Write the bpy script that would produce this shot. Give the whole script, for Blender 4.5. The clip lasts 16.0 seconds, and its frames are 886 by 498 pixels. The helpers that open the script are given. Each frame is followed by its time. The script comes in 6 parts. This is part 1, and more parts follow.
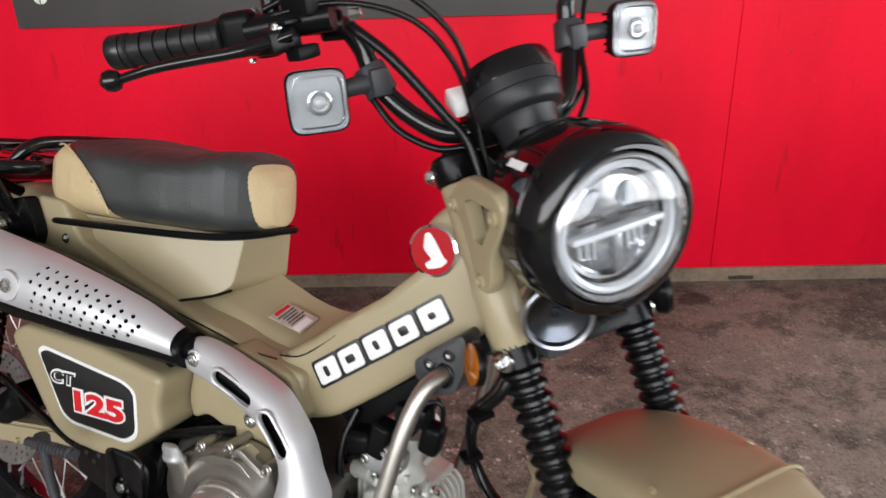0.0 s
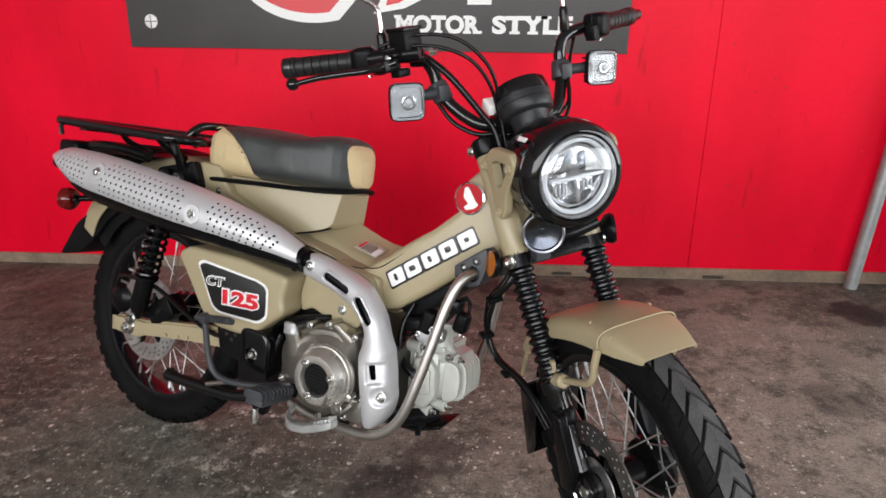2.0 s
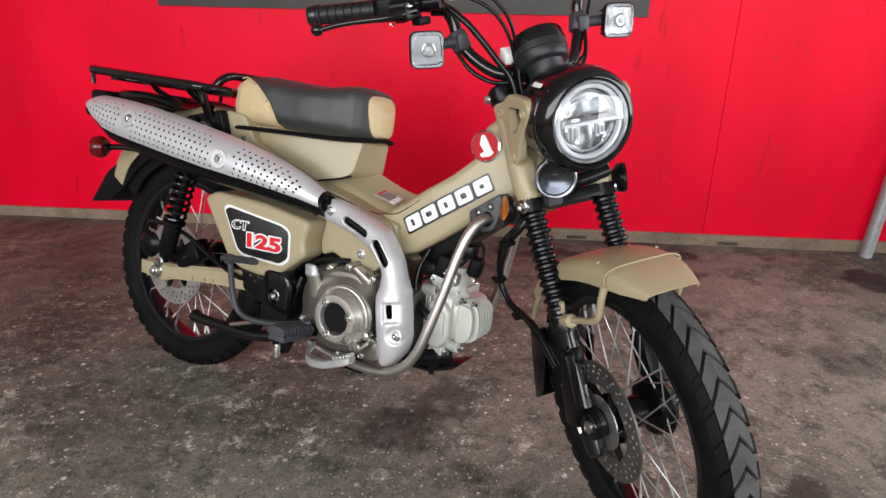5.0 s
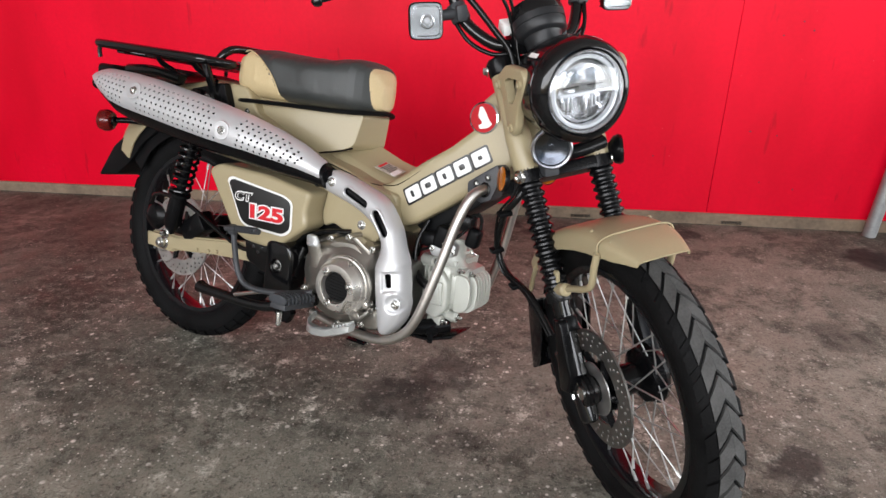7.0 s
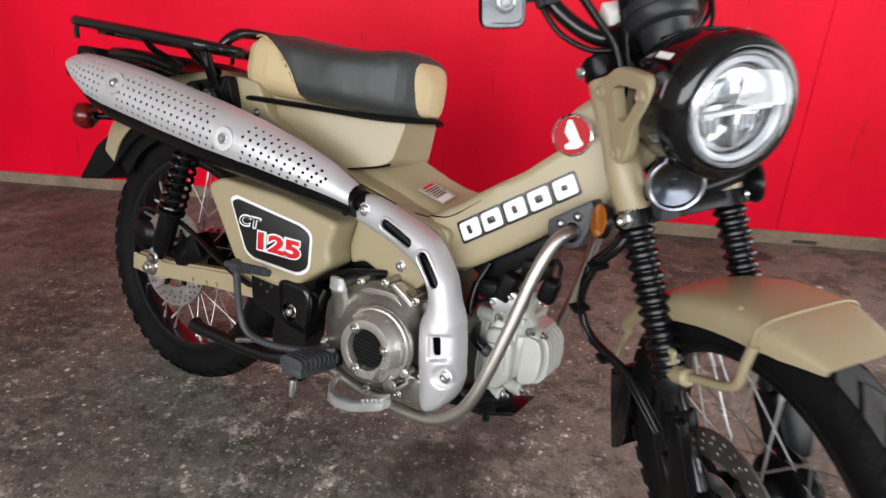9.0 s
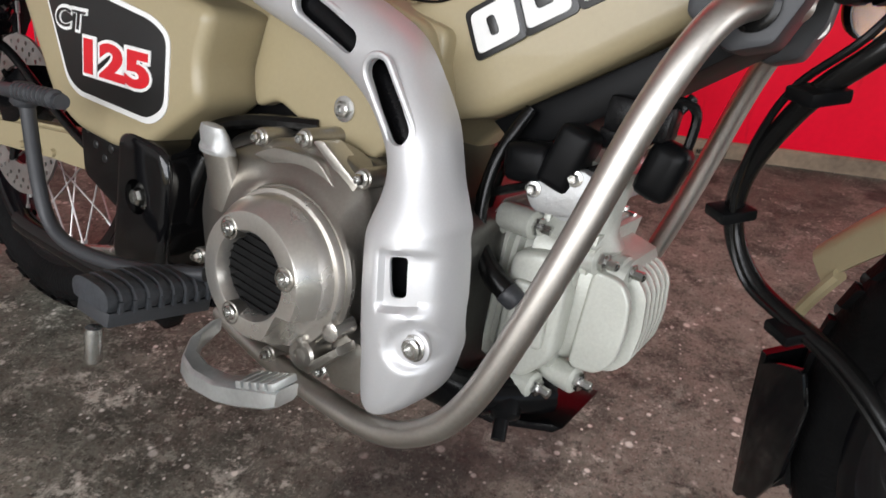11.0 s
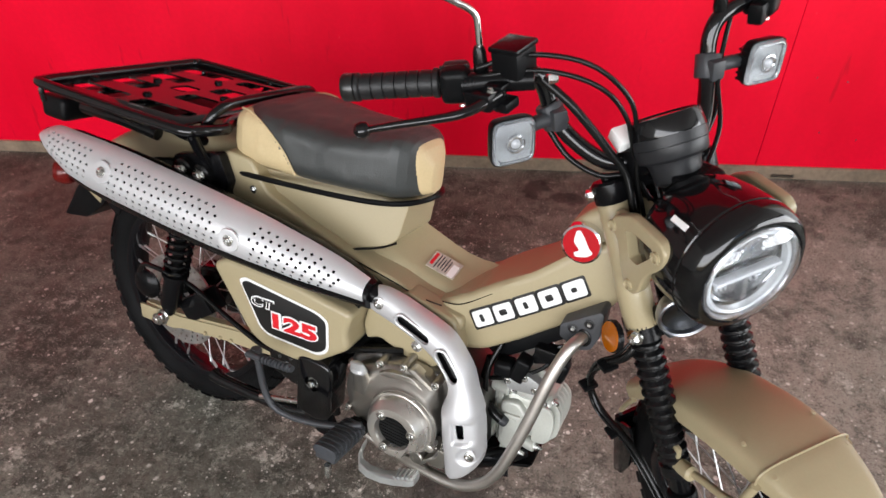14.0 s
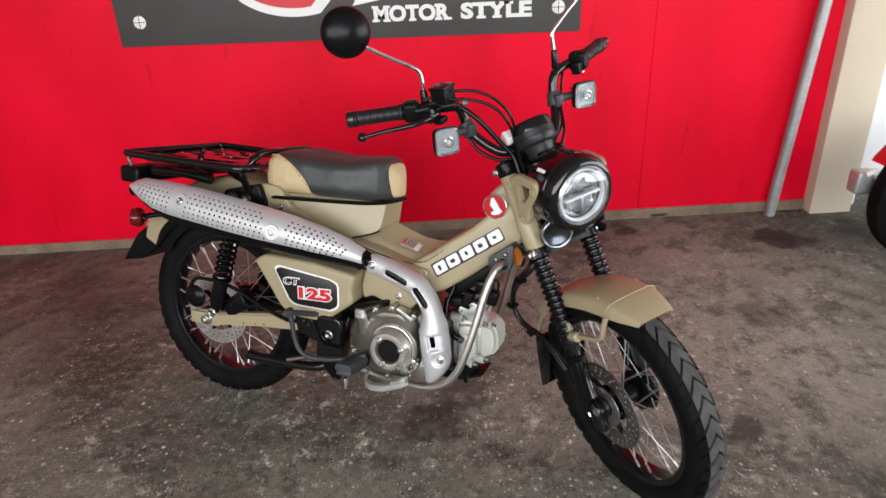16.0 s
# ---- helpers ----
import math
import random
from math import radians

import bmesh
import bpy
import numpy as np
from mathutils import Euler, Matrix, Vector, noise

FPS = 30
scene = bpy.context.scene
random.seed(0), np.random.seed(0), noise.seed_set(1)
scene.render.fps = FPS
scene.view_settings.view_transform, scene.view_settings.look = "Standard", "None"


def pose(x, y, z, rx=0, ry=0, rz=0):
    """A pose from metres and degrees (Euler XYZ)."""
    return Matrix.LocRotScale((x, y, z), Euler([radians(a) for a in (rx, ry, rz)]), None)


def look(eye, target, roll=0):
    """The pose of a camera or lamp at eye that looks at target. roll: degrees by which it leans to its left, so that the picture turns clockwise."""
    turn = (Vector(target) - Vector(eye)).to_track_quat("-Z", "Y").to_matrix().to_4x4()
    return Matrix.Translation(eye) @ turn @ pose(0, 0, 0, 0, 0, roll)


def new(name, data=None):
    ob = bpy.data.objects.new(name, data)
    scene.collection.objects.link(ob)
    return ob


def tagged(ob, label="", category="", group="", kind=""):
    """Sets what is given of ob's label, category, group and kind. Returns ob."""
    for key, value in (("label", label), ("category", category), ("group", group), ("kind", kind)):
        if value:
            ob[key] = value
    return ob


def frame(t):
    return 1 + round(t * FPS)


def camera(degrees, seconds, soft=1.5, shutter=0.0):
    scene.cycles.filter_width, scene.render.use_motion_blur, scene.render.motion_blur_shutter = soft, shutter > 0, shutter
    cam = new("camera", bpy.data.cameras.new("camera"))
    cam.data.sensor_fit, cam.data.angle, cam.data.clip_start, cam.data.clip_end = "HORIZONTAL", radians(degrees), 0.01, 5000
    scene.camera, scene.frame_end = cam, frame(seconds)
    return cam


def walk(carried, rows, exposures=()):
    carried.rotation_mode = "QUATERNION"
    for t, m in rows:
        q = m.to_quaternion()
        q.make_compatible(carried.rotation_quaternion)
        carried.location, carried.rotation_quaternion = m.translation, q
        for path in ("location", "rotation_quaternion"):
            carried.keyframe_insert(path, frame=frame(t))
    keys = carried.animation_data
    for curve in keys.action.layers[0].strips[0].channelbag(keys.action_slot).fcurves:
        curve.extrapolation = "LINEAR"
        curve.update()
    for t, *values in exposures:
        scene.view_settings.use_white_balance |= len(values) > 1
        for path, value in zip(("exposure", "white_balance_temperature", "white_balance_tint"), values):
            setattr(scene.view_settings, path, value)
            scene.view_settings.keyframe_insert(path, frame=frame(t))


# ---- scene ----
cam = camera(67.5, 16.0, shutter=0.5)
PATH = [
    (0, (0.175, 0.434, 0.992), (-0.038, 2.283, 0.26), -1.9),
    (0.5, (0.254, 0.321, 1.015), (-0.016, 2.158, 0.273), -2.9),
    (1, (0.25, 0.195, 1.014), (-0.039, 2.039, 0.294), -2.5),
    (1.5, (0.208, 0.03, 1.023), (0.012, 1.915, 0.383), -0.6),
    (2, (0.196, -0.051, 1.022), (-0.06, 1.822, 0.371), 0.5),
    (2.5, (0.2, -0.068, 1.005), (-0.062, 1.792, 0.317), 1.9),
    (3, (0.198, -0.072, 0.994), (-0.067, 1.783, 0.296), 2.2),
    (3.5, (0.194, -0.084, 0.989), (-0.056, 1.767, 0.274), 1.9),
    (4, (0.199, -0.101, 0.985), (-0.071, 1.748, 0.271), 2.0),
    (4.2, (0.201, -0.103, 0.985), (-0.073, 1.748, 0.279), 1.7),
    (6.3, (0.234, -0.134, 0.979), (-0.098, 1.686, 0.219), 1.0),
    (6.5, (0.237, -0.135, 0.976), (-0.082, 1.688, 0.22), 1.2),
    (7, (0.237, -0.139, 0.969), (-0.09, 1.678, 0.199), 1.2),
    (7.5, (0.232, -0.138, 0.969), (-0.1, 1.683, 0.213), 1.5),
    (8, (0.201, -0.109, 0.98), (-0.088, 1.714, 0.211), 2.4),
    (8.2, (0.176, -0.082, 0.988), (-0.109, 1.752, 0.244), 2.2),
    (10.3, (0.011, 0.641, 0.744), (-0.427, 2.31, -0.267), 3.2),
    (10.5, (0.02, 0.66, 0.706), (-0.408, 2.325, -0.317), 3.5),
    (11, (0.03, 0.657, 0.63), (-0.362, 2.366, -0.333), 5.3),
    (11.5, (0.035, 0.662, 0.636), (-0.35, 2.395, -0.285), 6.0),
    (12, (-0.006, 0.672, 0.783), (-0.311, 2.324, -0.303), 6.6),
    (12.2, (-0.074, 0.637, 0.832), (-0.16, 2.327, -0.233), 10.9),
    (12.5, (-0.131, 0.583, 0.925), (-0.209, 2.266, -0.153), 8.4),
    (13, (-0.147, 0.499, 1.123), (-0.243, 2.076, -0.104), 5.5),
    (13.5, (-0.097, 0.425, 1.24), (-0.223, 1.961, -0.034), 2.5),
    (14, (-0.018, 0.329, 1.294), (-0.227, 1.915, 0.095), 0.0),
    (14.5, (-0.041, 0.174, 1.31), (-0.109, 1.865, 0.245), -1.1),
    (15, (-0.06, 0.019, 1.332), (-0.087, 1.783, 0.389), -0.8),
    (15.5, (-0.012, -0.184, 1.329), (-0.089, 1.596, 0.421), -1.5),
    (16, (0.005, -0.368, 1.332), (-0.06, 1.43, 0.457), -2.4),
]
walk(cam, [(t, look(eye, target, roll)) for t, eye, target, roll in PATH],
     exposures=[(0, -0.09), (2.2, -0.09), (3.2, -0.02), (4.2, 0.0), (6.3, 0.08), (8.2, 0.08), (10.3, -0.08), (11.5, 0.0), (12.2, 0.07), (13, 0.14), (13.5, 0.24), (14, 0.2), (14.6, 0.04), (15, 0.0), (16, -0.05)])

# ---- light ----
world = bpy.data.worlds.new("daylight")
scene.world = world
world.use_nodes = True
sky = world.node_tree.nodes.new("ShaderNodeTexSky")
sky.sky_type = "NISHITA"
sky.sun_disc = False
sky.sun_elevation, sky.sun_rotation = radians(48), radians(200)
world.node_tree.links.new(sky.outputs[0], world.node_tree.nodes["Background"].inputs[0])
world.node_tree.nodes["Background"].inputs[1].default_value = 0.12
scene.view_settings.exposure = 0.0

sun = new("sun", bpy.data.lights.new("sun", "SUN"))
sun.data.energy, sun.data.angle, sun.data.color = 1.0, radians(10), (1.0, 0.96, 0.9)
sun.matrix_world = look((0, 0, 8), (0.9, 3.2, 3.0))


def area_lamp(name, eye, target, sx, sy, power, color=(1, 1, 1)):
    lamp = new(name, bpy.data.lights.new(name, "AREA"))
    lamp.data.shape, lamp.data.size, lamp.data.size_y = "RECTANGLE", sx, sy
    lamp.data.energy, lamp.data.color = power, color
    lamp.matrix_world = look(eye, target)
    return lamp


# skylight that falls in through the open shop front behind the walk
area_lamp("shopfront_daylight", (-0.5, -3.6, 1.9), (-0.2, 1.6, 0.9), 8.0, 2.0, 350, (0.985, 0.978, 1.0))
# daylight from the open side of the next bay
area_lamp("side_opening_daylight", (5.0, 0.6, 1.35), (0.0, 1.5, 0.8), 4.2, 2.0, 185, (0.97, 0.98, 1.0))

# ---- materials ----


def material(name, color, rough=0.5, metal=0.0, vary=0.12, scale=6.0, grain=120.0, bump=0.0, coat=0.0,
             dark=None, spec=0.5):
    m = bpy.data.materials.new(name)
    m.use_nodes = True
    nt = m.node_tree
    n, link = nt.nodes, nt.links.new
    bsdf = n["Principled BSDF"]
    coord = n.new("ShaderNodeTexCoord")
    big = n.new("ShaderNodeTexNoise")
    big.inputs["Scale"].default_value = scale
    big.inputs["Detail"].default_value = 5
    fine = n.new("ShaderNodeTexNoise")
    fine.inputs["Scale"].default_value = grain
    fine.inputs["Detail"].default_value = 3
    for t in (big, fine):
        link(coord.outputs["Object"], t.inputs["Vector"])
    add = n.new("ShaderNodeMath")
    add.operation = "ADD"
    half = n.new("ShaderNodeMath")
    half.operation, half.inputs[1].default_value = "MULTIPLY", 0.5
    link(fine.outputs["Fac"], half.inputs[0])
    link(big.outputs["Fac"], add.inputs[0])
    link(half.outputs[0], add.inputs[1])
    ramp = n.new("ShaderNodeMapRange")
    ramp.inputs["From Min"].default_value, ramp.inputs["From Max"].default_value = 0.45, 1.05
    link(add.outputs[0], ramp.inputs["Value"])
    mix = n.new("ShaderNodeMix")
    mix.data_type = "RGBA"
    low = dark or [c * (1 - vary) for c in color]
    high = [min(1, c * (1 + vary)) for c in color]
    mix.inputs[6].default_value, mix.inputs[7].default_value = (*low, 1), (*high, 1)
    link(ramp.outputs[0], mix.inputs[0])
    link(mix.outputs[2], bsdf.inputs["Base Color"])
    rr = n.new("ShaderNodeMapRange")
    rr.inputs["To Min"].default_value, rr.inputs["To Max"].default_value = max(0.02, rough * 0.8), min(1, rough * 1.25)
    link(big.outputs["Fac"], rr.inputs["Value"])
    link(rr.outputs[0], bsdf.inputs["Roughness"])
    bsdf.inputs["Metallic"].default_value = metal
    bsdf.inputs["Coat Weight"].default_value = coat
    bsdf.inputs["Specular IOR Level"].default_value = spec
    if bump:
        b = n.new("ShaderNodeBump")
        b.inputs["Strength"].default_value, b.inputs["Distance"].default_value = bump, 0.002
        link(fine.outputs["Fac"], b.inputs["Height"])
        link(b.outputs[0], bsdf.inputs["Normal"])
    return m


BEIGE = material("beige_paint", (0.345, 0.288, 0.172), 0.42, vary=0.06, scale=5, grain=300, bump=0.03, coat=0.15)
TAN = material("tan_vinyl", (0.55, 0.43, 0.24), 0.55, vary=0.1, scale=8, grain=260, bump=0.25)
VINYL = material("black_vinyl", (0.034, 0.037, 0.036), 0.42, vary=0.25, scale=10, grain=420, bump=0.3)
GLOSS = material("gloss_black", (0.004, 0.004, 0.0045), 0.09, vary=0.2, scale=8, coat=0.0, spec=0.5)
RIMBLACK = material("lacquered_rim_black", (0.005, 0.005, 0.006), 0.16, vary=0.2, scale=8, spec=0.35)
SATIN = material("satin_black", (0.004, 0.004, 0.0045), 0.24, vary=0.25, scale=12, grain=300, bump=0.04, spec=0.16)
PLASTIC = material("black_plastic", (0.005, 0.0052, 0.0056), 0.33, vary=0.25, scale=14, grain=700, bump=0.05, spec=0.1)
RUBBER = material("black_rubber", (0.0045, 0.0045, 0.0045), 0.24, vary=0.3, scale=20, grain=500, bump=0.04, spec=0.28)
TYRE = material("tyre_rubber", (0.006, 0.006, 0.0062), 0.55, vary=0.5, scale=14, grain=220, bump=0.5, spec=0.07)
BOOT = material("glossy_boot_rubber", (0.004, 0.004, 0.0045), 0.26, vary=0.3, scale=30, spec=0.35)
HOUSING = material("meter_housing", (0.016, 0.0165, 0.018), 0.38, vary=0.15, scale=18, grain=500, bump=0.05, spec=0.3)
TREAD = material("dusty_tread", (0.058, 0.057, 0.055), 0.75, vary=0.45, scale=24, grain=340, bump=0.5, spec=0.25)
SILVER = material("silver_paint", (0.58, 0.58, 0.585), 0.42, 0.45, vary=0.05, scale=9, grain=600, bump=0.04)
CAST = material("cast_aluminium", (0.46, 0.465, 0.46), 0.42, 0.6, vary=0.14, scale=14, grain=420, bump=0.15)
COVER = material("bronze_cast_cover", (0.60, 0.575, 0.53), 0.27, 0.85, vary=0.12, scale=12, grain=420, bump=0.03)
CRANK = material("dark_cast_cover", (0.36, 0.34, 0.305), 0.3, 0.9, vary=0.15, scale=10, grain=420, bump=0.04)
HEADCAST = material("grey_green_casting", (0.50, 0.51, 0.46), 0.36, 0.25, vary=0.16, scale=16, grain=380, bump=0.12)
PEGRUBBER = material("worn_grey_rubber", (0.028, 0.031, 0.036), 0.6, vary=0.5, scale=30, grain=300, bump=0.3)
GUIDE = material("milky_light_guide", (0.42, 0.44, 0.46), 0.25, 0.2, vary=0.05)
SILVERED = material("silvered_reflector", (0.52, 0.53, 0.55), 0.24, 0.9, vary=0.1, scale=40)
DULL = material("dull_aluminium", (0.17, 0.165, 0.155), 0.36, 0.9, vary=0.18, scale=18, grain=300, bump=0.1)
CHROME = material("chrome", (0.78, 0.78, 0.78), 0.1, 1.0, vary=0.05)
STEEL = material("brushed_steel", (0.53, 0.50, 0.46), 0.4, 1.0, vary=0.12, scale=16, grain=350, bump=0.015)
SPOKE = material("zinc_spoke", (0.5, 0.5, 0.49), 0.42, 0.9, vary=0.2, scale=40)
ZINC = material("zinc_bolt", (0.6, 0.6, 0.58), 0.25, 1.0, vary=0.15, scale=60)
DARKDISC = material("dark_disc_steel", (0.2, 0.19, 0.175), 0.42, 0.9, vary=0.3, scale=30, grain=400, bump=0.1)
DISC = material("disc_steel", (0.6, 0.59, 0.57), 0.4, 1.0, vary=0.2, scale=30, grain=500, bump=0.1)
WHITE = material("white_film", (0.8, 0.8, 0.78), 0.4, vary=0.05)
REDFILM = material("red_film", (0.6, 0.012, 0.02), 0.35, vary=0.1)
BLACKFILM = material("black_film", (0.012, 0.012, 0.012), 0.3, vary=0.2, scale=20)
GREY = material("grey_plastic", (0.034, 0.036, 0.04), 0.45, vary=0.15, scale=18, grain=400, bump=0.1)
GRIPRUBBER = material("grip_rubber", (0.010, 0.010, 0.0105), 0.42, vary=0.35, scale=40, grain=420, bump=0.2, spec=0.35)
BARBLACK = material("worn_black_metal", (0.05, 0.05, 0.05), 0.3, 0.8, vary=0.3, scale=40)
PEDALCAST = material("bare_pedal_alloy", (0.62, 0.64, 0.63), 0.34, 0.75, vary=0.15, scale=30, grain=350, bump=0.08)
BADGERED = material("badge_enamel", (0.40, 0.004, 0.010), 0.4, vary=0.1, scale=20, spec=0.2)
HORNRIM = material("horn_rim_metal", (0.33, 0.34, 0.37), 0.3, 1.0, vary=0.15, scale=30)
HORNFACE = material("smoked_metal", (0.085, 0.093, 0.11), 0.22, 1.0, vary=0.1, scale=20)
MESHBLACK = material("perforated_insert", (0.009, 0.009, 0.009), 0.6, vary=0.5, scale=300, grain=900, bump=0.6, spec=0.1)


def lens(name, color, rough=0.06, alpha=1.0):
    m = bpy.data.materials.new(name)
    m.use_nodes = True
    b = m.node_tree.nodes["Principled BSDF"]
    b.inputs["Base Color"].default_value = (*color, 1)
    b.inputs["Roughness"].default_value = rough
    b.inputs["Transmission Weight"].default_value = alpha
    b.inputs["IOR"].default_value = 1.45
    return m


CLEAR = lens("clear_lens", (0.95, 0.96, 0.97), 0.02)
FROST = lens("moulded_lens", (0.62, 0.65, 0.68), 0.12, 0.92)
AMBER = lens("amber_lens", (0.62, 0.17, 0.004), 0.1, 0.45)
REDLENS = lens("red_lens", (0.22, 0.012, 0.01), 0.12, 0.5)
FOIL = material("printed_foil", (0.46, 0.42, 0.35), 0.35, vary=0.3, scale=60, grain=300)

# ---- mesh helpers ----


def spline(pts, sub=6):
    """A smooth line through the points."""
    p = [Vector(q) for q in pts]
    if len(p) < 3:
        return p
    out = []
    for i in range(len(p) - 1):
        a, b, c, d = p[max(i - 1, 0)], p[i], p[i + 1], p[min(i + 2, len(p) - 1)]
        for k in range(sub):
            t = k / sub
            out.append(0.5 * (2 * b + (c - a) * t + (2 * a - 5 * b + 4 * c - d) * t * t + (3 * b - a - 3 * c + d) * t ** 3))
    out.append(p[-1])
    return out


def rings_to(bm, rings, loop=True, cap=True, around=False):
    vs = [[bm.verts.new(q) for q in ring] for ring in rings]
    n = len(vs[0])
    pairs = list(zip(vs, vs[1:])) + ([(vs[-1], vs[0])] if around else [])
    for a, b in pairs:
        for i in range(n if loop else n - 1):
            j = (i + 1) % n
            bm.faces.new((a[i], a[j], b[j], b[i]))
    if cap and not around:
        bm.faces.new(vs[0][::-1])
        bm.faces.new(vs[-1])
    return bm


def loft(rings, loop=True, cap=True, around=False):
    bm = bmesh.new()
    rings_to(bm, rings, loop, cap, around)
    bmesh.ops.recalc_face_normals(bm, faces=bm.faces)
    return bm


def tube(pts, r, seg=10, sub=6, around=False, bm=None):
    """A round tube along a smooth line; r may be a list, one radius a point."""
    line = spline(list(pts) + ([pts[0]] if around else []), sub)
    if around:
        line = line[:-1]
    if isinstance(r, (int, float)):
        rad = [r] * len(line)
    else:
        rad = np.interp(np.linspace(0, len(r) - 1, len(line)), range(len(r)), r)
    bm = bm or bmesh.new()
    rings, side = [], None
    for i, q in enumerate(line):
        if around:
            d = line[(i + 1) % len(line)] - line[i - 1]
        else:
            d = line[min(i + 1, len(line) - 1)] - line[max(i - 1, 0)]
        d.normalize()
        if side is None:
            side = d.cross(Vector((0, 0, 1)) if abs(d.z) < 0.9 else Vector((1, 0, 0)))
        side = (side - d * side.dot(d)).normalized()
        up = d.cross(side)
        rings.append([q + float(rad[i]) * (math.cos(a) * side + math.sin(a) * up)
                      for a in (2 * math.pi * k / seg for k in range(seg))])
    rings_to(bm, rings, around=around)
    bmesh.ops.recalc_face_normals(bm, faces=bm.faces)
    return bm


def frame_at(origin, axis, up=(0, 0, 1)):
    """A matrix whose z is the axis."""
    z = Vector(axis).normalized()
    x = Vector(up).cross(z)
    if x.length < 1e-4:
        x = Vector((1, 0, 0)).cross(z)
    x.normalize()
    y = z.cross(x)
    m = Matrix((x, y, z)).transposed().to_4x4()
    m.translation = Vector(origin)
    return m


def lathe(profile, origin=(0, 0, 0), axis=(0, 0, 1), seg=32, cap=True, bm=None):
    """A body of revolution from (radius, height) pairs."""
    bm = bm or bmesh.new()
    m = frame_at(origin, axis)
    rings = [[m @ Vector((r * math.cos(a), r * math.sin(a), h)) for a in (2 * math.pi * k / seg for k in range(seg))]
             for r, h in profile]
    rings_to(bm, rings, cap=cap)
    bmesh.ops.recalc_face_normals(bm, faces=bm.faces)
    return bm


def rounded(outline, r, seg=4):
    """The outline with its corners rounded."""
    out, n = [], len(outline)
    for i in range(n):
        p, a, b = Vector(outline[i]), Vector(outline[i - 1]), Vector(outline[(i + 1) % n])
        da, db = a - p, b - p
        k = min(r, da.length * 0.45, db.length * 0.45)
        s, e = p + da.normalized() * k, p + db.normalized() * k
        for j in range(seg + 1):
            t = j / seg
            out.append(s * (1 - t) ** 2 + p * 2 * t * (1 - t) + e * t * t)
    return out


def prism(outline, y0, y1, bevel=0.004, round_=0.0, seg=2, bm=None):
    """An outline in x and z, stretched across from y0 to y1, with bevelled rims."""
    bm = bm or bmesh.new()
    pts = rounded(outline, round_) if round_ else [Vector(p) for p in outline]
    a = [bm.verts.new((p.x, y0, p.y)) for p in pts]
    b = [bm.verts.new((p.x, y1, p.y)) for p in pts]
    n = len(pts)
    caps = [bm.faces.new(a), bm.faces.new(b[::-1])]
    for i in range(n):
        j = (i + 1) % n
        bm.faces.new((a[j], a[i], b[i], b[j]))
    bmesh.ops.recalc_face_normals(bm, faces=bm.faces)
    if bevel:
        edges = list({e for f in caps for e in f.edges})
        bmesh.ops.bevel(bm, geom=edges, offset=bevel, segments=seg, profile=0.6, affect="EDGES", clamp_overlap=True)
    return bm


def box(c, size, bevel=0.003, rot=None, bm=None, seg=2):
    bm2 = bmesh.new()
    bmesh.ops.create_cube(bm2, size=1)
    for v in bm2.verts:
        v.co = Vector((v.co.x * size[0], v.co.y * size[1], v.co.z * size[2]))
    if bevel:
        bmesh.ops.bevel(bm2, geom=list(bm2.edges), offset=bevel, segments=seg, profile=0.6, affect="EDGES", clamp_overlap=True)
    m = Matrix.Translation(c) @ (rot.to_4x4() if rot else Matrix())
    bm2.transform(m)
    return joined(bm, bm2) if bm else bm2


def joined(bm, other):
    me = bpy.data.meshes.new("joined")
    other.to_mesh(me)
    other.free()
    bm.from_mesh(me)
    bpy.data.meshes.remove(me)
    return bm


def mesh_of(name, bm, mats, sharp=38):
    me = bpy.data.meshes.new(name)
    bm.to_mesh(me)
    bm.free()
    for m in mats if isinstance(mats, (list, tuple)) else [mats]:
        me.materials.append(m)
    me.shade_smooth()
    me.set_sharp_from_angle(angle=radians(sharp))
    return me


def part(name, bm, mats, parent=None, label="", m=None, sharp=38):
    me = bm if isinstance(bm, bpy.types.Mesh) else mesh_of(name, bm, mats, sharp)
    ob = new(name, me)
    if parent:
        ob.parent = parent
    if m is None and parent is not None and parent.name == "motorcycle":
        m = RIGHT
    if m is not None:
        ob.matrix_basis = m
    return tagged(ob, label)


def empty(name, m=None):
    ob = new(name)
    if m is not None:
        ob.matrix_basis = m
    return ob


def cut(ob, cutter):
    """Holes through an object's mesh where the cutter's bodies stand."""
    tool = new("tool", mesh_of("tool", cutter, WHITE))
    tool.matrix_basis = Matrix()
    keep, ob.parent = ob.parent, None
    basis = ob.matrix_basis.copy()
    ob.matrix_basis = Matrix()
    mod = ob.modifiers.new("cut", "BOOLEAN")
    mod.operation, mod.object, mod.solver = "DIFFERENCE", tool, "EXACT"
    bpy.context.view_layer.update()
    me = bpy.data.meshes.new_from_object(ob.evaluated_get(bpy.context.evaluated_depsgraph_get()))
    ob.modifiers.clear()
    ob.data = me
    me.shade_smooth()
    me.set_sharp_from_angle(angle=radians(38))
    bpy.data.objects.remove(tool)
    ob.parent, ob.matrix_basis = keep, basis


def shell(bm, thick):
    """Gives an open sheet its thickness."""
    geo = bmesh.ops.solidify(bm, geom=list(bm.faces), thickness=thick)
    bmesh.ops.recalc_face_normals(bm, faces=bm.faces)
    return bm


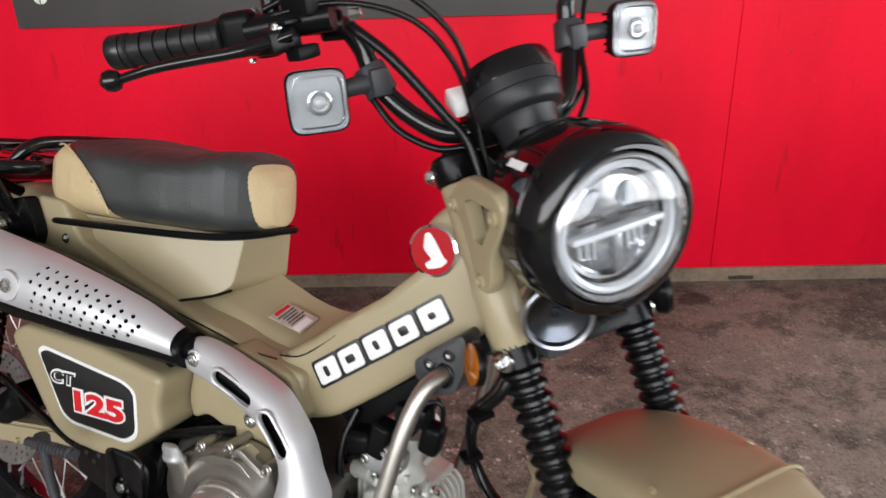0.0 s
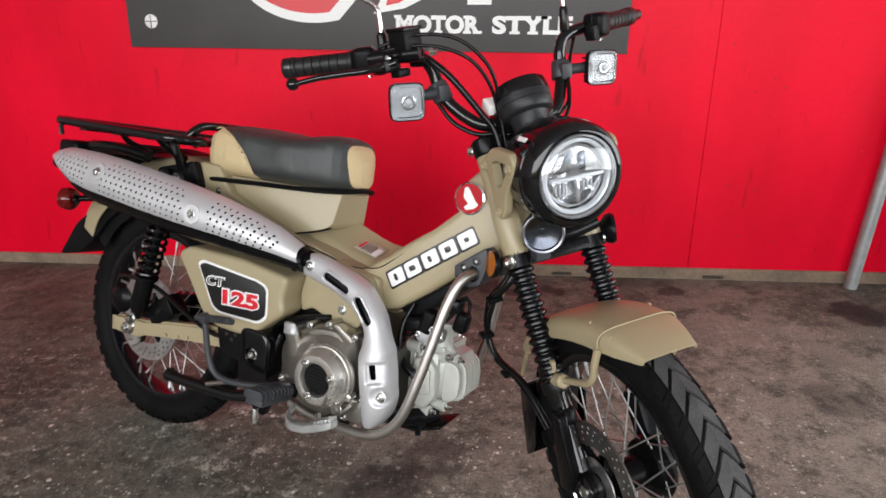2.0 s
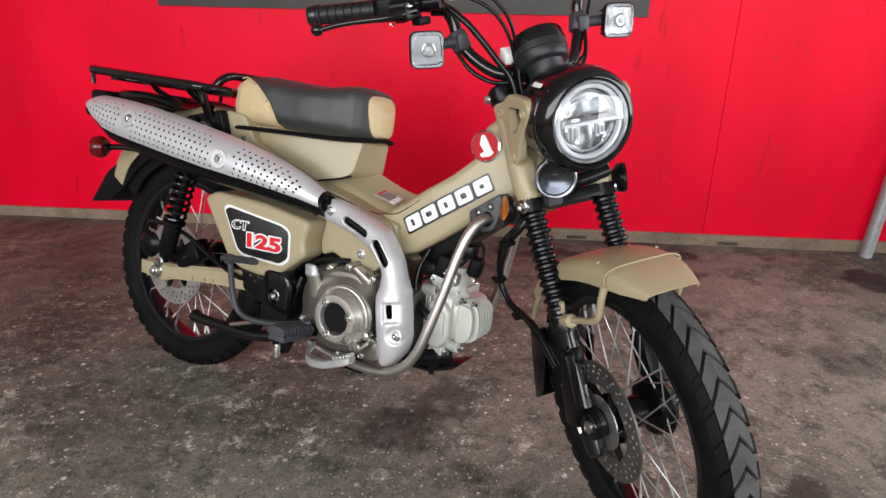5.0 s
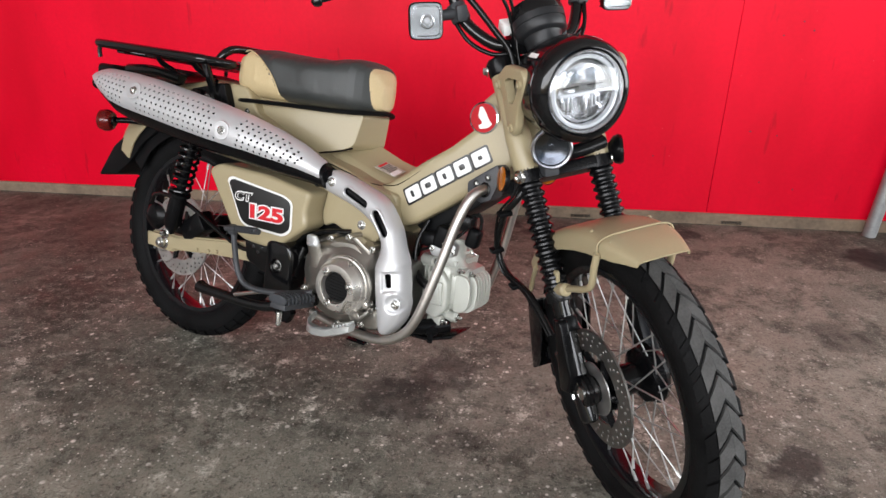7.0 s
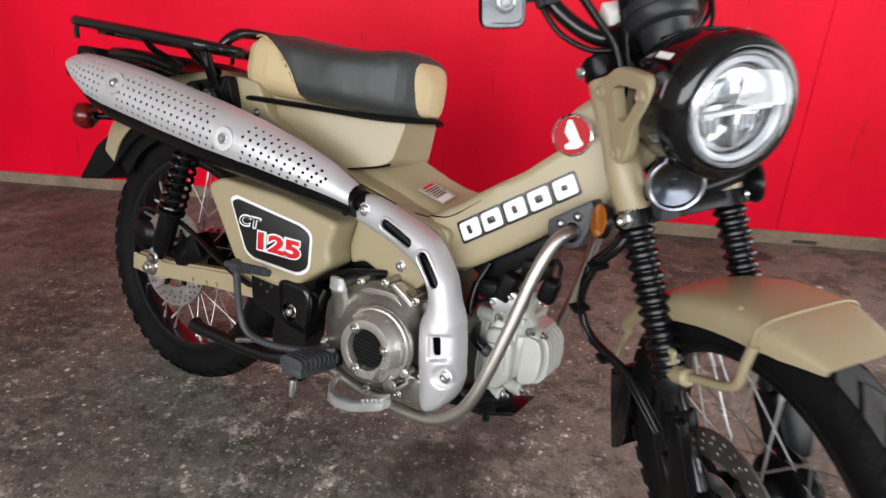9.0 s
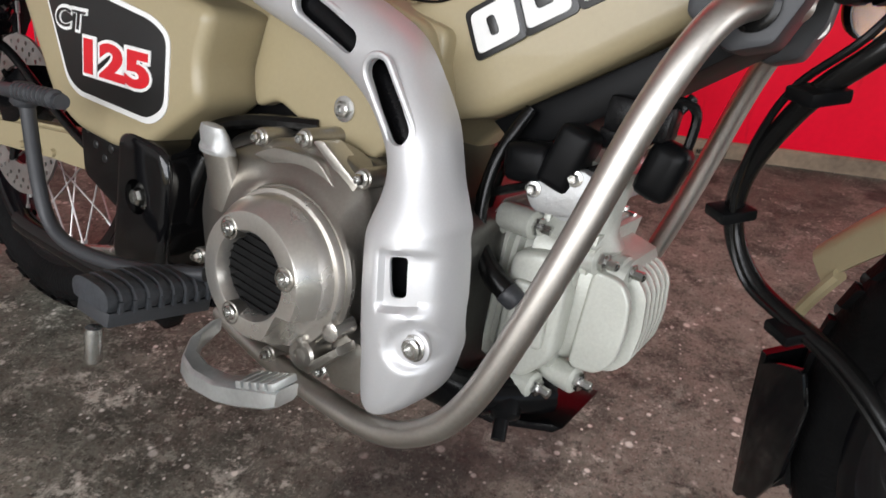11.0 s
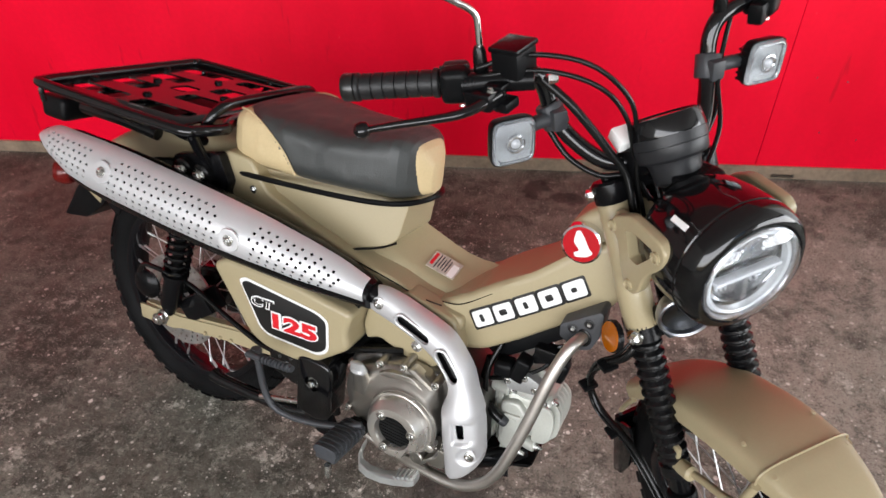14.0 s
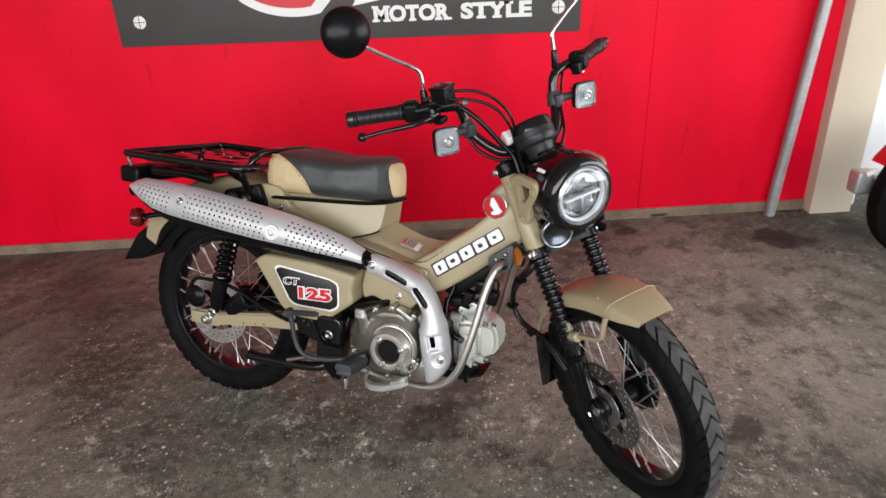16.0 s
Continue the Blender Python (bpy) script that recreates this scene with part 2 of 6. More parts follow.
def text_mesh(name, body, size, mat, depth=0.0006, bold=0.0, shear=0.0, space=1.0):
    cu = bpy.data.curves.new(name, "FONT")
    cu.body, cu.size, cu.extrude, cu.offset, cu.shear, cu.space_character = body, size, depth, bold, shear, space
    cu.align_x, cu.align_y = "LEFT", "BOTTOM_BASELINE"
    cu.resolution_u = 4
    ob = new(name, cu)
    me = bpy.data.meshes.new_from_object(ob)
    bpy.data.objects.remove(ob)
    me.materials.clear()
    me.materials.append(mat)
    return me


def bolt(parent, at, axis, r=0.006, h=0.006, mat=None, m=None, hexed=True):
    bm = lathe([(r * 1.5, 0), (r * 1.5, h * 0.25), (r * 1.05, h * 0.3)], at, axis, 16)
    o = Vector(at) + Vector(axis).normalized() * h * 0.25
    lathe([(r, 0), (r, h * 0.6), (r * 0.75, h * 0.8), (r * 0.5, h * 0.8), (r * 0.45, h * 0.45)], o, axis, 6 if hexed else 14, bm=bm)
    return part("bolt", bm, mat or ZINC, parent, m=m)

# ---- structure ----


def concrete():
    m = bpy.data.materials.new("oil_stained_concrete")
    m.use_nodes = True
    nt = m.node_tree
    n, link = nt.nodes, nt.links.new
    bsdf = n["Principled BSDF"]
    coord = n.new("ShaderNodeTexCoord")

    def noise_tex(scale, detail=6, rough=0.6):
        t = n.new("ShaderNodeTexNoise")
        t.inputs["Scale"].default_value, t.inputs["Detail"].default_value = scale, detail
        t.inputs["Roughness"].default_value = rough
        link(coord.outputs["Object"], t.inputs["Vector"])
        return t.outputs["Fac"]

    def ramp(value, lo, hi, a=0.0, b=1.0):
        r = n.new("ShaderNodeMapRange")
        r.interpolation_type = "SMOOTHSTEP"
        for k, v in zip(("From Min", "From Max", "To Min", "To Max"), (lo, hi, a, b)):
            r.inputs[k].default_value = v
        link(value, r.inputs["Value"])
        return r.outputs[0]

    def math_(op, a, b):
        q = n.new("ShaderNodeMath")
        q.operation = op
        for i, v in enumerate((a, b)):
            if isinstance(v, (int, float)):
                q.inputs[i].default_value = v
            else:
                link(v, q.inputs[i])
        return q.outputs[0]

    def blend(fac, a, b):
        q = n.new("ShaderNodeMix")
        q.data_type = "RGBA"
        link(fac, q.inputs[0])
        for i, v in ((6, a), (7, b)):
            if isinstance(v, tuple):
                q.inputs[i].default_value = (*v, 1)
            else:
                link(v, q.inputs[i])
        return q.outputs[2]

    def spot(x, y):
        d = n.new("ShaderNodeVectorMath")
        d.operation = "DISTANCE"
        d.inputs[1].default_value = (x, y, 0)
        link(coord.outputs["Object"], d.inputs[0])
        return d.outputs["Value"]

    base = blend(ramp(noise_tex(1.4, 8, 0.62), 0.36, 0.64), (0.056, 0.055, 0.044), (0.205, 0.202, 0.164))
    # brighter light beside the machine, put into the floor as a paler stretch
    base = blend(math_("MULTIPLY", ramp(spot(0.8, 1.5), 0.3, 1.15, 0.85, 0.0), ramp(noise_tex(3.2, 8, 0.65), 0.35, 0.6, 0.45, 1.0)), base, (0.30, 0.275, 0.225))
    # paler olive-grey patch in the left foreground
    base = blend(math_("MULTIPLY", ramp(spot(-0.7, 0.5), 0.2, 1.0, 0.85, 0.0), ramp(noise_tex(4.1, 8, 0.65), 0.35, 0.6, 0.3, 1.0)), base, (0.31, 0.30, 0.24))
    base = blend(ramp(noise_tex(5.5, 12, 0.74), 0.47, 0.61, 0, 0.75), base, (0.042, 0.042, 0.033))
    near = ramp(spot(-0.2, 0.7), 0.8, 2.0, 1.0, 0.3)
    base = blend(math_("MULTIPLY", ramp(noise_tex(27, 12, 0.82), 0.51, 0.60, 0.0, 0.8), near), base, (0.29, 0.285, 0.235))
    base = blend(math_("MULTIPLY", ramp(noise_tex(41, 12, 0.82), 0.52, 0.61, 0.0, 0.75), near), base, (0.026, 0.022, 0.017))
    # ragged pale scuffs, most where people walk
    scuff = math_("MULTIPLY", ramp(noise_tex(12, 15, 0.84), 0.53, 0.60, 0.0, 0.9), ramp(noise_tex(2.4, 6, 0.6), 0.42, 0.56, 0.1, 1.0))
    base = blend(math_("MULTIPLY", scuff, near), base, (0.56, 0.54, 0.46))
    # grain of the worn surface
    base = blend(ramp(noise_tex(150, 6, 0.75), 0.5, 0.66, 0.0, 0.7), base, (0.025, 0.021, 0.017))
    base = blend(ramp(noise_tex(190, 4, 0.7), 0.56, 0.68, 0.0, 0.55), base, (0.40, 0.40, 0.34))
    # pale grit
    for scale, odds in ((34, 0.84), (52, 0.76), (95, 0.70)):
        speck = n.new("ShaderNodeTexVoronoi")
        speck.inputs["Scale"].default_value = scale
        link(coord.outputs["Object"], speck.inputs["Vector"])
        chance = n.new("ShaderNodeSeparateColor")
        link(speck.outputs["Color"], chance.inputs[0])
        dot = math_("MULTIPLY", ramp(speck.outputs["Distance"], 0.12, 0.27, 1.0, 0.0), ramp(chance.outputs[0], odds, odds + 0.06))
        dot = math_("MULTIPLY", dot, math_("MULTIPLY", ramp(noise_tex(6, 8, 0.7), 0.42, 0.56, 0.15, 1.0), near))
        base = blend(math_("MULTIPLY", dot, 0.95), base, (0.74, 0.71, 0.63))
    # oil stains
    wob = n.new("ShaderNodeTexNoise")
    wob.inputs["Scale"].default_value, wob.inputs["Detail"].default_value = 9, 4
    link(coord.outputs["Object"], wob.inputs["Vector"])
    shift = n.new("ShaderNodeVectorMath")
    shift.operation = "MULTIPLY_ADD"
    shift.inputs[1].default_value, shift.inputs[2].default_value = (0.16, 0.16, 0), (-0.08, -0.08, 0)
    link(wob.outputs["Color"], shift.inputs[0])
    moved = n.new("ShaderNodeVectorMath")
    moved.operation = "ADD"
    link(coord.outputs["Object"], moved.inputs[0])
    link(shift.outputs[0], moved.inputs[1])
    for x, y, r, k in ((0.80, 1.12, 0.06, 0.7), (1.37, 2.31, 0.10, 0.9), (1.5, 2.27, 0.06, 0.8), (0.76, 2.45, 0.06, 0.75),
                       (1.08, 1.73, 0.08, 0.45), (-0.11, 1.2, 0.1, 0.6), (0.05, 2.44, 0.05, 0.7), (0.17, 2.4, 0.05, 0.7),
                       (0.28, 2.44, 0.05, 0.7), (-0.02, 1.32, 0.08, 0.6), (0.06, 1.05, 0.05, 0.4), (1.75, 2.35, 0.12, 0.7)):
        d = n.new("ShaderNodeVectorMath")
        d.operation = "DISTANCE"
        d.inputs[1].default_value = (x, y, 0)
        link(moved.outputs[0], d.inputs[0])
        base = blend(ramp(d.outputs["Value"], r * 0.75, r * 1.25, k, 0.0), base, (0.022, 0.019, 0.018))
    # broad trodden-in dirt, with shade of the foreground put into the same dark patches
    for x, y, r, k in ((-0.45, 0.55, 0.35, 0.2), (-0.6, 1.1, 0.3, 0.2), (0.95, 0.35, 0.55, 0.6), (1.45, 0.8, 0.5, 0.55), (0.2, 0.1, 0.4, 0.4)):
        d = n.new("ShaderNodeVectorMath")
        d.operation = "DISTANCE"
        d.inputs[1].default_value = (x, y, 0)
        link(moved.outputs[0], d.inputs[0])
        patchy = math_("MULTIPLY", ramp(d.outputs["Value"], r * 0.5, r * 1.4, k, 0.0), ramp(noise_tex(7, 6), 0.3, 0.6, 0.45, 1.0))
        base = blend(patchy, base, (0.03, 0.026, 0.017))
    link(base, bsdf.inputs["Base Color"])
    link(ramp(noise_tex(11), 0.3, 0.7, 0.6, 0.9), bsdf.inputs["Roughness"])
    bsdf.inputs["Specular IOR Level"].default_value = 0.28
    b = n.new("ShaderNodeBump")
    b.inputs["Strength"].default_value, b.inputs["Distance"].default_value = 0.5, 0.003
    link(math_("ADD", noise_tex(130, 5), noise_tex(24, 4)), b.inputs["Height"])
    link(b.outputs[0], bsdf.inputs["Normal"])
    return m


def painted_board():
    m = material("red_painted_board", (0.78, 0.002, 0.025), 0.4, vary=0.1, scale=1.6, grain=60, bump=0.05, spec=0.13)
    nt = m.node_tree
    n, link = nt.nodes, nt.links.new
    bsdf = n["Principled BSDF"]
    mixed = bsdf.inputs["Base Color"].links[0].from_socket
    coord = n.new("ShaderNodeTexCoord")
    for scale, lo, hi, col, amount in (((2.6, 2.6, 1.1), 0.45, 0.7, (0.58, 0.001, 0.014), 0.75), ((26.0, 26.0, 5.0), 0.66, 0.74, (0.42, 0.004, 0.012), 0.55), ((70.0, 70.0, 55.0), 0.72, 0.76, (0.75, 0.2, 0.2), 0.5)):
        stretch = n.new("ShaderNodeVectorMath")
        stretch.operation = "MULTIPLY"
        stretch.inputs[1].default_value = scale
        link(coord.outputs["Object"], stretch.inputs[0])
        t = n.new("ShaderNodeTexNoise")
        t.inputs["Scale"].default_value, t.inputs["Detail"].default_value = 1.0, 5
        link(stretch.outputs[0], t.inputs["Vector"])
        r = n.new("ShaderNodeMapRange")
        for k, v in zip(("From Min", "From Max", "To Min", "To Max"), (lo, hi, 0, amount)):
            r.inputs[k].default_value = v
        link(t.outputs["Fac"], r.inputs["Value"])
        q = n.new("ShaderNodeMix")
        q.data_type = "RGBA"
        link(r.outputs[0], q.inputs[0])
        link(mixed, q.inputs[6])
        q.inputs[7].default_value = (*col, 1)
        mixed = q.outputs[2]
    link(mixed, bsdf.inputs["Base Color"])
    return m


REDBOARD = painted_board()
SIGNGREY = material("sign_charcoal", (0.055, 0.052, 0.05), 0.45, vary=0.15, scale=5, grain=200)
WOOD = material("weathered_plinth", (0.22, 0.16, 0.11), 0.8, vary=0.4, scale=9, grain=70, bump=0.4)
CREAM = material("cream_plaster", (0.6, 0.52, 0.4), 0.7, vary=0.06, scale=4, grain=120, bump=0.15)
SHELL = material("grey_render", (0.34, 0.335, 0.32), 0.8, vary=0.12, scale=3, grain=90, bump=0.2)
PALE = material("white_plaster", (0.82, 0.83, 0.84), 0.7, vary=0.06, scale=3, grain=120, bump=0.1)
GALV = material("galvanised_steel", (0.36, 0.37, 0.37), 0.5, 0.6, vary=0.2, scale=30, grain=160, bump=0.15)


def ground_height(x, y):
    """The floor falls a little along the wall, for the water to run off."""
    k = min(max((y - 1.3) / 1.3, 0), 1)
    return 0.034 * max(min(x + 0.05, 2.2), -4.0) * k * k * (3 - 2 * k)


bm = bmesh.new()
xs = [-6 + 0.25 * i for i in range(49)]
ys = [-6 + 0.2 * i for i in range(46)] + [3.3, 3.8, 4.5]
grid = [[bm.verts.new((x, y, ground_height(x, y))) for x in xs] for y in ys]
for a, b in zip(grid, grid[1:]):
    for i in range(len(xs) - 1):
        bm.faces.new((a[i], a[i + 1], b[i + 1], b[i]))
tagged(part("floor", bm, concrete()), "oil-stained worn brown concrete garage floor", "floor", kind="structure")

WALL_Y = 2.60
# red boards, jointed at a seam, their foot following the plinth


def board(x0, x1):
    z0, z1 = (ground_height(x, 2.6) + 0.045 for x in (x0, x1))
    b = bmesh.new()
    rings = []
    for y in (WALL_Y, WALL_Y + 0.018):
        rings.append([(x0, y, z0), (x1, y, z1), (x1, y, 2.9), (x0, y, 2.9)])
    rings_to(b, rings)
    bmesh.ops.recalc_face_normals(b, faces=b.faces)
    bmesh.ops.bevel(b, geom=list(b.edges), offset=0.0015, segments=1, affect="EDGES")
    return b


back = tagged(new("wall_back"), "wall of glossy red painted boards above a timber plinth", "wall", kind="structure")
backing = box((-1.2, WALL_Y + 0.1, 1.45), (5.9, 0.14, 2.9), 0)
part("backing", backing, PALE, back)
seams = [-4.1, 0.842, 1.64]
for x0, x1 in zip(seams, seams[1:]):
    part("panel", board(x0 + 0.0003, x1 - 0.0003), REDBOARD, back)
# screw heads and chips in the paint
for x, z in ((0.9, 0.95), (1.06, 0.83), (1.0, 0.78), (1.1, 0.8), (0.95, 0.42), (1.05, 0.41), (1.15, 0.2), (1.02, 0.22), (0.6, 0.3)):
    part("nail_dent", lathe([(0.0035, 0), (0.002, 0.0012)], (x, WALL_Y + 0.0004, z), (0, -1, 0), 8), GREY, back)

bm = bmesh.new()
rings = []
for x in (-4.1, -2.0, -0.05, 1.0, 1.62):
    g = ground_height(x, 2.58)
    rings.append([(x, WALL_Y - 0.012, g - 0.02), (x, WALL_Y - 0.012, g + 0.04), (x, WALL_Y - 0.006, g + 0.046),
                  (x, WALL_Y + 0.03, g + 0.046), (x, WALL_Y + 0.03, g - 0.02)])
tagged(part("baseboard", loft(rings), WOOD), "low weathered timber plinth under the red boards", "baseboard", kind="structure")
bm = bmesh.new()
for i in range(14):
    x = 0.905 + i * 0.0058
    box((x, WALL_Y - 0.013, ground_height(x, 2.58) + 0.012), (0.003, 0.004, 0.014), 0, bm=bm)
    x = 0.3 + i * 0.0058
    box((x, WALL_Y - 0.013, ground_height(x, 2.58) + 0.012), (0.003, 0.004, 0.014), 0, bm=bm)
tagged(part("floor_vent", bm, BLACKFILM), "small black slotted vent at the foot of the plinth", "vent", kind="structure")

# sign
sign = tagged(empty("shop_sign", Matrix.Translation((-1.46, WALL_Y - 0.012, 0.91))),
              "charcoal wall sign with white lettering and a red logo shape", "sign")
SW = 0.52 + 1.46
part("sign_board", box((SW / 2, 0.004, 0.31), (SW, 0.012, 0.62), 0.001), SIGNGREY, sign)
flat = Matrix.Rotation(radians(90), 4, "X")
for word, start, width in (("MOTOR", 1.104, 0.326), ("STYLE", 1.476, 0.298)):
    me = text_mesh("lettering", word, 0.083, WHITE, 0.001, 0.0040, 0, 1.02)
    wid = max(v.co.x for v in me.vertices)
    cap = max(v.co.y for v in me.vertices)
    spread = Matrix.Translation((start, -0.003, 0.07)) @ Matrix.Diagonal((width / wid, 1, 1, 1)) @ flat
    spans = set()
    for e in me.edges:
        p, q = (me.vertices[k].co for k in e.vertices)
        if abs(p.y - q.y) < 1e-5 and 0.006 < abs(p.x - q.x) < 0.04 and (p.y < cap * 0.08 or p.y > cap * 0.9):
            spans.add((round(min(p.x, q.x), 4), round(max(p.x, q.x), 4), round(p.y, 4)))
    part("lettering", me, WHITE, sign, "white serif-like capital lettering", spread)
    for x0, x1, y in sorted(spans):
        up_ = 1 if y < cap * 0.5 else -1
        part("serif", box(((x0 + x1) / 2, y + up_ * 0.005, 0), (x1 - x0 + 0.013, 0.0105, 0.0030), 0), WHITE, sign, m=spread)
for x in (0.1, SW - 0.095):
    for z in (0.1,):
        part("sign_screw", lathe([(0.027, 0), (0.027, 0.001), (0.024, 0.003), (0.0, 0.0035)], (x, -0.002, z), (0, -1, 0), 28), WHITE, sign, "white domed screw cap with a cross slot")
        b = box((x, -0.0058, z), (0.05, 0.001, 0.003), 0)
        box((x, -0.0058, z), (0.003, 0.001, 0.05), 0, bm=b)
        part("screw_slot", b, SIGNGREY, sign)


def arc(cx, cz, rx, rz, a0, a1, n=24):
    return [(cx + rx * math.cos(radians(a0 + (a1 - a0) * i / n)), cz + rz * math.sin(radians(a0 + (a1 - a0) * i / n))) for i in range(n + 1)]


part("logo_outline", prism(arc(0.78, 0.29, 0.30, 0.19, 170, 290) + [(1.06, 0.3), (0.95, 0.42), (0.6, 0.45)], -0.006, -0.0022, 0), WHITE, sign)
part("logo_field", prism(arc(0.78, 0.30, 0.27, 0.165, 172, 284) + [(1.0, 0.3), (0.92, 0.4), (0.6, 0.43)], -0.0085, -0.0064, 0), REDFILM, sign)
part("logo_outline", prism([(1.02, 0.135), (1.14, 0.155), (1.3, 0.23), (1.3, 0.42), (1.1, 0.42), (1.08, 0.24)], -0.006, -0.0022, 0), WHITE, sign)
part("logo_field", prism([(1.07, 0.165), (1.12, 0.175), (1.24, 0.24), (1.26, 0.38), (1.12, 0.38)], -0.0085, -0.0064, 0), REDFILM, sign)
part("logo_outline", prism([(1.38, 0.17), (1.47, 0.17), (1.47, 0.45), (1.38, 0.45)], -0.006, -0.0022, 0), WHITE, sign)

# leaning pipe, column and what shows beyond it
pipe = tagged(empty("leaning_pipe", Matrix.Translation((1.445, 2.545, 0.048))), "dull galvanised steel pipe leaning on the red wall", "pipe")
bm = lathe([(0.021, 0), (0.0245, 0.001), (0.0245, 2.55), (0.021, 2.551), (0.021, 2.5), (0.02, 0.05)], (0, 0, 0), (0.075, 0.012, 1), 24)
part("tube", bm, GALV, pipe)
bm = prism([(1.623, 0.03), (1.81, 0.035), (1.81, 2.9), (1.623, 2.9)], 2.53, 2.8, 0.006)
tagged(part("column", bm, CREAM), "cream plastered concrete column beside the red wall", "column", kind="structure")
bm = box((1.84, 2.66, 1.45), (0.055, 0.1, 2.85), 0.004)
tagged(part("door_frame", bm, PALE), "white painted upright beside the column", "door frame", kind="structure")
bm = box((3.52, 2.82, 1.45), (3.3, 0.1, 2.9), 0)
tagged(part("wall_beyond", bm, PALE), "white plaster wall of the bay beyond", "wall", kind="structure")
# room shell: unseen walls and ceiling, added to close the place and limit bounce
bm = box((-4.15, -0.2, 1.45), (0.12, 6.0, 2.9), 0)
tagged(part("wall_left", bm, SHELL), "unseen grey rendered side wall added to close the garage", "wall", kind="structure")
bm = box((5.2, -2.5, 1.45), (0.12, 1.4, 2.9), 0)
box((5.2, 3.3, 1.45), (0.12, 1.0, 2.9), 0, bm=bm)
box((5.2, 0.5, 2.7), (0.12, 4.6, 0.4), 0, bm=bm)
tagged(part("wall_right", bm, SHELL), "unseen grey rendered side wall, added with an opening for the side daylight", "wall", kind="structure")
bm = box((0.5, 0.2, 2.98), (9.6, 6.6, 0.14), 0)
tagged(part("ceiling", bm, SHELL), "unseen grey flat ceiling added over the open-fronted garage", "ceiling", kind="structure")

# ---- motorcycle ----
BIKE = pose(-0.7641, 1.3729, 0.0011, -13.53, 0, -21.86)  # rests on its side stand
RIGHT = BIKE.inverted() @ pose(-0.7567, 1.3548, 0.0007, -11, 0, -19.2)  # how its right-hand covers splay
NEW = Matrix()
RAKE = radians(27)
PIVOT = Vector((1.2042, 0, 0.2621))
HEAD = Vector((1.02, 0, 0.84))
TRIM = Matrix.Translation(HEAD) @ Matrix.Rotation(radians(0.9), 4, "Y") @ Matrix.Translation(-HEAD)
STEER = TRIM @ Matrix.Translation(PIVOT) @ Matrix.Rotation(radians(-44.57), 4, Vector((-math.sin(RAKE), 0, math.cos(RAKE)))) @ Matrix.Translation(-PIVOT)
AXIS = Vector((-math.sin(RAKE), 0, math.cos(RAKE)))
AHEAD = Vector((math.cos(RAKE), 0, math.sin(RAKE)))
bike = tagged(empty("motorcycle", BIKE), "beige trail motorcycle with black and tan seat on its side stand", "motorcycle")


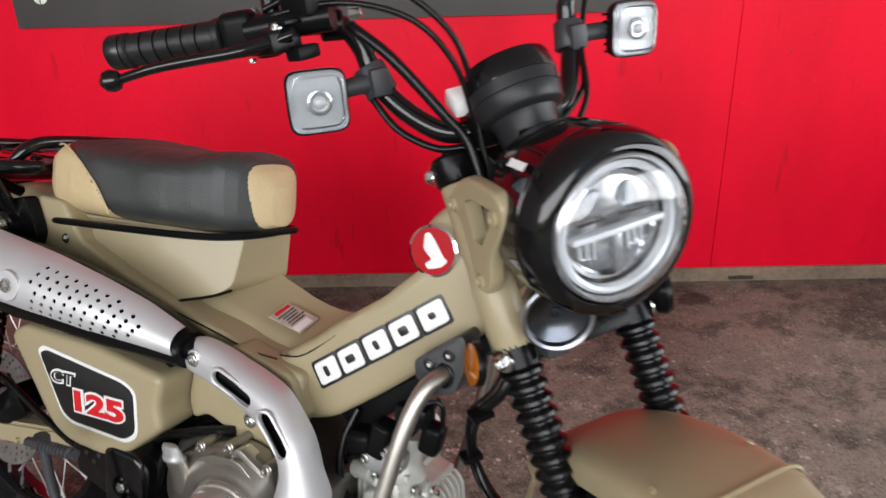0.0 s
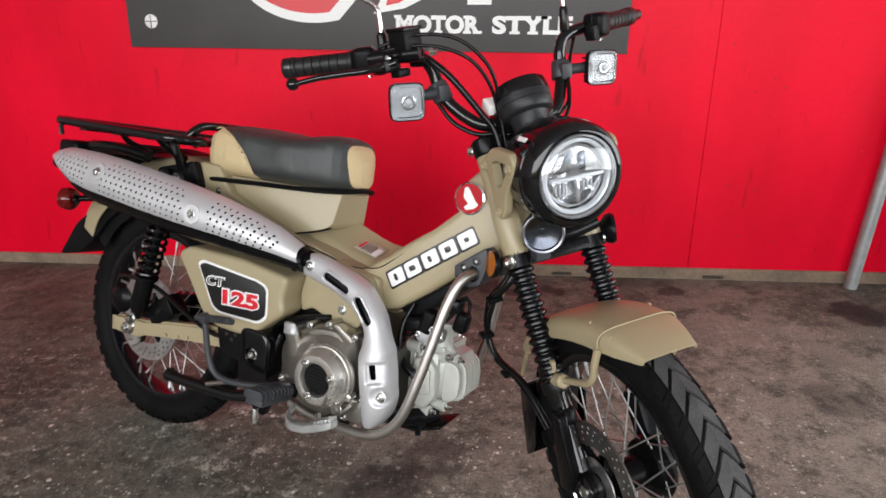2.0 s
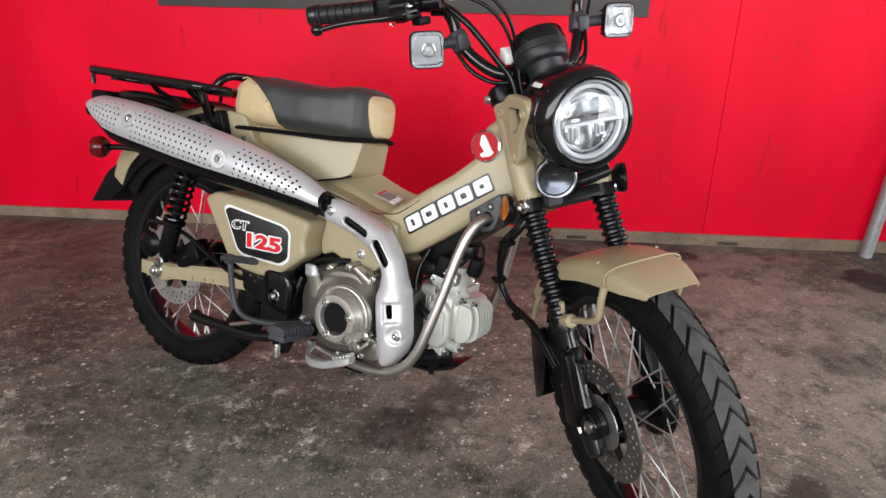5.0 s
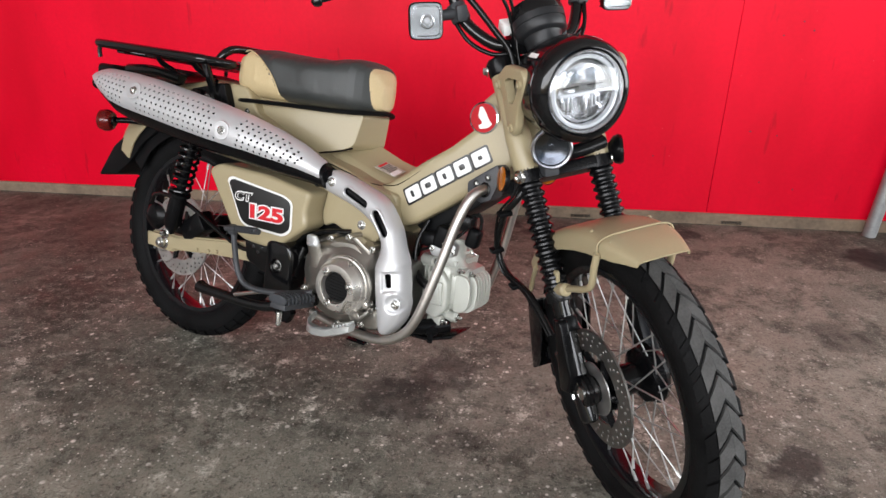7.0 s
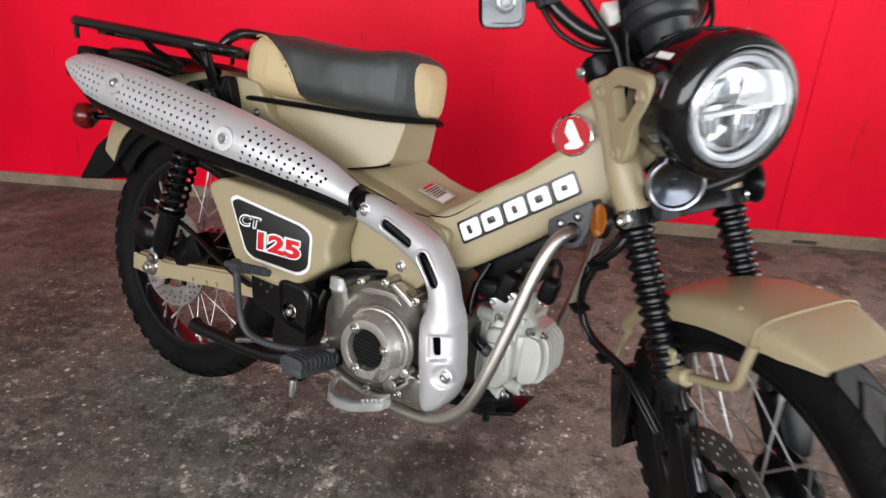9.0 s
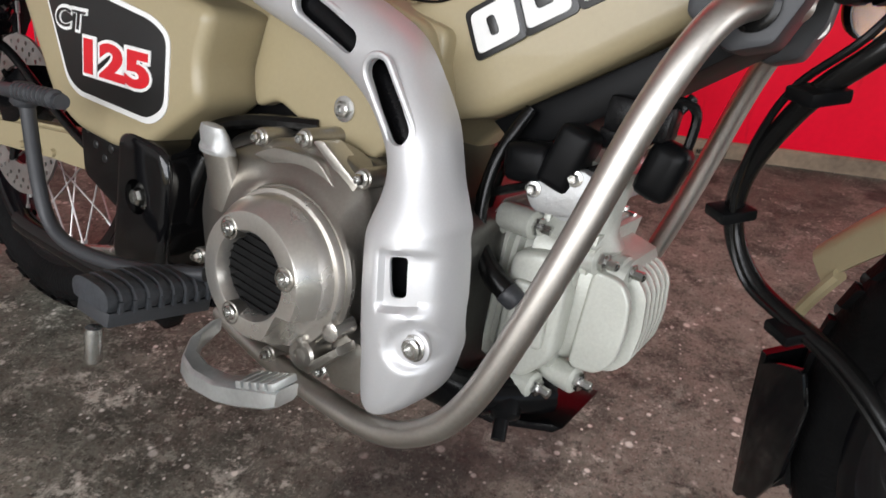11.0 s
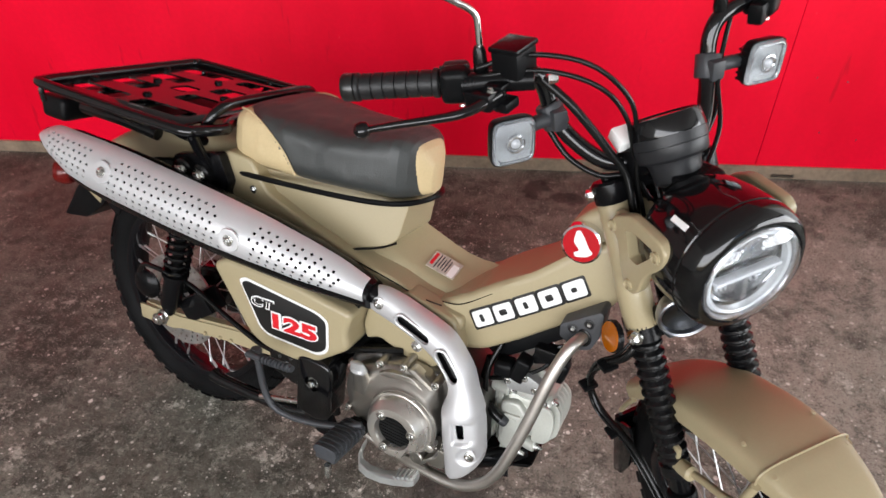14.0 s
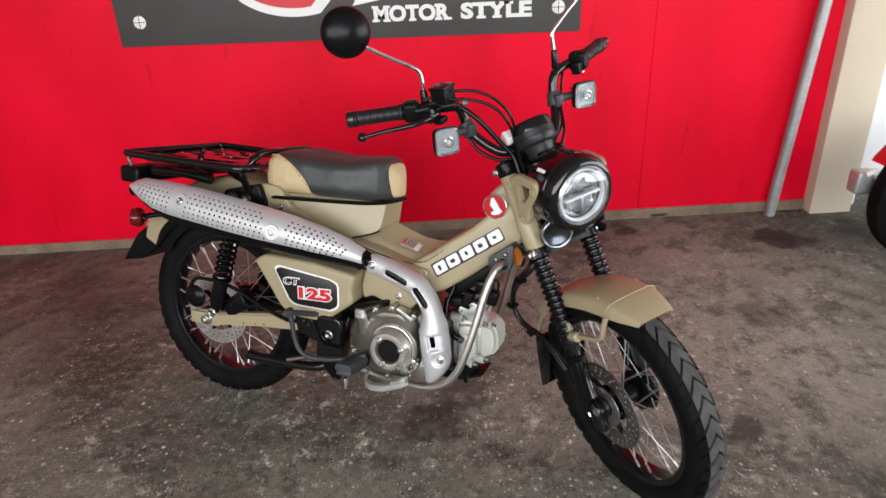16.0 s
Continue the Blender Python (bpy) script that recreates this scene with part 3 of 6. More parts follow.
def wheel(name, centre, m, disc_y, tread):
    """A spoked wheel; the rim is the part, its pieces are under it."""
    ax = (0, 1, 0)
    R = 0.288
    rim = part(name, lathe([(0.206, -0.024), (0.212, -0.026), (0.221, -0.026), (0.222, -0.02), (0.213, -0.017), (0.206, -0.010),
                            (0.204, 0), (0.206, 0.010), (0.213, 0.017), (0.222, 0.02), (0.221, 0.026), (0.212, 0.026), (0.206, 0.024),
                            (0.202, 0.012), (0.2005, 0), (0.202, -0.012), (0.206, -0.024)], (0, 0, 0), ax, 72, cap=False), RIMBLACK,
               bike, "gloss black spoked wheel", m @ Matrix.Translation(centre))
    HALF = 0.0365
    prof = []
    for k in range(15):
        a = radians(-128 + 256 * k / 14)
        prof.append((0.2475 + 0.037 * math.cos(a), HALF * math.sin(a)))
    prof = [(0.218, -0.022)] + prof + [(0.218, 0.022)]
    part("tyre", lathe(prof, (0, 0, 0), ax, 96, cap=False), TYRE, rim)
    # tread blocks laid on the crown
    bm = bmesh.new()

    def on(th, s, h):
        a = s / 0.0395
        r = 0.2475 + (0.037 + h) * math.cos(a)
        return Vector((r * math.cos(th), (HALF + h) * math.sin(a), r * math.sin(th)))

    n = 43 if tread == "chevron" else 40
    way = -1 if tread == "chevron" else 1
    for i in range(n):
        for side in (-1, 1):
            t0 = 2 * math.pi * (i + (0.5 if side > 0 and tread != "chevron" else 0)) / n
            w = way * 2 * math.pi / n
            if tread == "chevron":
                shapes = [[(0.0, 0.0002), (0.76, 0.0002), (1.5, 0.021), (0.72, 0.021)],
                          [(0.85, 0.023), (1.5, 0.023), (1.75, 0.038), (1.15, 0.038)]]
            else:
                shapes = [[(0.0, 0.002), (0.66, 0.002), (0.86, 0.018), (0.12, 0.018)],
                          [(0.30, 0.021), (0.88, 0.021), (1.0, 0.037), (0.40, 0.037)]]
            for sh in shapes:
                cells = []
                for f in (0, 0.5, 1):
                    lo = [(1 - f) * a + f * b for a, b in zip(sh[0], sh[3])]
                    hi = [(1 - f) * a + f * b for a, b in zip(sh[1], sh[2])]
                    cells.append((lo, hi))
                top = [[on(t0 + w * q[0], side * q[1], 0.005 if tread == "chevron" else 0.0045) for q in pair] for pair in cells]
                bot = [[on(t0 + w * (q[0] + (-0.03 if j == 0 else 0.03)), side * q[1], -0.001) for j, q in enumerate(pair)] for pair in cells]
                ring = [top[0][0], top[1][0], top[2][0], top[2][1], top[1][1], top[0][1]]
                rb = [bot[0][0], bot[1][0], bot[2][0], bot[2][1], bot[1][1], bot[0][1]]
                first = len(bm.faces)
                vt, vb = [bm.verts.new(q) for q in ring], [bm.verts.new(q) for q in rb]
                bm.faces.new((vt[0], vt[1], vt[4], vt[5]))
                bm.faces.new((vt[1], vt[2], vt[3], vt[4]))
                for k in range(6):
                    bm.faces.new((vt[k], vb[k], vb[(k + 1) % 6], vt[(k + 1) % 6]))
                if sh[0][1] > 0.01:
                    bm.faces.ensure_lookup_table()
                    for f in bm.faces[first:]:
                        f.material_index = 1
    bmesh.ops.recalc_face_normals(bm, faces=bm.faces)
    tagged(part("tread", bm, [TREAD, TYRE] if tread == "chevron" else TYRE, rim, "chevron tread blocks" if tread == "chevron" else "blocky tread"), kind="stuff")
    part("hub", lathe([(0.012, -0.07), (0.02, -0.07), (0.022, -0.045), (0.045, -0.042), (0.047, -0.034), (0.03, -0.028), (0.028, 0.02),
                       (0.05, 0.03), (0.058, 0.05), (0.05, 0.062), (0.012, 0.066)], (0, 0, 0), ax, 36), SATIN, rim)
    kinds = []
    for y, r0 in ((-0.038, 0.042), (0.036, 0.05)):
        for turn in (55, -55):
            a, b = Vector((r0, y, 0)), Vector((0.203 * math.cos(radians(turn * 0.8)), y * 0.2, 0.203 * math.sin(radians(turn * 0.8))))
            bm = tube([a, b], 0.0014, 6)
            d = (b - a).normalized()
            tube([b - d * 0.02, b], 0.0031, 6, bm=bm)
            kinds.append(mesh_of("spoke", bm, SPOKE))
    for j, me in enumerate(kinds):
        for i in range(9):
            part("spoke", me, SPOKE, rim, m=Matrix.Rotation(2 * math.pi * (i + (0, 0.5, 0.25, 0.75)[j]) / 9, 4, "Y"))
    # disc with rows of round holes and a wavy inner edge
    rd, ri = (0.11, 0.068) if disc_y > -0.055 else (0.11, 0.068)
    bm = lathe([(ri, -0.002), (rd, -0.002), (rd, 0.002), (ri, 0.002), (ri, -0.002)], (0, disc_y, 0), ax, 72, cap=False)
    d = part("brake_disc", bm, DARKDISC if tread == "chevron" else DISC, rim, "drilled steel brake disc")
    bm = bmesh.new()
    for i in range(30):
        for rr, o in ((0.101, 0), (0.091, 0.35), (0.080, 0.7)):
            a = 2 * math.pi * (i + o) / 30
            if rr == 0.080 and i % 2:
                continue
            lathe([(0.0034, -0.006), (0.0034, 0.006)], (rr * math.cos(a), disc_y, rr * math.sin(a)), ax, 7, bm=bm)
    cut(d, bm)
    part("disc_carrier", lathe([(0.02, 0.002), (0.034, -0.002), (0.036, 0.002), (0.02, 0.006)], (0, disc_y, 0), ax, 32), DISC, rim)
    arm = mesh_of("carrier_arm", tube([(0.03, disc_y + 0.004, 0), (0.072 * math.cos(0.25), disc_y, 0.072 * math.sin(0.25))], [0.009, 0.006], 6, 1), SATIN)
    for i in range(6):
        part("carrier_arm", arm, SATIN, rim, m=Matrix.Rotation(2 * math.pi * i / 6, 4, "Y"))
    return rim


FC = Vector((1.256, 0, 0.295))
front = wheel("front_wheel", FC, STEER, -0.055, "chevron")
rear = wheel("rear_wheel", Vector((0.003, 0, 0.290)), Matrix(), -0.062, "block")

# ---- frame and covers ----
BEAM = [(0.905, 0.722), (0.85, 0.69), (0.80, 0.645), (0.75, 0.612), (0.716, 0.587), (0.705, 0.577), (0.68, 0.562), (0.66, 0.548),
        (0.62, 0.53), (0.60, 0.50), (0.62, 0.475), (0.70, 0.463), (0.738, 0.475), (0.80, 0.518), (0.86, 0.564), (0.925, 0.614), (0.945, 0.65), (0.94, 0.70)]


def beam_taper(bm):
    """The beam grows slimmer towards the steering head."""
    for v in bm.verts:
        v.co.y *= float(np.interp(v.co.x, [0.76, 0.82, 0.90, 0.95], [1, 0.93, 0.76, 0.70]))
    return bm


body = part("frame_cover", beam_taper(prism(BEAM, -0.076, 0.076, 0.018, 0.012, 3)), BEIGE, bike, "matt beige main frame cover")
part("head_cover", prism([(0.945, 0.79), (0.90, 0.785), (0.855, 0.752), (0.832, 0.722), (0.83, 0.69), (0.86, 0.66), (0.95, 0.66), (0.985, 0.70)],
                         -0.047, 0.047, 0.014, 0.02, 3), BEIGE, bike)
# the step-through's saddle: a sloping top plate with a raised rim, its flanks falling to the side covers
top_line = ([0.33, 0.45, 0.52, 0.56, 0.59, 0.62, 0.65, 0.68, 0.72], [0.64, 0.633, 0.626, 0.612, 0.602, 0.592, 0.585, 0.582, 0.585])
rings = []
for i in range(40):
    x = 0.33 + 0.39 * i / 39
    z = float(np.interp(x, *top_line))
    k = float(np.interp(x, [0.33, 0.45, 0.6, 0.72], [1.25, 1.15, 1.0, 0.85]))
    rings.append([(x, y * k, z + h) for y, h in ((0.085, -0.09), (0.075, -0.06), (0.058, -0.02), (0.05, -0.005), (0.042, 0.0), (0.033, -0.004), (0.02, -0.011), (-0.01, -0.021),
                                                 (-0.04, -0.031), (-0.05, -0.036), (-0.054, -0.042), (-0.057, -0.046), (-0.075, -0.062), (-0.08, -0.07), (-0.082, -0.10))])
part("centre_cover", loft(rings), BEIGE, bike, "beige step-through cover behind the beam", NEW)
part("rear_frame", prism([(0.205, 0.715), (0.262, 0.71), (0.30, 0.655), (0.39, 0.617), (0.472, 0.588), (0.57, 0.563), (0.615, 0.547), (0.70, 0.53), (0.70, 0.468),
                          (0.60, 0.485), (0.40, 0.52), (0.24, 0.56), (0.20, 0.62)], -0.09, 0.09, 0.014, 0.01, 3), BEIGE, bike)
bolt(bike, (0.268, -0.091, 0.655), (0, -1, 0), 0.005, 0.005)
part("mirror_trim", beam_taper(prism([(0.93, 0.655), (0.938, 0.66), (0.943, 0.695), (0.936, 0.69)], -0.079, -0.073, 0.001)), CHROME, bike, "small chrome strip at the frame cover's edge")


def side_cover(s):
    """The panel that carries the number badge, bulged towards the middle."""
    o = [(0.216, 0.515), (0.25, 0.535), (0.40, 0.53), (0.525, 0.51), (0.512, 0.463), (0.52, 0.435), (0.44, 0.374), (0.40, 0.366), (0.335, 0.37), (0.298, 0.389)]
    return part("side_cover", prism(o, s * 0.155, s * 0.085, 0.014, 0.016, 3), BEIGE, bike, "matt beige side panel")


panel = side_cover(-1)
side_cover(1)
for s in (-1, 1):
    part("lower_cover", prism([(0.527, 0.515), (0.515, 0.463), (0.522, 0.432), (0.549, 0.445), (0.628, 0.414), (0.657, 0.42), (0.712, 0.478), (0.69, 0.53), (0.60, 0.555)],
                              s * 0.101, s * 0.06, 0.008, 0.01, 3), BEIGE, bike)
bolt(bike, (0.625, -0.101, 0.455), (0, -1, 0), 0.007, 0.006)
# badge on the panel
EMB = [(0.281, 0.503), (0.295, 0.512), (0.455, 0.493), (0.478, 0.482), (0.479, 0.417), (0.457, 0.401), (0.345, 0.403), (0.326, 0.413)]
part("badge_border", prism(EMB, -0.1562, -0.155, 0.0004, 0.012), WHITE, panel, "white badge border")
mid = (0.39, 0.455)
part("badge_plate", prism([(mid[0] + (x - mid[0]) * 0.945, mid[1] + (z - mid[1]) * 0.9) for x, z in EMB], -0.157, -0.156, 0.0003, 0.01), BLACKFILM, panel, "black badge with white and red characters")


def lettering(name, body_text, x, y, z, high, wide, mat, tilt=0.0, bold=0.0, depth=0.0004, shear=0.0):
    """Characters on the right side, read from outside."""
    me = text_mesh(name, body_text, 1.0, mat, depth / high, bold, shear)
    xs = [v.co.x for v in me.vertices]
    ys = [v.co.y for v in me.vertices]
    k = Matrix.Diagonal((wide / (max(xs) - min(xs)), high / (max(ys) - min(ys)), high, 1)) @ Matrix.Translation((-min(xs), -min(ys), 0))
    return me, Matrix.Translation((x, y, z)) @ Matrix.Rotation(radians(-tilt), 4, "Y") @ Matrix.Rotation(radians(90), 4, "X") @ k


for txt, x, z, h, w, col, edge in (("CT", 0.309, 0.459, 0.023, 0.054, BLACKFILM, WHITE), ("125", 0.355, 0.4235, 0.038, 0.104, REDFILM, WHITE)):
    me, m = lettering("character_edge", txt, x, -0.1574, z, h, w, edge, 2, 0.062 if txt == "CT" else 0.11, shear=0.12 if txt == "CT" else 0)
    part("character_edge", me, edge, panel, m=m)
    me, m = lettering("character", txt, x + 0.003, -0.1582, z + 0.003, h - 0.006, w - 0.006, col, 2, 0.002 if txt == "CT" else 0.045, shear=0.1 if txt == "CT" else 0)
    part("character", me, col, panel, m=m)
# maker's mark as plain blocks, white on black, along the beam
d = Vector((0.168, 0.115)).normalized()
up = Vector((-d.y, d.x))
o = Vector((0.722, 0.518))
for i in range(5):
    for grow, y0, y1, mat, nm in ((0.004, -0.0775, -0.0755, BLACKFILM, "mark_edge"), (0, -0.0785, -0.0772, WHITE, "mark_block")):
        a = o + d * (0.0415 * i - grow) - up * (grow + 0.001)
        w, h = (0.036, 0.034, 0.035, 0.034, 0.035)[i] + 2 * grow, 0.029 + 2 * grow
        lean = d * 0.003
        q = [a, a + d * w, a + d * w + up * h + lean, a + up * h + lean]
        part(nm, beam_taper(prism([tuple(v) for v in q], y0, y1, 0.0003, 0.005)), mat, body, "plain white mark with a black edge" if grow == 0 else "")
    c = o + d * (0.0415 * i + 0.018) + up * 0.0135
    cw, ch = (0.0035, 0.0065, 0.0035, 0.006, 0.0045)[i], (0.007, 0.005, 0.006, 0.0055, 0.004)[i]
    q = [c - d * cw - up * ch, c + d * cw - up * ch, c + d * cw + up * ch, c - d * cw + up * ch]
    part("mark_core", beam_taper(prism([tuple(v) for v in q], -0.0795, -0.0783, 0.0003, 0.003)), BLACKFILM, body)
part("cover_seam", tube([(0.44, -0.0915, 0.586), (0.49, -0.0912, 0.577), (0.56, -0.0905, 0.561), (0.615, -0.0905, 0.5475), (0.66, -0.0905, 0.545)], 0.0011, 6), RUBBER, bike)
part("cover_seam", tube([(0.655, -0.078, 0.5455), (0.682, -0.0775, 0.5485), (0.705, -0.0755, 0.561), (0.74, -0.075, 0.588)], 0.0011, 6), RUBBER, bike)
# round badge
BADGE = (0.863, -0.059, 0.71)
part("round_badge", lathe([(0.031, -0.02), (0.031, 0.005), (0.028, 0.0065), (0.0275, 0.005)], BADGE, (0, -1, 0), 40), CHROME, bike, "round chrome-rimmed red badge")
part("badge_field", lathe([(0.0275, 0), (0.0275, 0.0052), (0.001, 0.0056)], BADGE, (0, -1, 0), 32), BADGERED, bike)
part("badge_shape", prism([(0.852, 0.73), (0.858, 0.732), (0.866, 0.722), (0.876, 0.706), (0.883, 0.70), (0.874, 0.692), (0.858, 0.688), (0.853, 0.694), (0.862, 0.70), (0.851, 0.712)],
                          -0.0655, -0.0643, 0.0003, 0.003), WHITE, bike)
# warning label on the centre cover
m = Matrix.Translation((0.628, -0.014, 0.5725)) @ Matrix.Rotation(radians(18), 4, "X") @ Matrix.Rotation(radians(15), 4, "Y")
lab = part("warning_label", box((0, 0, 0), (0.056, 0.042, 0.0012), 0), FOIL, bike, "small printed warning label on silvery foil", m)
part("label_panel", box((0.019, -0.004, 0.001), (0.012, 0.03, 0.0008), 0), WHITE, lab)
part("label_heading", box((-0.022, 0.002, 0.001), (0.006, 0.03, 0.0008), 0), REDFILM, lab)
for i in range(5):
    part("label_bar", box((-0.014 + 0.0055 * i, 0.002 * (i % 2), 0.001), (0.0022, 0.034 - 0.005 * (i % 3), 0.0008), 0), GREY, lab)

# seat box
bm = prism([(0.235, 0.685), (0.272, 0.66), (0.284, 0.624), (0.379, 0.60), (0.455, 0.584), (0.475, 0.584), (0.505, 0.592), (0.535, 0.599), (0.553, 0.613), (0.565, 0.685)],
           -0.1, 0.1, 0.02, 0.012, 4)
for v in bm.verts:
    v.co.y *= float(np.interp(v.co.x, [0.25, 0.42, 0.49, 0.535, 0.567], [1.0, 0.97, 0.86, 0.70, 0.46]))
part("seat_box", bm, BEIGE, bike, "matt beige box under the seat", NEW)
bm = tube([(0.271, -0.103, 0.66), (0.279, -0.1035, 0.625), (0.33, -0.102, 0.609), (0.40, -0.101, 0.594), (0.46, -0.096, 0.581), (0.495, -0.087, 0.588), (0.53, -0.073, 0.597), (0.55, -0.056, 0.606)], 0.0022, 6)
part("seat_box_seam", bm, RUBBER, bike, "", NEW)

# seat, lofted along its length
stations = [(0.205, 0.060, 0.70, 0.74), (0.213, 0.092, 0.69, 0.77), (0.228, 0.108, 0.683, 0.788), (0.25, 0.118, 0.681, 0.797), (0.29, 0.122, 0.68, 0.80),
            (0.34, 0.121, 0.68, 0.797), (0.40, 0.114, 0.68, 0.792), (0.46, 0.104, 0.681, 0.793), (0.505, 0.092, 0.681, 0.798), (0.534, 0.082, 0.682, 0.800),
            (0.548, 0.075, 0.684, 0.798), (0.561, 0.062, 0.688, 0.792), (0.574, 0.045, 0.692, 0.776), (0.587, 0.02, 0.698, 0.750)]
keys = np.array(stations)
fine_x = np.concatenate([np.linspace(keys[i, 0], keys[i + 1, 0], 17)[:-1] for i in range(len(keys) - 1)] + [[keys[-1, 0]]])
rings = []
for x in fine_x:
    hw, zb, zt = (float(np.interp(x, keys[:, 0], keys[:, k])) for k in (1, 2, 3))
    ring = []
    for k in range(144):
        a = 2 * math.pi * k / 144
        c, s = math.cos(a), math.sin(a)
        y = hw * math.copysign(abs(c) ** 0.6, c)
        z = (zt + zb) / 2 + (zt - zb) / 2 * math.copysign(abs(s) ** 0.55, s)
        crumple = 0.0022 * noise.noise((x * 20, y * 14, z * 30)) + 0.0012 * noise.noise((x * 55, y * 40, z * 60)) if s > -0.5 else 0
        ring.append((x, y * (1 + crumple * 7), z + crumple))
    rings.append(ring)
bm = loft(rings)
rear_edge = ([0.675, 0.70, 0.736, 0.77, 0.79, 0.83], [0.374, 0.366, 0.347, 0.308, 0.255, 0.23])
for f in bm.faces:
    c = f.calc_center_median()
    back_panel = c.x < np.interp(c.z, *rear_edge) and abs(c.y) > 0.08 and c.z < 0.79
    nose = c.x > 0.577 - 0.012 * max(0, (c.z - 0.69) / 0.1) and c.z < 0.80 and c.z > 0.697 - 0.25 * (c.x - 0.57)
    f.material_index = 1 if back_panel or nose else 0
seat = part("seat", bm, [VINYL, TAN], bike, "black vinyl seat with tan corner panels", NEW)
for s in (-1, 1):
    pts = [(x + 0.001, s * y, z) for x, y, z in ((0.369, 0.1165, 0.698), (0.364, 0.119, 0.71), (0.347, 0.1225, 0.738), (0.308, 0.1215, 0.771), (0.265, 0.112, 0.788), (0.235, 0.10, 0.786))]
    part("piping", tube(pts, 0.0017, 6), TAN, seat)
rail = [(0.248, -0.118, 0.673), (0.28, -0.122, 0.675), (0.40, -0.112, 0.679), (0.50, -0.091, 0.681), (0.552, -0.069, 0.684), (0.58, -0.037, 0.688), (0.589, 0, 0.691)]
rail = rail + [(x, -y, z) for x, y, z in rail[-2::-1]]
part("seat_pan", tube(rail, 0.0052, 8), PLASTIC, seat, "black plastic seat rim")

# ---- exhaust ----
muffler_keys = np.array([(-0.152, -0.195, 0.690, 0.010, 0.02), (-0.135, -0.205, 0.687, 0.022, 0.035), (-0.11, -0.214, 0.681, 0.034, 0.045), (-0.06, -0.223, 0.667, 0.047, 0.05),
                         (0.0, -0.227, 0.658, 0.053, 0.054), (0.08, -0.228, 0.648, 0.055, 0.056), (0.18, -0.225, 0.633, 0.055, 0.056), (0.28, -0.219, 0.618, 0.053, 0.055),
                         (0.36, -0.211, 0.606, 0.049, 0.052), (0.44, -0.198, 0.590, 0.042, 0.047), (0.50, -0.179, 0.574, 0.033, 0.04), (0.545, -0.158, 0.556, 0.023, 0.03)])


def muf(x, th, grow=0.0):
    """A point of the muffler's outer side; th runs from the top, 90, round the outside to the bottom, -90."""
    yo, zc, h, b = (float(np.interp(x, muffler_keys[:, 0], muffler_keys[:, k])) for k in (1, 2, 3, 4))
    a = radians(th)
    return Vector((x, yo + b - (b + grow) * math.cos(a), zc + (h + grow) * math.sin(a)))


def muf_normal(x, th):
    du, dv = muf(x + 0.004, th) - muf(x - 0.004, th), muf(x, th + 2) - muf(x, th - 2)
    nn = du.cross(dv).normalized()
    return nn if nn.y < 0 else -nn


xs = [-0.152 + (0.545 + 0.152) * i / 54 for i in range(55)]
bm = loft([[muf(x, 84 - 168 * j / 22) for j in range(23)] for x in xs], loop=False, cap=False)
shell(bm, 0.0018)
shield = part("muffler_shield", bm, SILVER, bike, "perforated silver heat shield over the muffler")
bm = bmesh.new()
for row in range(7):
    th = 52 - row * 14.5
    for i in range(60):
        x = -0.135 + 0.0152 * i + (0.0076 if row % 2 else 0) + 0.0022 * row
        ok = (-0.125 + 0.006 * row < x < 0.012 - 0.002 * row) or (0.07 - 0.004 * row < x < 0.285 + 0.002 * row) or (0.352 < x < 0.525 - 0.016 * abs(row - 2.5))
        if not ok or (x < -0.06 and row > 5):
            continue
        q, nn = muf(x, th), muf_normal(x, th)
        lathe([(0.0029, -0.008), (0.0029, 0.006)], q, nn, 8, bm=bm)
cut(shield, bm)
for x, th in ((0.044, 22), (0.319, 5)):
    q, nn = muf(x, th), muf_normal(x, th)
    bm = lathe([(0.021, -0.0015), (0.020, 0.001), (0.014, 0.0016), (0.009, 0.0004), (0.001, 0.0003)], q, nn, 28)
    part("bolt_boss", bm, SILVER, shield)
    bolt(shield, q + nn * 0.0005, nn, 0.0065, 0.007)
rings = []
for x in xs[3:]:
    yo, zc, h, b = (float(np.interp(x, muffler_keys[:, 0], muffler_keys[:, k])) for k in (1, 2, 3, 4))
    rings.append([(x + 0.004, yo + b + 0.004 - (b - 0.001) * math.cos(a), zc - 0.011 + h * 1.02 * math.sin(a)) for a in (2 * math.pi * k / 28 for k in range(28))])
part("muffler", loft(rings), SATIN, bike, "satin black muffler body")
part("tail_pipe", lathe([(0.016, 0), (0.02, 0), (0.02, 0.05), (0.016, 0.05), (0.015, 0.01)], (-0.115, -0.165, 0.672), (-1, -0.05, 0.15), 20), SATIN, bike)



def ease(v, lo, hi):
    t = min(max((v - lo) / (hi - lo), 0), 1)
    return t * t * (3 - 2 * t)


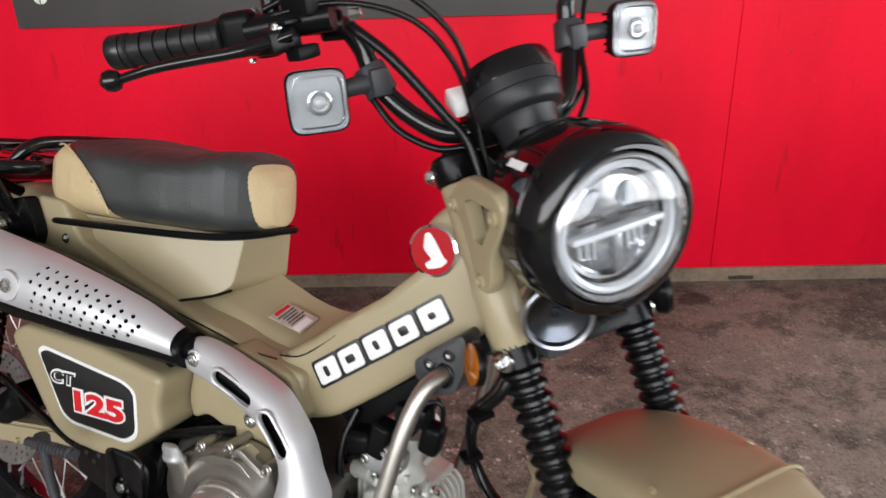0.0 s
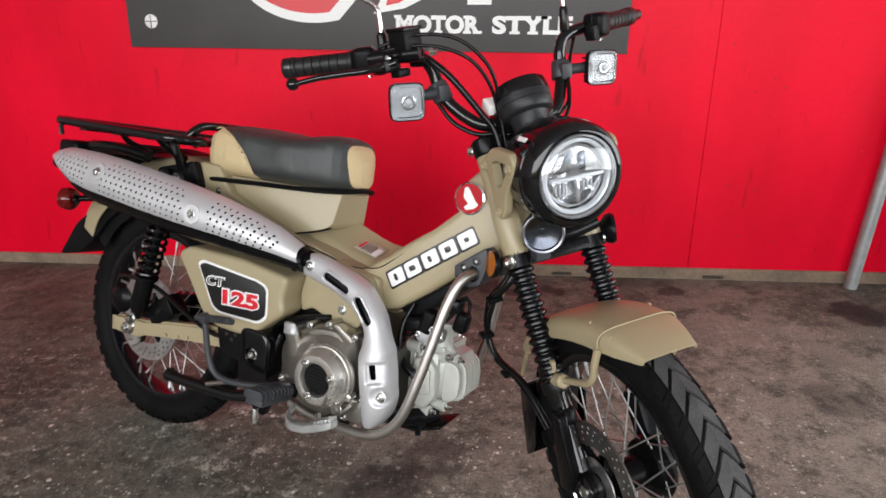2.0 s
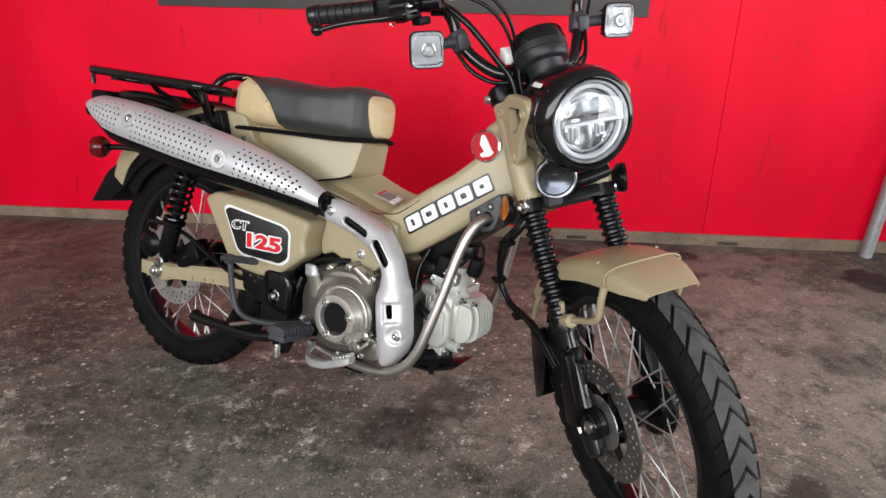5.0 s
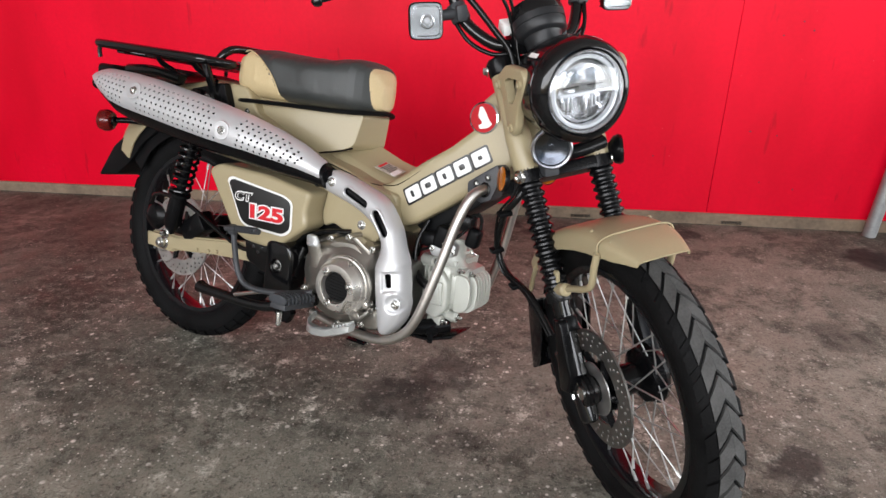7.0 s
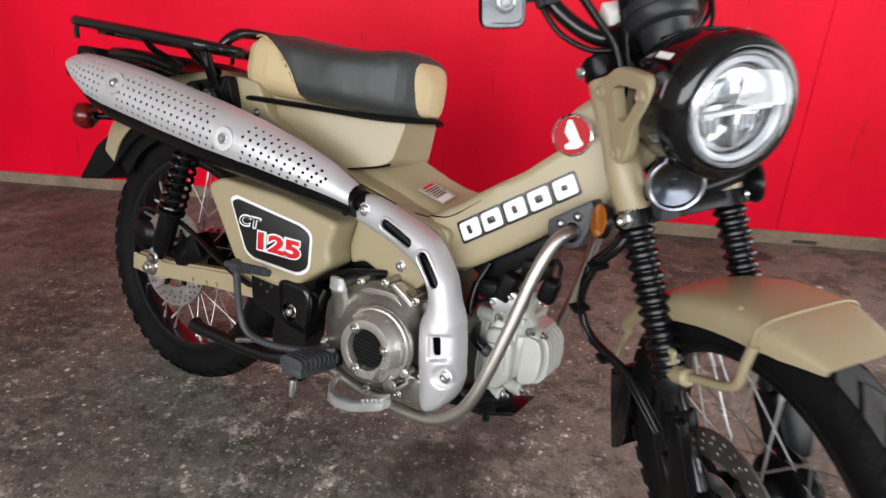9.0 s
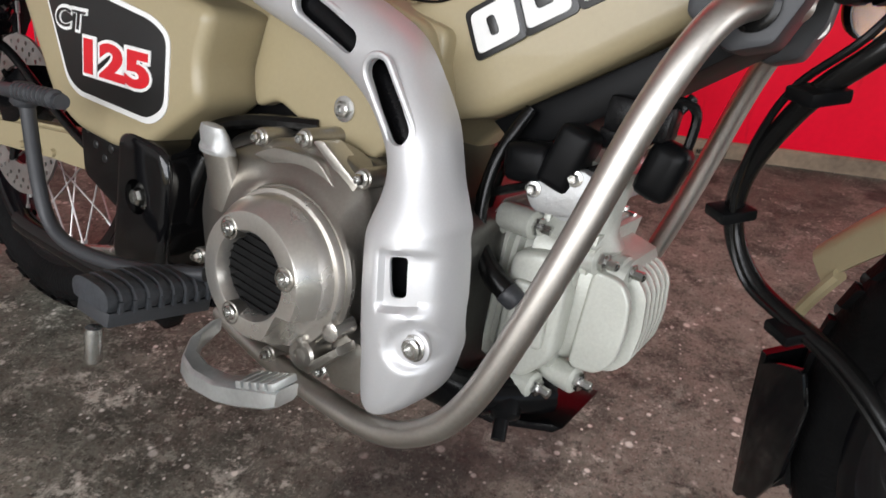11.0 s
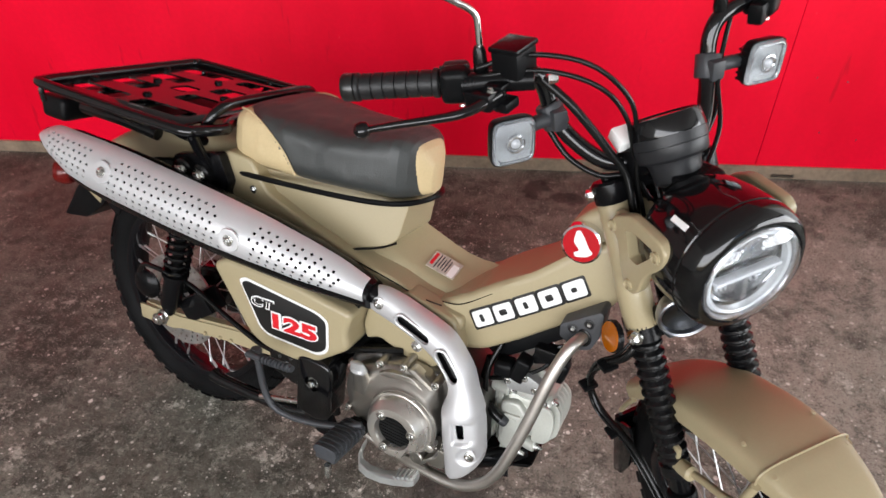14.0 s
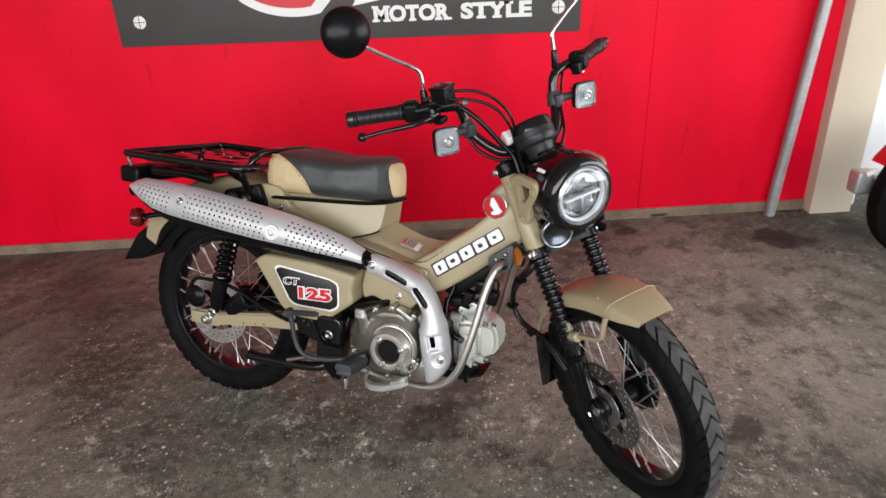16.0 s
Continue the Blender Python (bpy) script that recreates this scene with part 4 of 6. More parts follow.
# its two edges and how far it stands out: (lower edge x, z, upper edge x, z, face y, edge y)
header = np.array([(0.524, 0.53, 0.549, 0.561, -0.124, -0.116), (0.529, 0.523, 0.558, 0.5635, -0.133, -0.115), (0.546, 0.5165, 0.574, 0.5635, -0.139, -0.113),
                   (0.582, 0.507, 0.604, 0.557, -0.143, -0.112), (0.614, 0.499, 0.635, 0.5475, -0.147, -0.113), (0.647, 0.487, 0.67, 0.537, -0.151, -0.115),
                   (0.675, 0.472, 0.703, 0.522, -0.155, -0.117), (0.694, 0.456, 0.728, 0.4955, -0.159, -0.119), (0.7045, 0.4415, 0.744, 0.4735, -0.1615, -0.121),
                   (0.7085, 0.429, 0.7535, 0.4515, -0.1635, -0.123), (0.7075, 0.414, 0.76, 0.438, -0.167, -0.126), (0.7015, 0.392, 0.7725, 0.413, -0.1745, -0.128),
                   (0.7025, 0.378, 0.7745, 0.401, -0.1765, -0.129), (0.706, 0.355, 0.7795, 0.376, -0.178, -0.13), (0.7105, 0.325, 0.784, 0.346, -0.178, -0.13),
                   (0.7155, 0.298, 0.7865, 0.322, -0.177, -0.13), (0.7185, 0.273, 0.783, 0.299, -0.174, -0.13), (0.722, 0.256, 0.774, 0.281, -0.169, -0.129),
                   (0.728, 0.2475, 0.762, 0.266, -0.159, -0.127), (0.737, 0.246, 0.751, 0.254, -0.142, -0.125)])
along = np.array([[spline([(r[k], 0, 0) for r in header], 8)[i].x for k in range(6)] for i in range(8 * (len(header) - 1) + 1)])
rings = []
for lx, lz, rx, rz, yf, ye in along:
    ring = []
    low = ease(0.43 - lz, 0.0, 0.04)
    for j in range(49):
        a = radians(-90 + 180 * j / 48)
        f = 0.5 + 0.5 * math.copysign(abs(math.sin(a)) ** 0.9, math.sin(a))
        x, z = lx + (rx - lx) * f, lz + (rz - lz) * f
        y = ye + (yf - ye) * abs(math.cos(a)) ** (0.66 + 0.2 * low)
        # pressed rectangular recess beside the slot, running out at the front edge
        zz = z - 0.2 * (x - 0.755)
        y += 0.0062 * ease(zz, 0.348, 0.354) * (1 - ease(zz, 0.388, 0.394)) * ease(f, 0.40, 0.47) * (1 - 0.75 * ease(f, 0.72, 0.98))
        # dish round the lower bolt
        y += 0.006 * (1 - ease(math.hypot(x - 0.769, z - 0.327), 0.013, 0.0205))
        ring.append((x, y, z))
    rings.append(ring)
bm = loft(rings, loop=False, cap=False)
shell(bm, 0.0022)
guard = part("header_shield", bm, SILVER, bike, "silver heat shield round the exhaust header")


def capsule(a, b, r, y0, y1, bm=None, n=8):
    a, b = Vector(a), Vector(b)
    d = (b - a).normalized()
    p = Vector((-d.y, d.x))
    pts = [b + r * (math.sin(t) * p + math.cos(t) * d) for t in (math.pi * (-0.5 + k / n) for k in range(n + 1))]
    pts += [a + r * (math.sin(t) * p + math.cos(t) * d) for t in (math.pi * (0.5 + k / n) for k in range(n + 1))]
    return pts


slots = [((0.614, 0.529), (0.661, 0.511), 0.0085), ((0.6955, 0.497), (0.7215, 0.463), 0.0088)]
bm = bmesh.new()
for a, b, r in slots:
    prism([tuple(v) for v in capsule(a, b, r, 0, 0)], -0.2, -0.1, 0, bm=bm)
prism([tuple(v) for v in rounded([(0.739, 0.384), (0.7525, 0.388), (0.7575, 0.36), (0.7465, 0.357)], 0.004)], -0.2, -0.12, 0, bm=bm)
cut(guard, bm)
for (a, b, r), y in zip(slots, (-0.1475, -0.1585)):
    line = [(v.x, y + 60 * ((v - (Vector(a) + Vector(b)) / 2).dot(Vector((b[1] - a[1], a[0] - b[0])).normalized())) ** 2 * 0.25, v.y) for v in capsule(a, b, r + 0.002, 0, 0, n=10)]
    part("slot_rim", tube(line, 0.0026, 8, 1, around=True), SILVER, guard)
part("slot_backing", prism([(0.725, 0.40), (0.76, 0.395), (0.765, 0.34), (0.73, 0.34)], -0.158, -0.14, 0.002), SATIN, guard)
for at, r in (((0.567, -0.1385, 0.541), 0.007), ((0.769, -0.1665, 0.327), 0.0075)):
    part("bolt_boss", lathe([(0.0125, -0.003), (0.0125, 0.0004), (0.0115, 0.001), (0.001, 0.001)], at, (0, -1, 0), 28), SILVER, guard)
    part("bolt", lathe([(0.0098, 0), (0.0098, 0.0022), (0.008, 0.003), (0.0072, 0.0055), (0.0055, 0.0062), (0.0042, 0.0062), (0.004, 0.003)], at, (0, -1, 0), 20), ZINC, guard)
part("header_pipe", tube([(0.50, -0.125, 0.56), (0.60, -0.122, 0.53), (0.68, -0.125, 0.49), (0.728, -0.132, 0.43), (0.743, -0.138, 0.36), (0.752, -0.128, 0.295), (0.78, -0.09, 0.265), (0.83, -0.04, 0.27)], 0.017, 14), SATIN, bike)
part("shield_gasket", prism([(0.525, 0.56), (0.545, 0.55), (0.535, 0.525), (0.515, 0.535)], -0.15, -0.12, 0.003), RUBBER, bike)

# ---- engine ----
engine = part("engine", prism([(0.50, 0.40), (0.55, 0.425), (0.70, 0.425), (0.765, 0.40), (0.765, 0.255), (0.70, 0.235), (0.60, 0.225), (0.53, 0.245), (0.50, 0.30)],
                              -0.115, 0.115, 0.012, 0.02, 3), DULL, bike, "cast aluminium engine with a round clutch cover")
CC = Vector((0.637, -0.150, 0.336))
rim = spline([(x, 0, z) for x, z in ((0.503, 0.335), (0.507, 0.368), (0.526, 0.394), (0.56, 0.413), (0.60, 0.427), (0.64, 0.431), (0.676, 0.418), (0.69, 0.395), (0.694, 0.35), (0.69, 0.30),
                                     (0.668, 0.264), (0.635, 0.246), (0.59, 0.242), (0.545, 0.258), (0.516, 0.29), (0.503, 0.335))], 5)[:-1]
rings = []
for y, grow, f in ((-0.108, 1.0, 0), (-0.128, 1.0, 0), (-0.1335, 0.99, 0), (-0.137, 0.965, 0.02), (-0.145, 0.94, 0.3), (-0.152, 0.93, 0.62), (-0.156, 0.93, 0.85), (-0.158, 0.93, 1.0), (-0.161, 0.9, 1.0)):
    ring = []
    for q in rim:
        d = q - Vector((CC.x, 0, CC.z))
        p = Vector((CC.x, 0, CC.z)) + (d * grow) * (1 - f) + d.normalized() * 0.066 * f * (grow / 0.93)
        ring.append((p.x, y, p.z))
    rings.append(ring)
part("crank_cover", loft(rings), CRANK, engine, "pewter-coloured cast crankcase cover")
ring_ob = part("clutch_ring", lathe([(0.0625, 0.0), (0.0625, 0.016), (0.0615, 0.018), (0.0585, 0.0185), (0.058, 0.02), (0.058, 0.030), (0.0567, 0.032), (0.0492, 0.0455), (0.0482, 0.0465), (0.037, 0.0475), (0.0345, 0.047), (0.0315, 0.04), (0.031, 0.036), (0.010, 0.0362), (0.010, 0.0)],
                                    CC, (0, -1, 0), 72, cap=False), COVER, engine, "brushed metal clutch cover ring")
bm = prism([(CC.x + 0.032, CC.z - 0.019), (CC.x + 0.1, CC.z - 0.015), (CC.x + 0.1, CC.z - 0.1), (CC.x + 0.02, CC.z - 0.1), (CC.x + 0.02, CC.z - 0.045)], -0.22, -0.168, 0)
cut(ring_ob, bm)
part("clutch_insert", lathe([(0.0312, 0.037), (0.012, 0.038), (0.001, 0.0382)], CC, (0, -1, 0), 32), MESHBLACK, engine, "black perforated insert")
for k in range(9):
    h = -0.026 + 0.0065 * k
    w = math.sqrt(0.030 ** 2 - h * h)
    part("insert_rib", box((CC.x, CC.y - 0.0385, CC.z + h), (2 * w, 0.002, 0.0018), 0.0005, Matrix.Rotation(radians(4), 3, "Y")), MESHBLACK, engine)
for a in (128, 18, 248):
    q = (CC.x + 0.038 * math.cos(radians(a)), CC.y - 0.0445, CC.z + 0.038 * math.sin(radians(a)))
    part("bolt_pocket", lathe([(0.009, -0.01), (0.009, 0.0032), (0.008, 0.0036), (0.0077, 0.0005), (0.001, 0.0005)], q, (0, -1, 0), 22), CRANK, engine)
    part("bolt", lathe([(0.0062, 0), (0.0062, 0.0045), (0.005, 0.0055), (0.003, 0.0055), (0.0028, 0.003)], q, (0, -1, 0), 16), ZINC, engine)
part("web_brace", prism([(CC.x + 0.03, CC.z - 0.045), (CC.x + 0.036, CC.z - 0.042), (CC.x + 0.046, CC.z - 0.06), (CC.x + 0.07, CC.z - 0.036), (CC.x + 0.073, CC.z - 0.042), (CC.x + 0.047, CC.z - 0.07), (CC.x + 0.033, CC.z - 0.068)], -0.172, -0.15, 0.0025), CRANK, engine)
part("web_boss", lathe([(0.013, -0.02), (0.013, 0.002), (0.011, 0.004), (0.006, 0.004), (0.005, 0.001)], (CC.x + 0.037, -0.168, CC.z - 0.058), (0, -1, 0), 20), CRANK, engine)
part("web_boss", lathe([(0.008, -0.02), (0.008, 0.002), (0.006, 0.003)], (CC.x + 0.058, -0.165, CC.z - 0.03), (0, -1, 0), 16), COVER, engine)
for x, z in ((0.575, 0.421), (0.683, 0.418), (0.712, 0.30), (0.61, 0.238), (0.512, 0.295), (0.672, 0.252), (0.622, 0.432)):
    part("cover_boss", lathe([(0.0078, -0.04), (0.0078, 0.001), (0.0065, 0.002)], (x, -0.138, z), (0, -1, 0), 14), CRANK, engine)
    bolt(engine, (x, -0.14, z), (0, -1, 0), 0.0042, 0.007)
part("oil_filler", loft([[(0.546 - 0.004 * k + w * math.cos(a), -0.137 - 0.012 * k + w * 0.8 * math.sin(a), 0.362 + 0.034 * k - 0.25 * w * math.sin(a)) for a in (2 * math.pi * i / 20 for i in range(20))]
                         for k, w in ((-0.5, 0.028), (0, 0.023), (0.5, 0.019), (1.0, 0.017), (1.15, 0.0165))]), CRANK, engine)
part("oil_cap", loft([[(0.541 + w * math.cos(a), -0.1515 - 0.004 * k + t * math.sin(a), 0.400 + 0.012 * k) for a in (2 * math.pi * i / 24 for i in range(24))]
                      for k, w, t in ((0, 0.0165, 0.013), (0.3, 0.017, 0.013), (0.6, 0.0165, 0.009), (1.4, 0.0155, 0.0075), (1.9, 0.012, 0.006), (2.05, 0.006, 0.003))]), CAST, engine, "pale alloy oil filler cap")
part("cover_shoulder", prism([(0.575, 0.408), (0.60, 0.421), (0.645, 0.424), (0.675, 0.40), (0.66, 0.392), (0.62, 0.405)], -0.149, -0.13, 0.007, 0.01, 3), CRANK, engine)
part("cover_flute", prism([(0.632, 0.433), (0.642, 0.436), (0.682, 0.412), (0.676, 0.405)], -0.142, -0.12, 0.003, 0.004), COVER, engine)
part("side_box", prism([(0.69, 0.30), (0.72, 0.295), (0.72, 0.255), (0.69, 0.25), (0.678, 0.27)], -0.15, -0.12, 0.004, 0.006), CRANK, engine)
# cylinder and finned head, lying forward


def slab(x0, x1, w0, w1, h0, h1, zc=0.345, lean=0.02):
    """A rounded block across the bike between two stations of the cylinder's axis."""
    rings = []
    for x, w, h in ((x0, w0 * 0.94, h0 * 0.94), (x0 + 0.0015, w0, h0), (x1 - 0.0015, w1, h1), (x1, w1 * 0.94, h1 * 0.94)):
        rings.append([(x + lean * h * cz, w * cy, zc + (x - 0.76) * 0.08 + h * cz) for cy, cz in
                      ((-1, -0.6), (-0.92, -0.85), (-0.7, -1), (0.7, -1), (0.92, -0.85), (1, -0.6), (1, 0.6), (0.92, 0.85), (0.7, 1), (-0.7, 1), (-0.92, 0.85), (-1, 0.6))])
    return loft(rings)


cyl = part("cylinder", slab(0.745, 0.792, 0.054, 0.054, 0.06, 0.06), HEADCAST, engine, "cast cylinder")
for i in range(4):
    part("cylinder_fin", slab(0.75 + 0.0095 * i, 0.7535 + 0.0095 * i, 0.063, 0.063, 0.069, 0.069), HEADCAST, engine)
part("cylinder_head", slab(0.79, 0.83, 0.062, 0.06, 0.068, 0.062), HEADCAST, engine, "grey-green cast cylinder head")
part("head_cover_block", slab(0.829, 0.862, 0.052, 0.044, 0.05, 0.042), HEADCAST, engine)
for i in range(6):
    y = -0.030 + 0.0132 * i
    part("cooling_fin", prism([(0.85, 0.388), (0.868, 0.385), (0.879, 0.372), (0.883, 0.345), (0.881, 0.318), (0.87, 0.304), (0.85, 0.30)], y - 0.0021, y + 0.0021, 0.0007, 0.006), HEADCAST, engine)
part("fin_end_panel", prism([(0.84, 0.386), (0.863, 0.384), (0.873, 0.37), (0.876, 0.345), (0.874, 0.32), (0.863, 0.306), (0.84, 0.304)], -0.0525, -0.0435, 0.0025, 0.008, 3), HEADCAST, engine)
part("head_side_cover", prism([(0.782, 0.385), (0.812, 0.393), (0.832, 0.37), (0.834, 0.312), (0.812, 0.285), (0.786, 0.292)], -0.074, -0.05, 0.006, 0.01, 3), HEADCAST, engine)
part("cam_cover", prism([(0.79, 0.366), (0.822, 0.368), (0.825, 0.318), (0.793, 0.316)], -0.079, -0.072, 0.003, 0.005, 3), HEADCAST, engine)
part("cam_cover_panel", prism([(0.797, 0.36), (0.816, 0.361), (0.819, 0.325), (0.80, 0.324)], -0.0805, -0.078, 0.0015, 0.003), HEADCAST, engine)
for x0, z0 in ((0.79, 0.405), (0.812, 0.408), (0.83, 0.40)):
    part("top_web", prism([(x0, z0 - 0.02), (x0 + 0.006, z0 - 0.02), (x0 + 0.009, z0 + 0.012), (x0 + 0.003, z0 + 0.012)], -0.056, 0.05, 0.002), HEADCAST, engine)
for x, y, z in ((0.842, -0.05, 0.393), (0.848, -0.046, 0.292), (0.79, -0.06, 0.405), (0.82, 0.045, 0.41), (0.822, -0.062, 0.28), (0.858, -0.03, 0.386)):
    part("nut_boss", lathe([(0.0115, -0.03), (0.0115, 0), (0.0095, 0.0015)], (x, y, z), (1, -0.2, 0.05), 14), HEADCAST, engine)
    bm = lathe([(0.0075, 0), (0.0075, 0.006), (0.004, 0.007), (0.004, 0.015), (0.002, 0.016)], (x, y, z), (1, -0.2, 0.05), 6)
    part("head_nut", bm, ZINC, engine)
part("spark_lead", tube([(0.763, -0.055, 0.487), (0.752, -0.07, 0.45), (0.751, -0.078, 0.415), (0.757, -0.08, 0.385), (0.775, -0.085, 0.366), (0.79, -0.085, 0.357)], [0.0052, 0.0052, 0.0052, 0.0055, 0.009, 0.0095], 10), RUBBER, engine)
part("spark_boot", lathe([(0.0085, 0), (0.0095, 0.002), (0.0095, 0.012), (0.008, 0.014)], (0.788, -0.085, 0.357), (0.8, 0.25, -0.5), 16), GREY, engine)
part("intake", lathe([(0.034, 0), (0.036, 0.004), (0.028, 0.012), (0.024, 0.03), (0.026, 0.06), (0.032, 0.064)], (0.815, -0.03, 0.40), (0.1, 0, 1), 24), HEADCAST, engine)
part("throttle_body", tube([(0.812, -0.072, 0.437), (0.82, 0.04, 0.445)], 0.019, 20), CAST, engine)
part("intake_boot", box((0.778, -0.065, 0.452), (0.036, 0.034, 0.030), 0.010, Matrix.Rotation(radians(-8), 3, "Y"), seg=3), PLASTIC, engine)
part("throttle_cap", box((0.807, -0.068, 0.463), (0.026, 0.032, 0.046), 0.006, Matrix.Rotation(radians(14), 3, "Y"), seg=3), PLASTIC, engine)
part("sensor_plug", box((0.838, -0.05, 0.487), (0.036, 0.024, 0.016), 0.003, Matrix.Rotation(radians(-20), 3, "Y")), SATIN, engine)
part("injector", box((0.845, -0.055, 0.50), (0.045, 0.03, 0.025), 0.005), SATIN, engine)
part("manifold_flange", prism([(0.78, 0.437), (0.792, 0.42), (0.84, 0.425), (0.845, 0.45), (0.82, 0.46)], -0.08, -0.06, 0.003, 0.006), CAST, engine)
for x, z in ((0.79, 0.436), (0.838, 0.436), (0.818, 0.452)):
    bolt(engine, (x, -0.08, z), (0, -1, 0), 0.004, 0.006)
part("coil", box((0.866, -0.045, 0.468), (0.028, 0.028, 0.042), 0.010, Matrix.Rotation(radians(12), 3, "Y"), seg=3), PLASTIC, engine)
# added block standing in for the dark open space under the beam
part("beam_dark_fill", prism([(0.73, 0.47), (0.80, 0.517), (0.90, 0.585), (0.90, 0.56), (0.85, 0.52), (0.76, 0.45)], -0.05, 0.05, 0.004), PLASTIC, engine)
part("wire", tube([(0.75, -0.07, 0.42), (0.79, -0.075, 0.44), (0.84, -0.06, 0.47), (0.87, -0.04, 0.52)], 0.0035, 8), RUBBER, engine)
part("wire", tube([(0.842, -0.05, 0.50), (0.862, -0.045, 0.515), (0.875, -0.04, 0.51), (0.876, -0.04, 0.485)], 0.0035, 8), RUBBER, engine)
part("breather_hose", tube([(0.745, -0.05, 0.45), (0.74, -0.06, 0.38), (0.745, -0.055, 0.33)], 0.008, 10), RUBBER, engine)
part("skid_plate", prism([(0.70, 0.222), (0.79, 0.224), (0.845, 0.244), (0.852, 0.252), (0.843, 0.251), (0.79, 0.231), (0.70, 0.229)], -0.055, 0.03, 0.002), SATIN, bike, "bent black steel skid plate")
part("sensor", lathe([(0.012, 0), (0.014, 0.004), (0.014, 0.03), (0.006, 0.034), (0.006, 0.05)], (0.80, -0.06, 0.275), (0.3, -0.6, -0.7), 14), PLASTIC, engine)

# ---- engine guard bars ----
for s in (-1, 1):
    line = [(0.916, s * 0.06, 0.583), (0.897, s * 0.104, 0.577), (0.884, s * 0.125, 0.558), (0.870, s * 0.140, 0.510), (0.853, s * 0.152, 0.43), (0.833, s * 0.16, 0.353),
            (0.815, s * 0.162, 0.303), (0.79, s * 0.16, 0.268), (0.75, s * 0.155, 0.242), (0.69, s * 0.145, 0.231), (0.60, s * 0.13, 0.228), (0.52, s * 0.115, 0.235)]
    part("guard_bar", tube(line, 0.0098, 18, 6), STEEL, bike, "bent bare steel engine guard tube")
    part("guard_bracket", prism([(0.861, 0.587), (0.918, 0.628), (0.924, 0.622), (0.924, 0.585), (0.914, 0.558), (0.892, 0.550), (0.863, 0.567)], s * 0.098, s * 0.05, 0.004, 0.004), GREY, bike, "dark grey moulded guard bracket")
    part("guard_socket", lathe([(0.0150, 0), (0.0150, 0.0012), (0.0125, 0.0022), (0.0105, 0.0022)], (0.8985, s * 0.0975, 0.577), (-0.25, s, 0), 28), RUBBER, bike)
    for x, z in ((0.882, 0.587), (0.905, 0.602)):
        part("bracket_hole", lathe([(0.0078, 0), (0.0078, 0.0008), (0.0066, 0.001), (0.0062, -0.003)], (x, s * 0.098, z), (0, s, 0), 18), BLACKFILM, bike)
        bolt(bike, (x, s * 0.0965, z), (0, s, 0), 0.0034, 0.005, DISC)
    part("reflector", lathe([(0.024, 0), (0.0245, 0.006), (0.0225, 0.009), (0.02, 0.0095)], (0.947, s * 0.112, 0.606), (-0.75, s * 0.66, 0), 32), SATIN, bike)
    part("reflector_lens", lathe([(0.0225, 0.0), (0.0225, 0.0105), (0.012, 0.0125), (0.001, 0.013)], (0.947, s * 0.112, 0.606), (-0.75, s * 0.66, 0), 40), AMBER, bike, "round amber reflector")

# ---- controls and stands ----
part("kick_lever", tube([(0.565, -0.175, 0.305), (0.53, -0.19, 0.297), (0.475, -0.20, 0.287), (0.42, -0.205, 0.285), (0.39, -0.207, 0.297), (0.375, -0.209, 0.33), (0.366, -0.213, 0.40)], 0.0064, 12), GREY, bike, "dark grey kick starter lever")
part("kick_joint", lathe([(0.009, 0), (0.011, 0.003), (0.011, 0.016), (0.008, 0.02)], (0.366, -0.215, 0.398), (0, 0, 1), 16), GREY, bike)
bm = tube([(0.358, -0.228, 0.411), (0.46, -0.234, 0.423)], 0.0062, 14)
for i in range(9):
    x = 0.39 + i * 0.0075
    lathe([(0.006, 0), (0.0078, 0.001), (0.0078, 0.0035), (0.006, 0.0045)], (x, -0.23 - (x - 0.36) * 0.06, 0.4125 + (x - 0.36) * 0.118), (1, -0.06, 0.118), 14, bm=bm)
part("kick_pedal", bm, GREY, bike)
bolt(bike, (0.59, -0.166, 0.305), (0, -1, 0), 0.007, 0.01, STEEL)
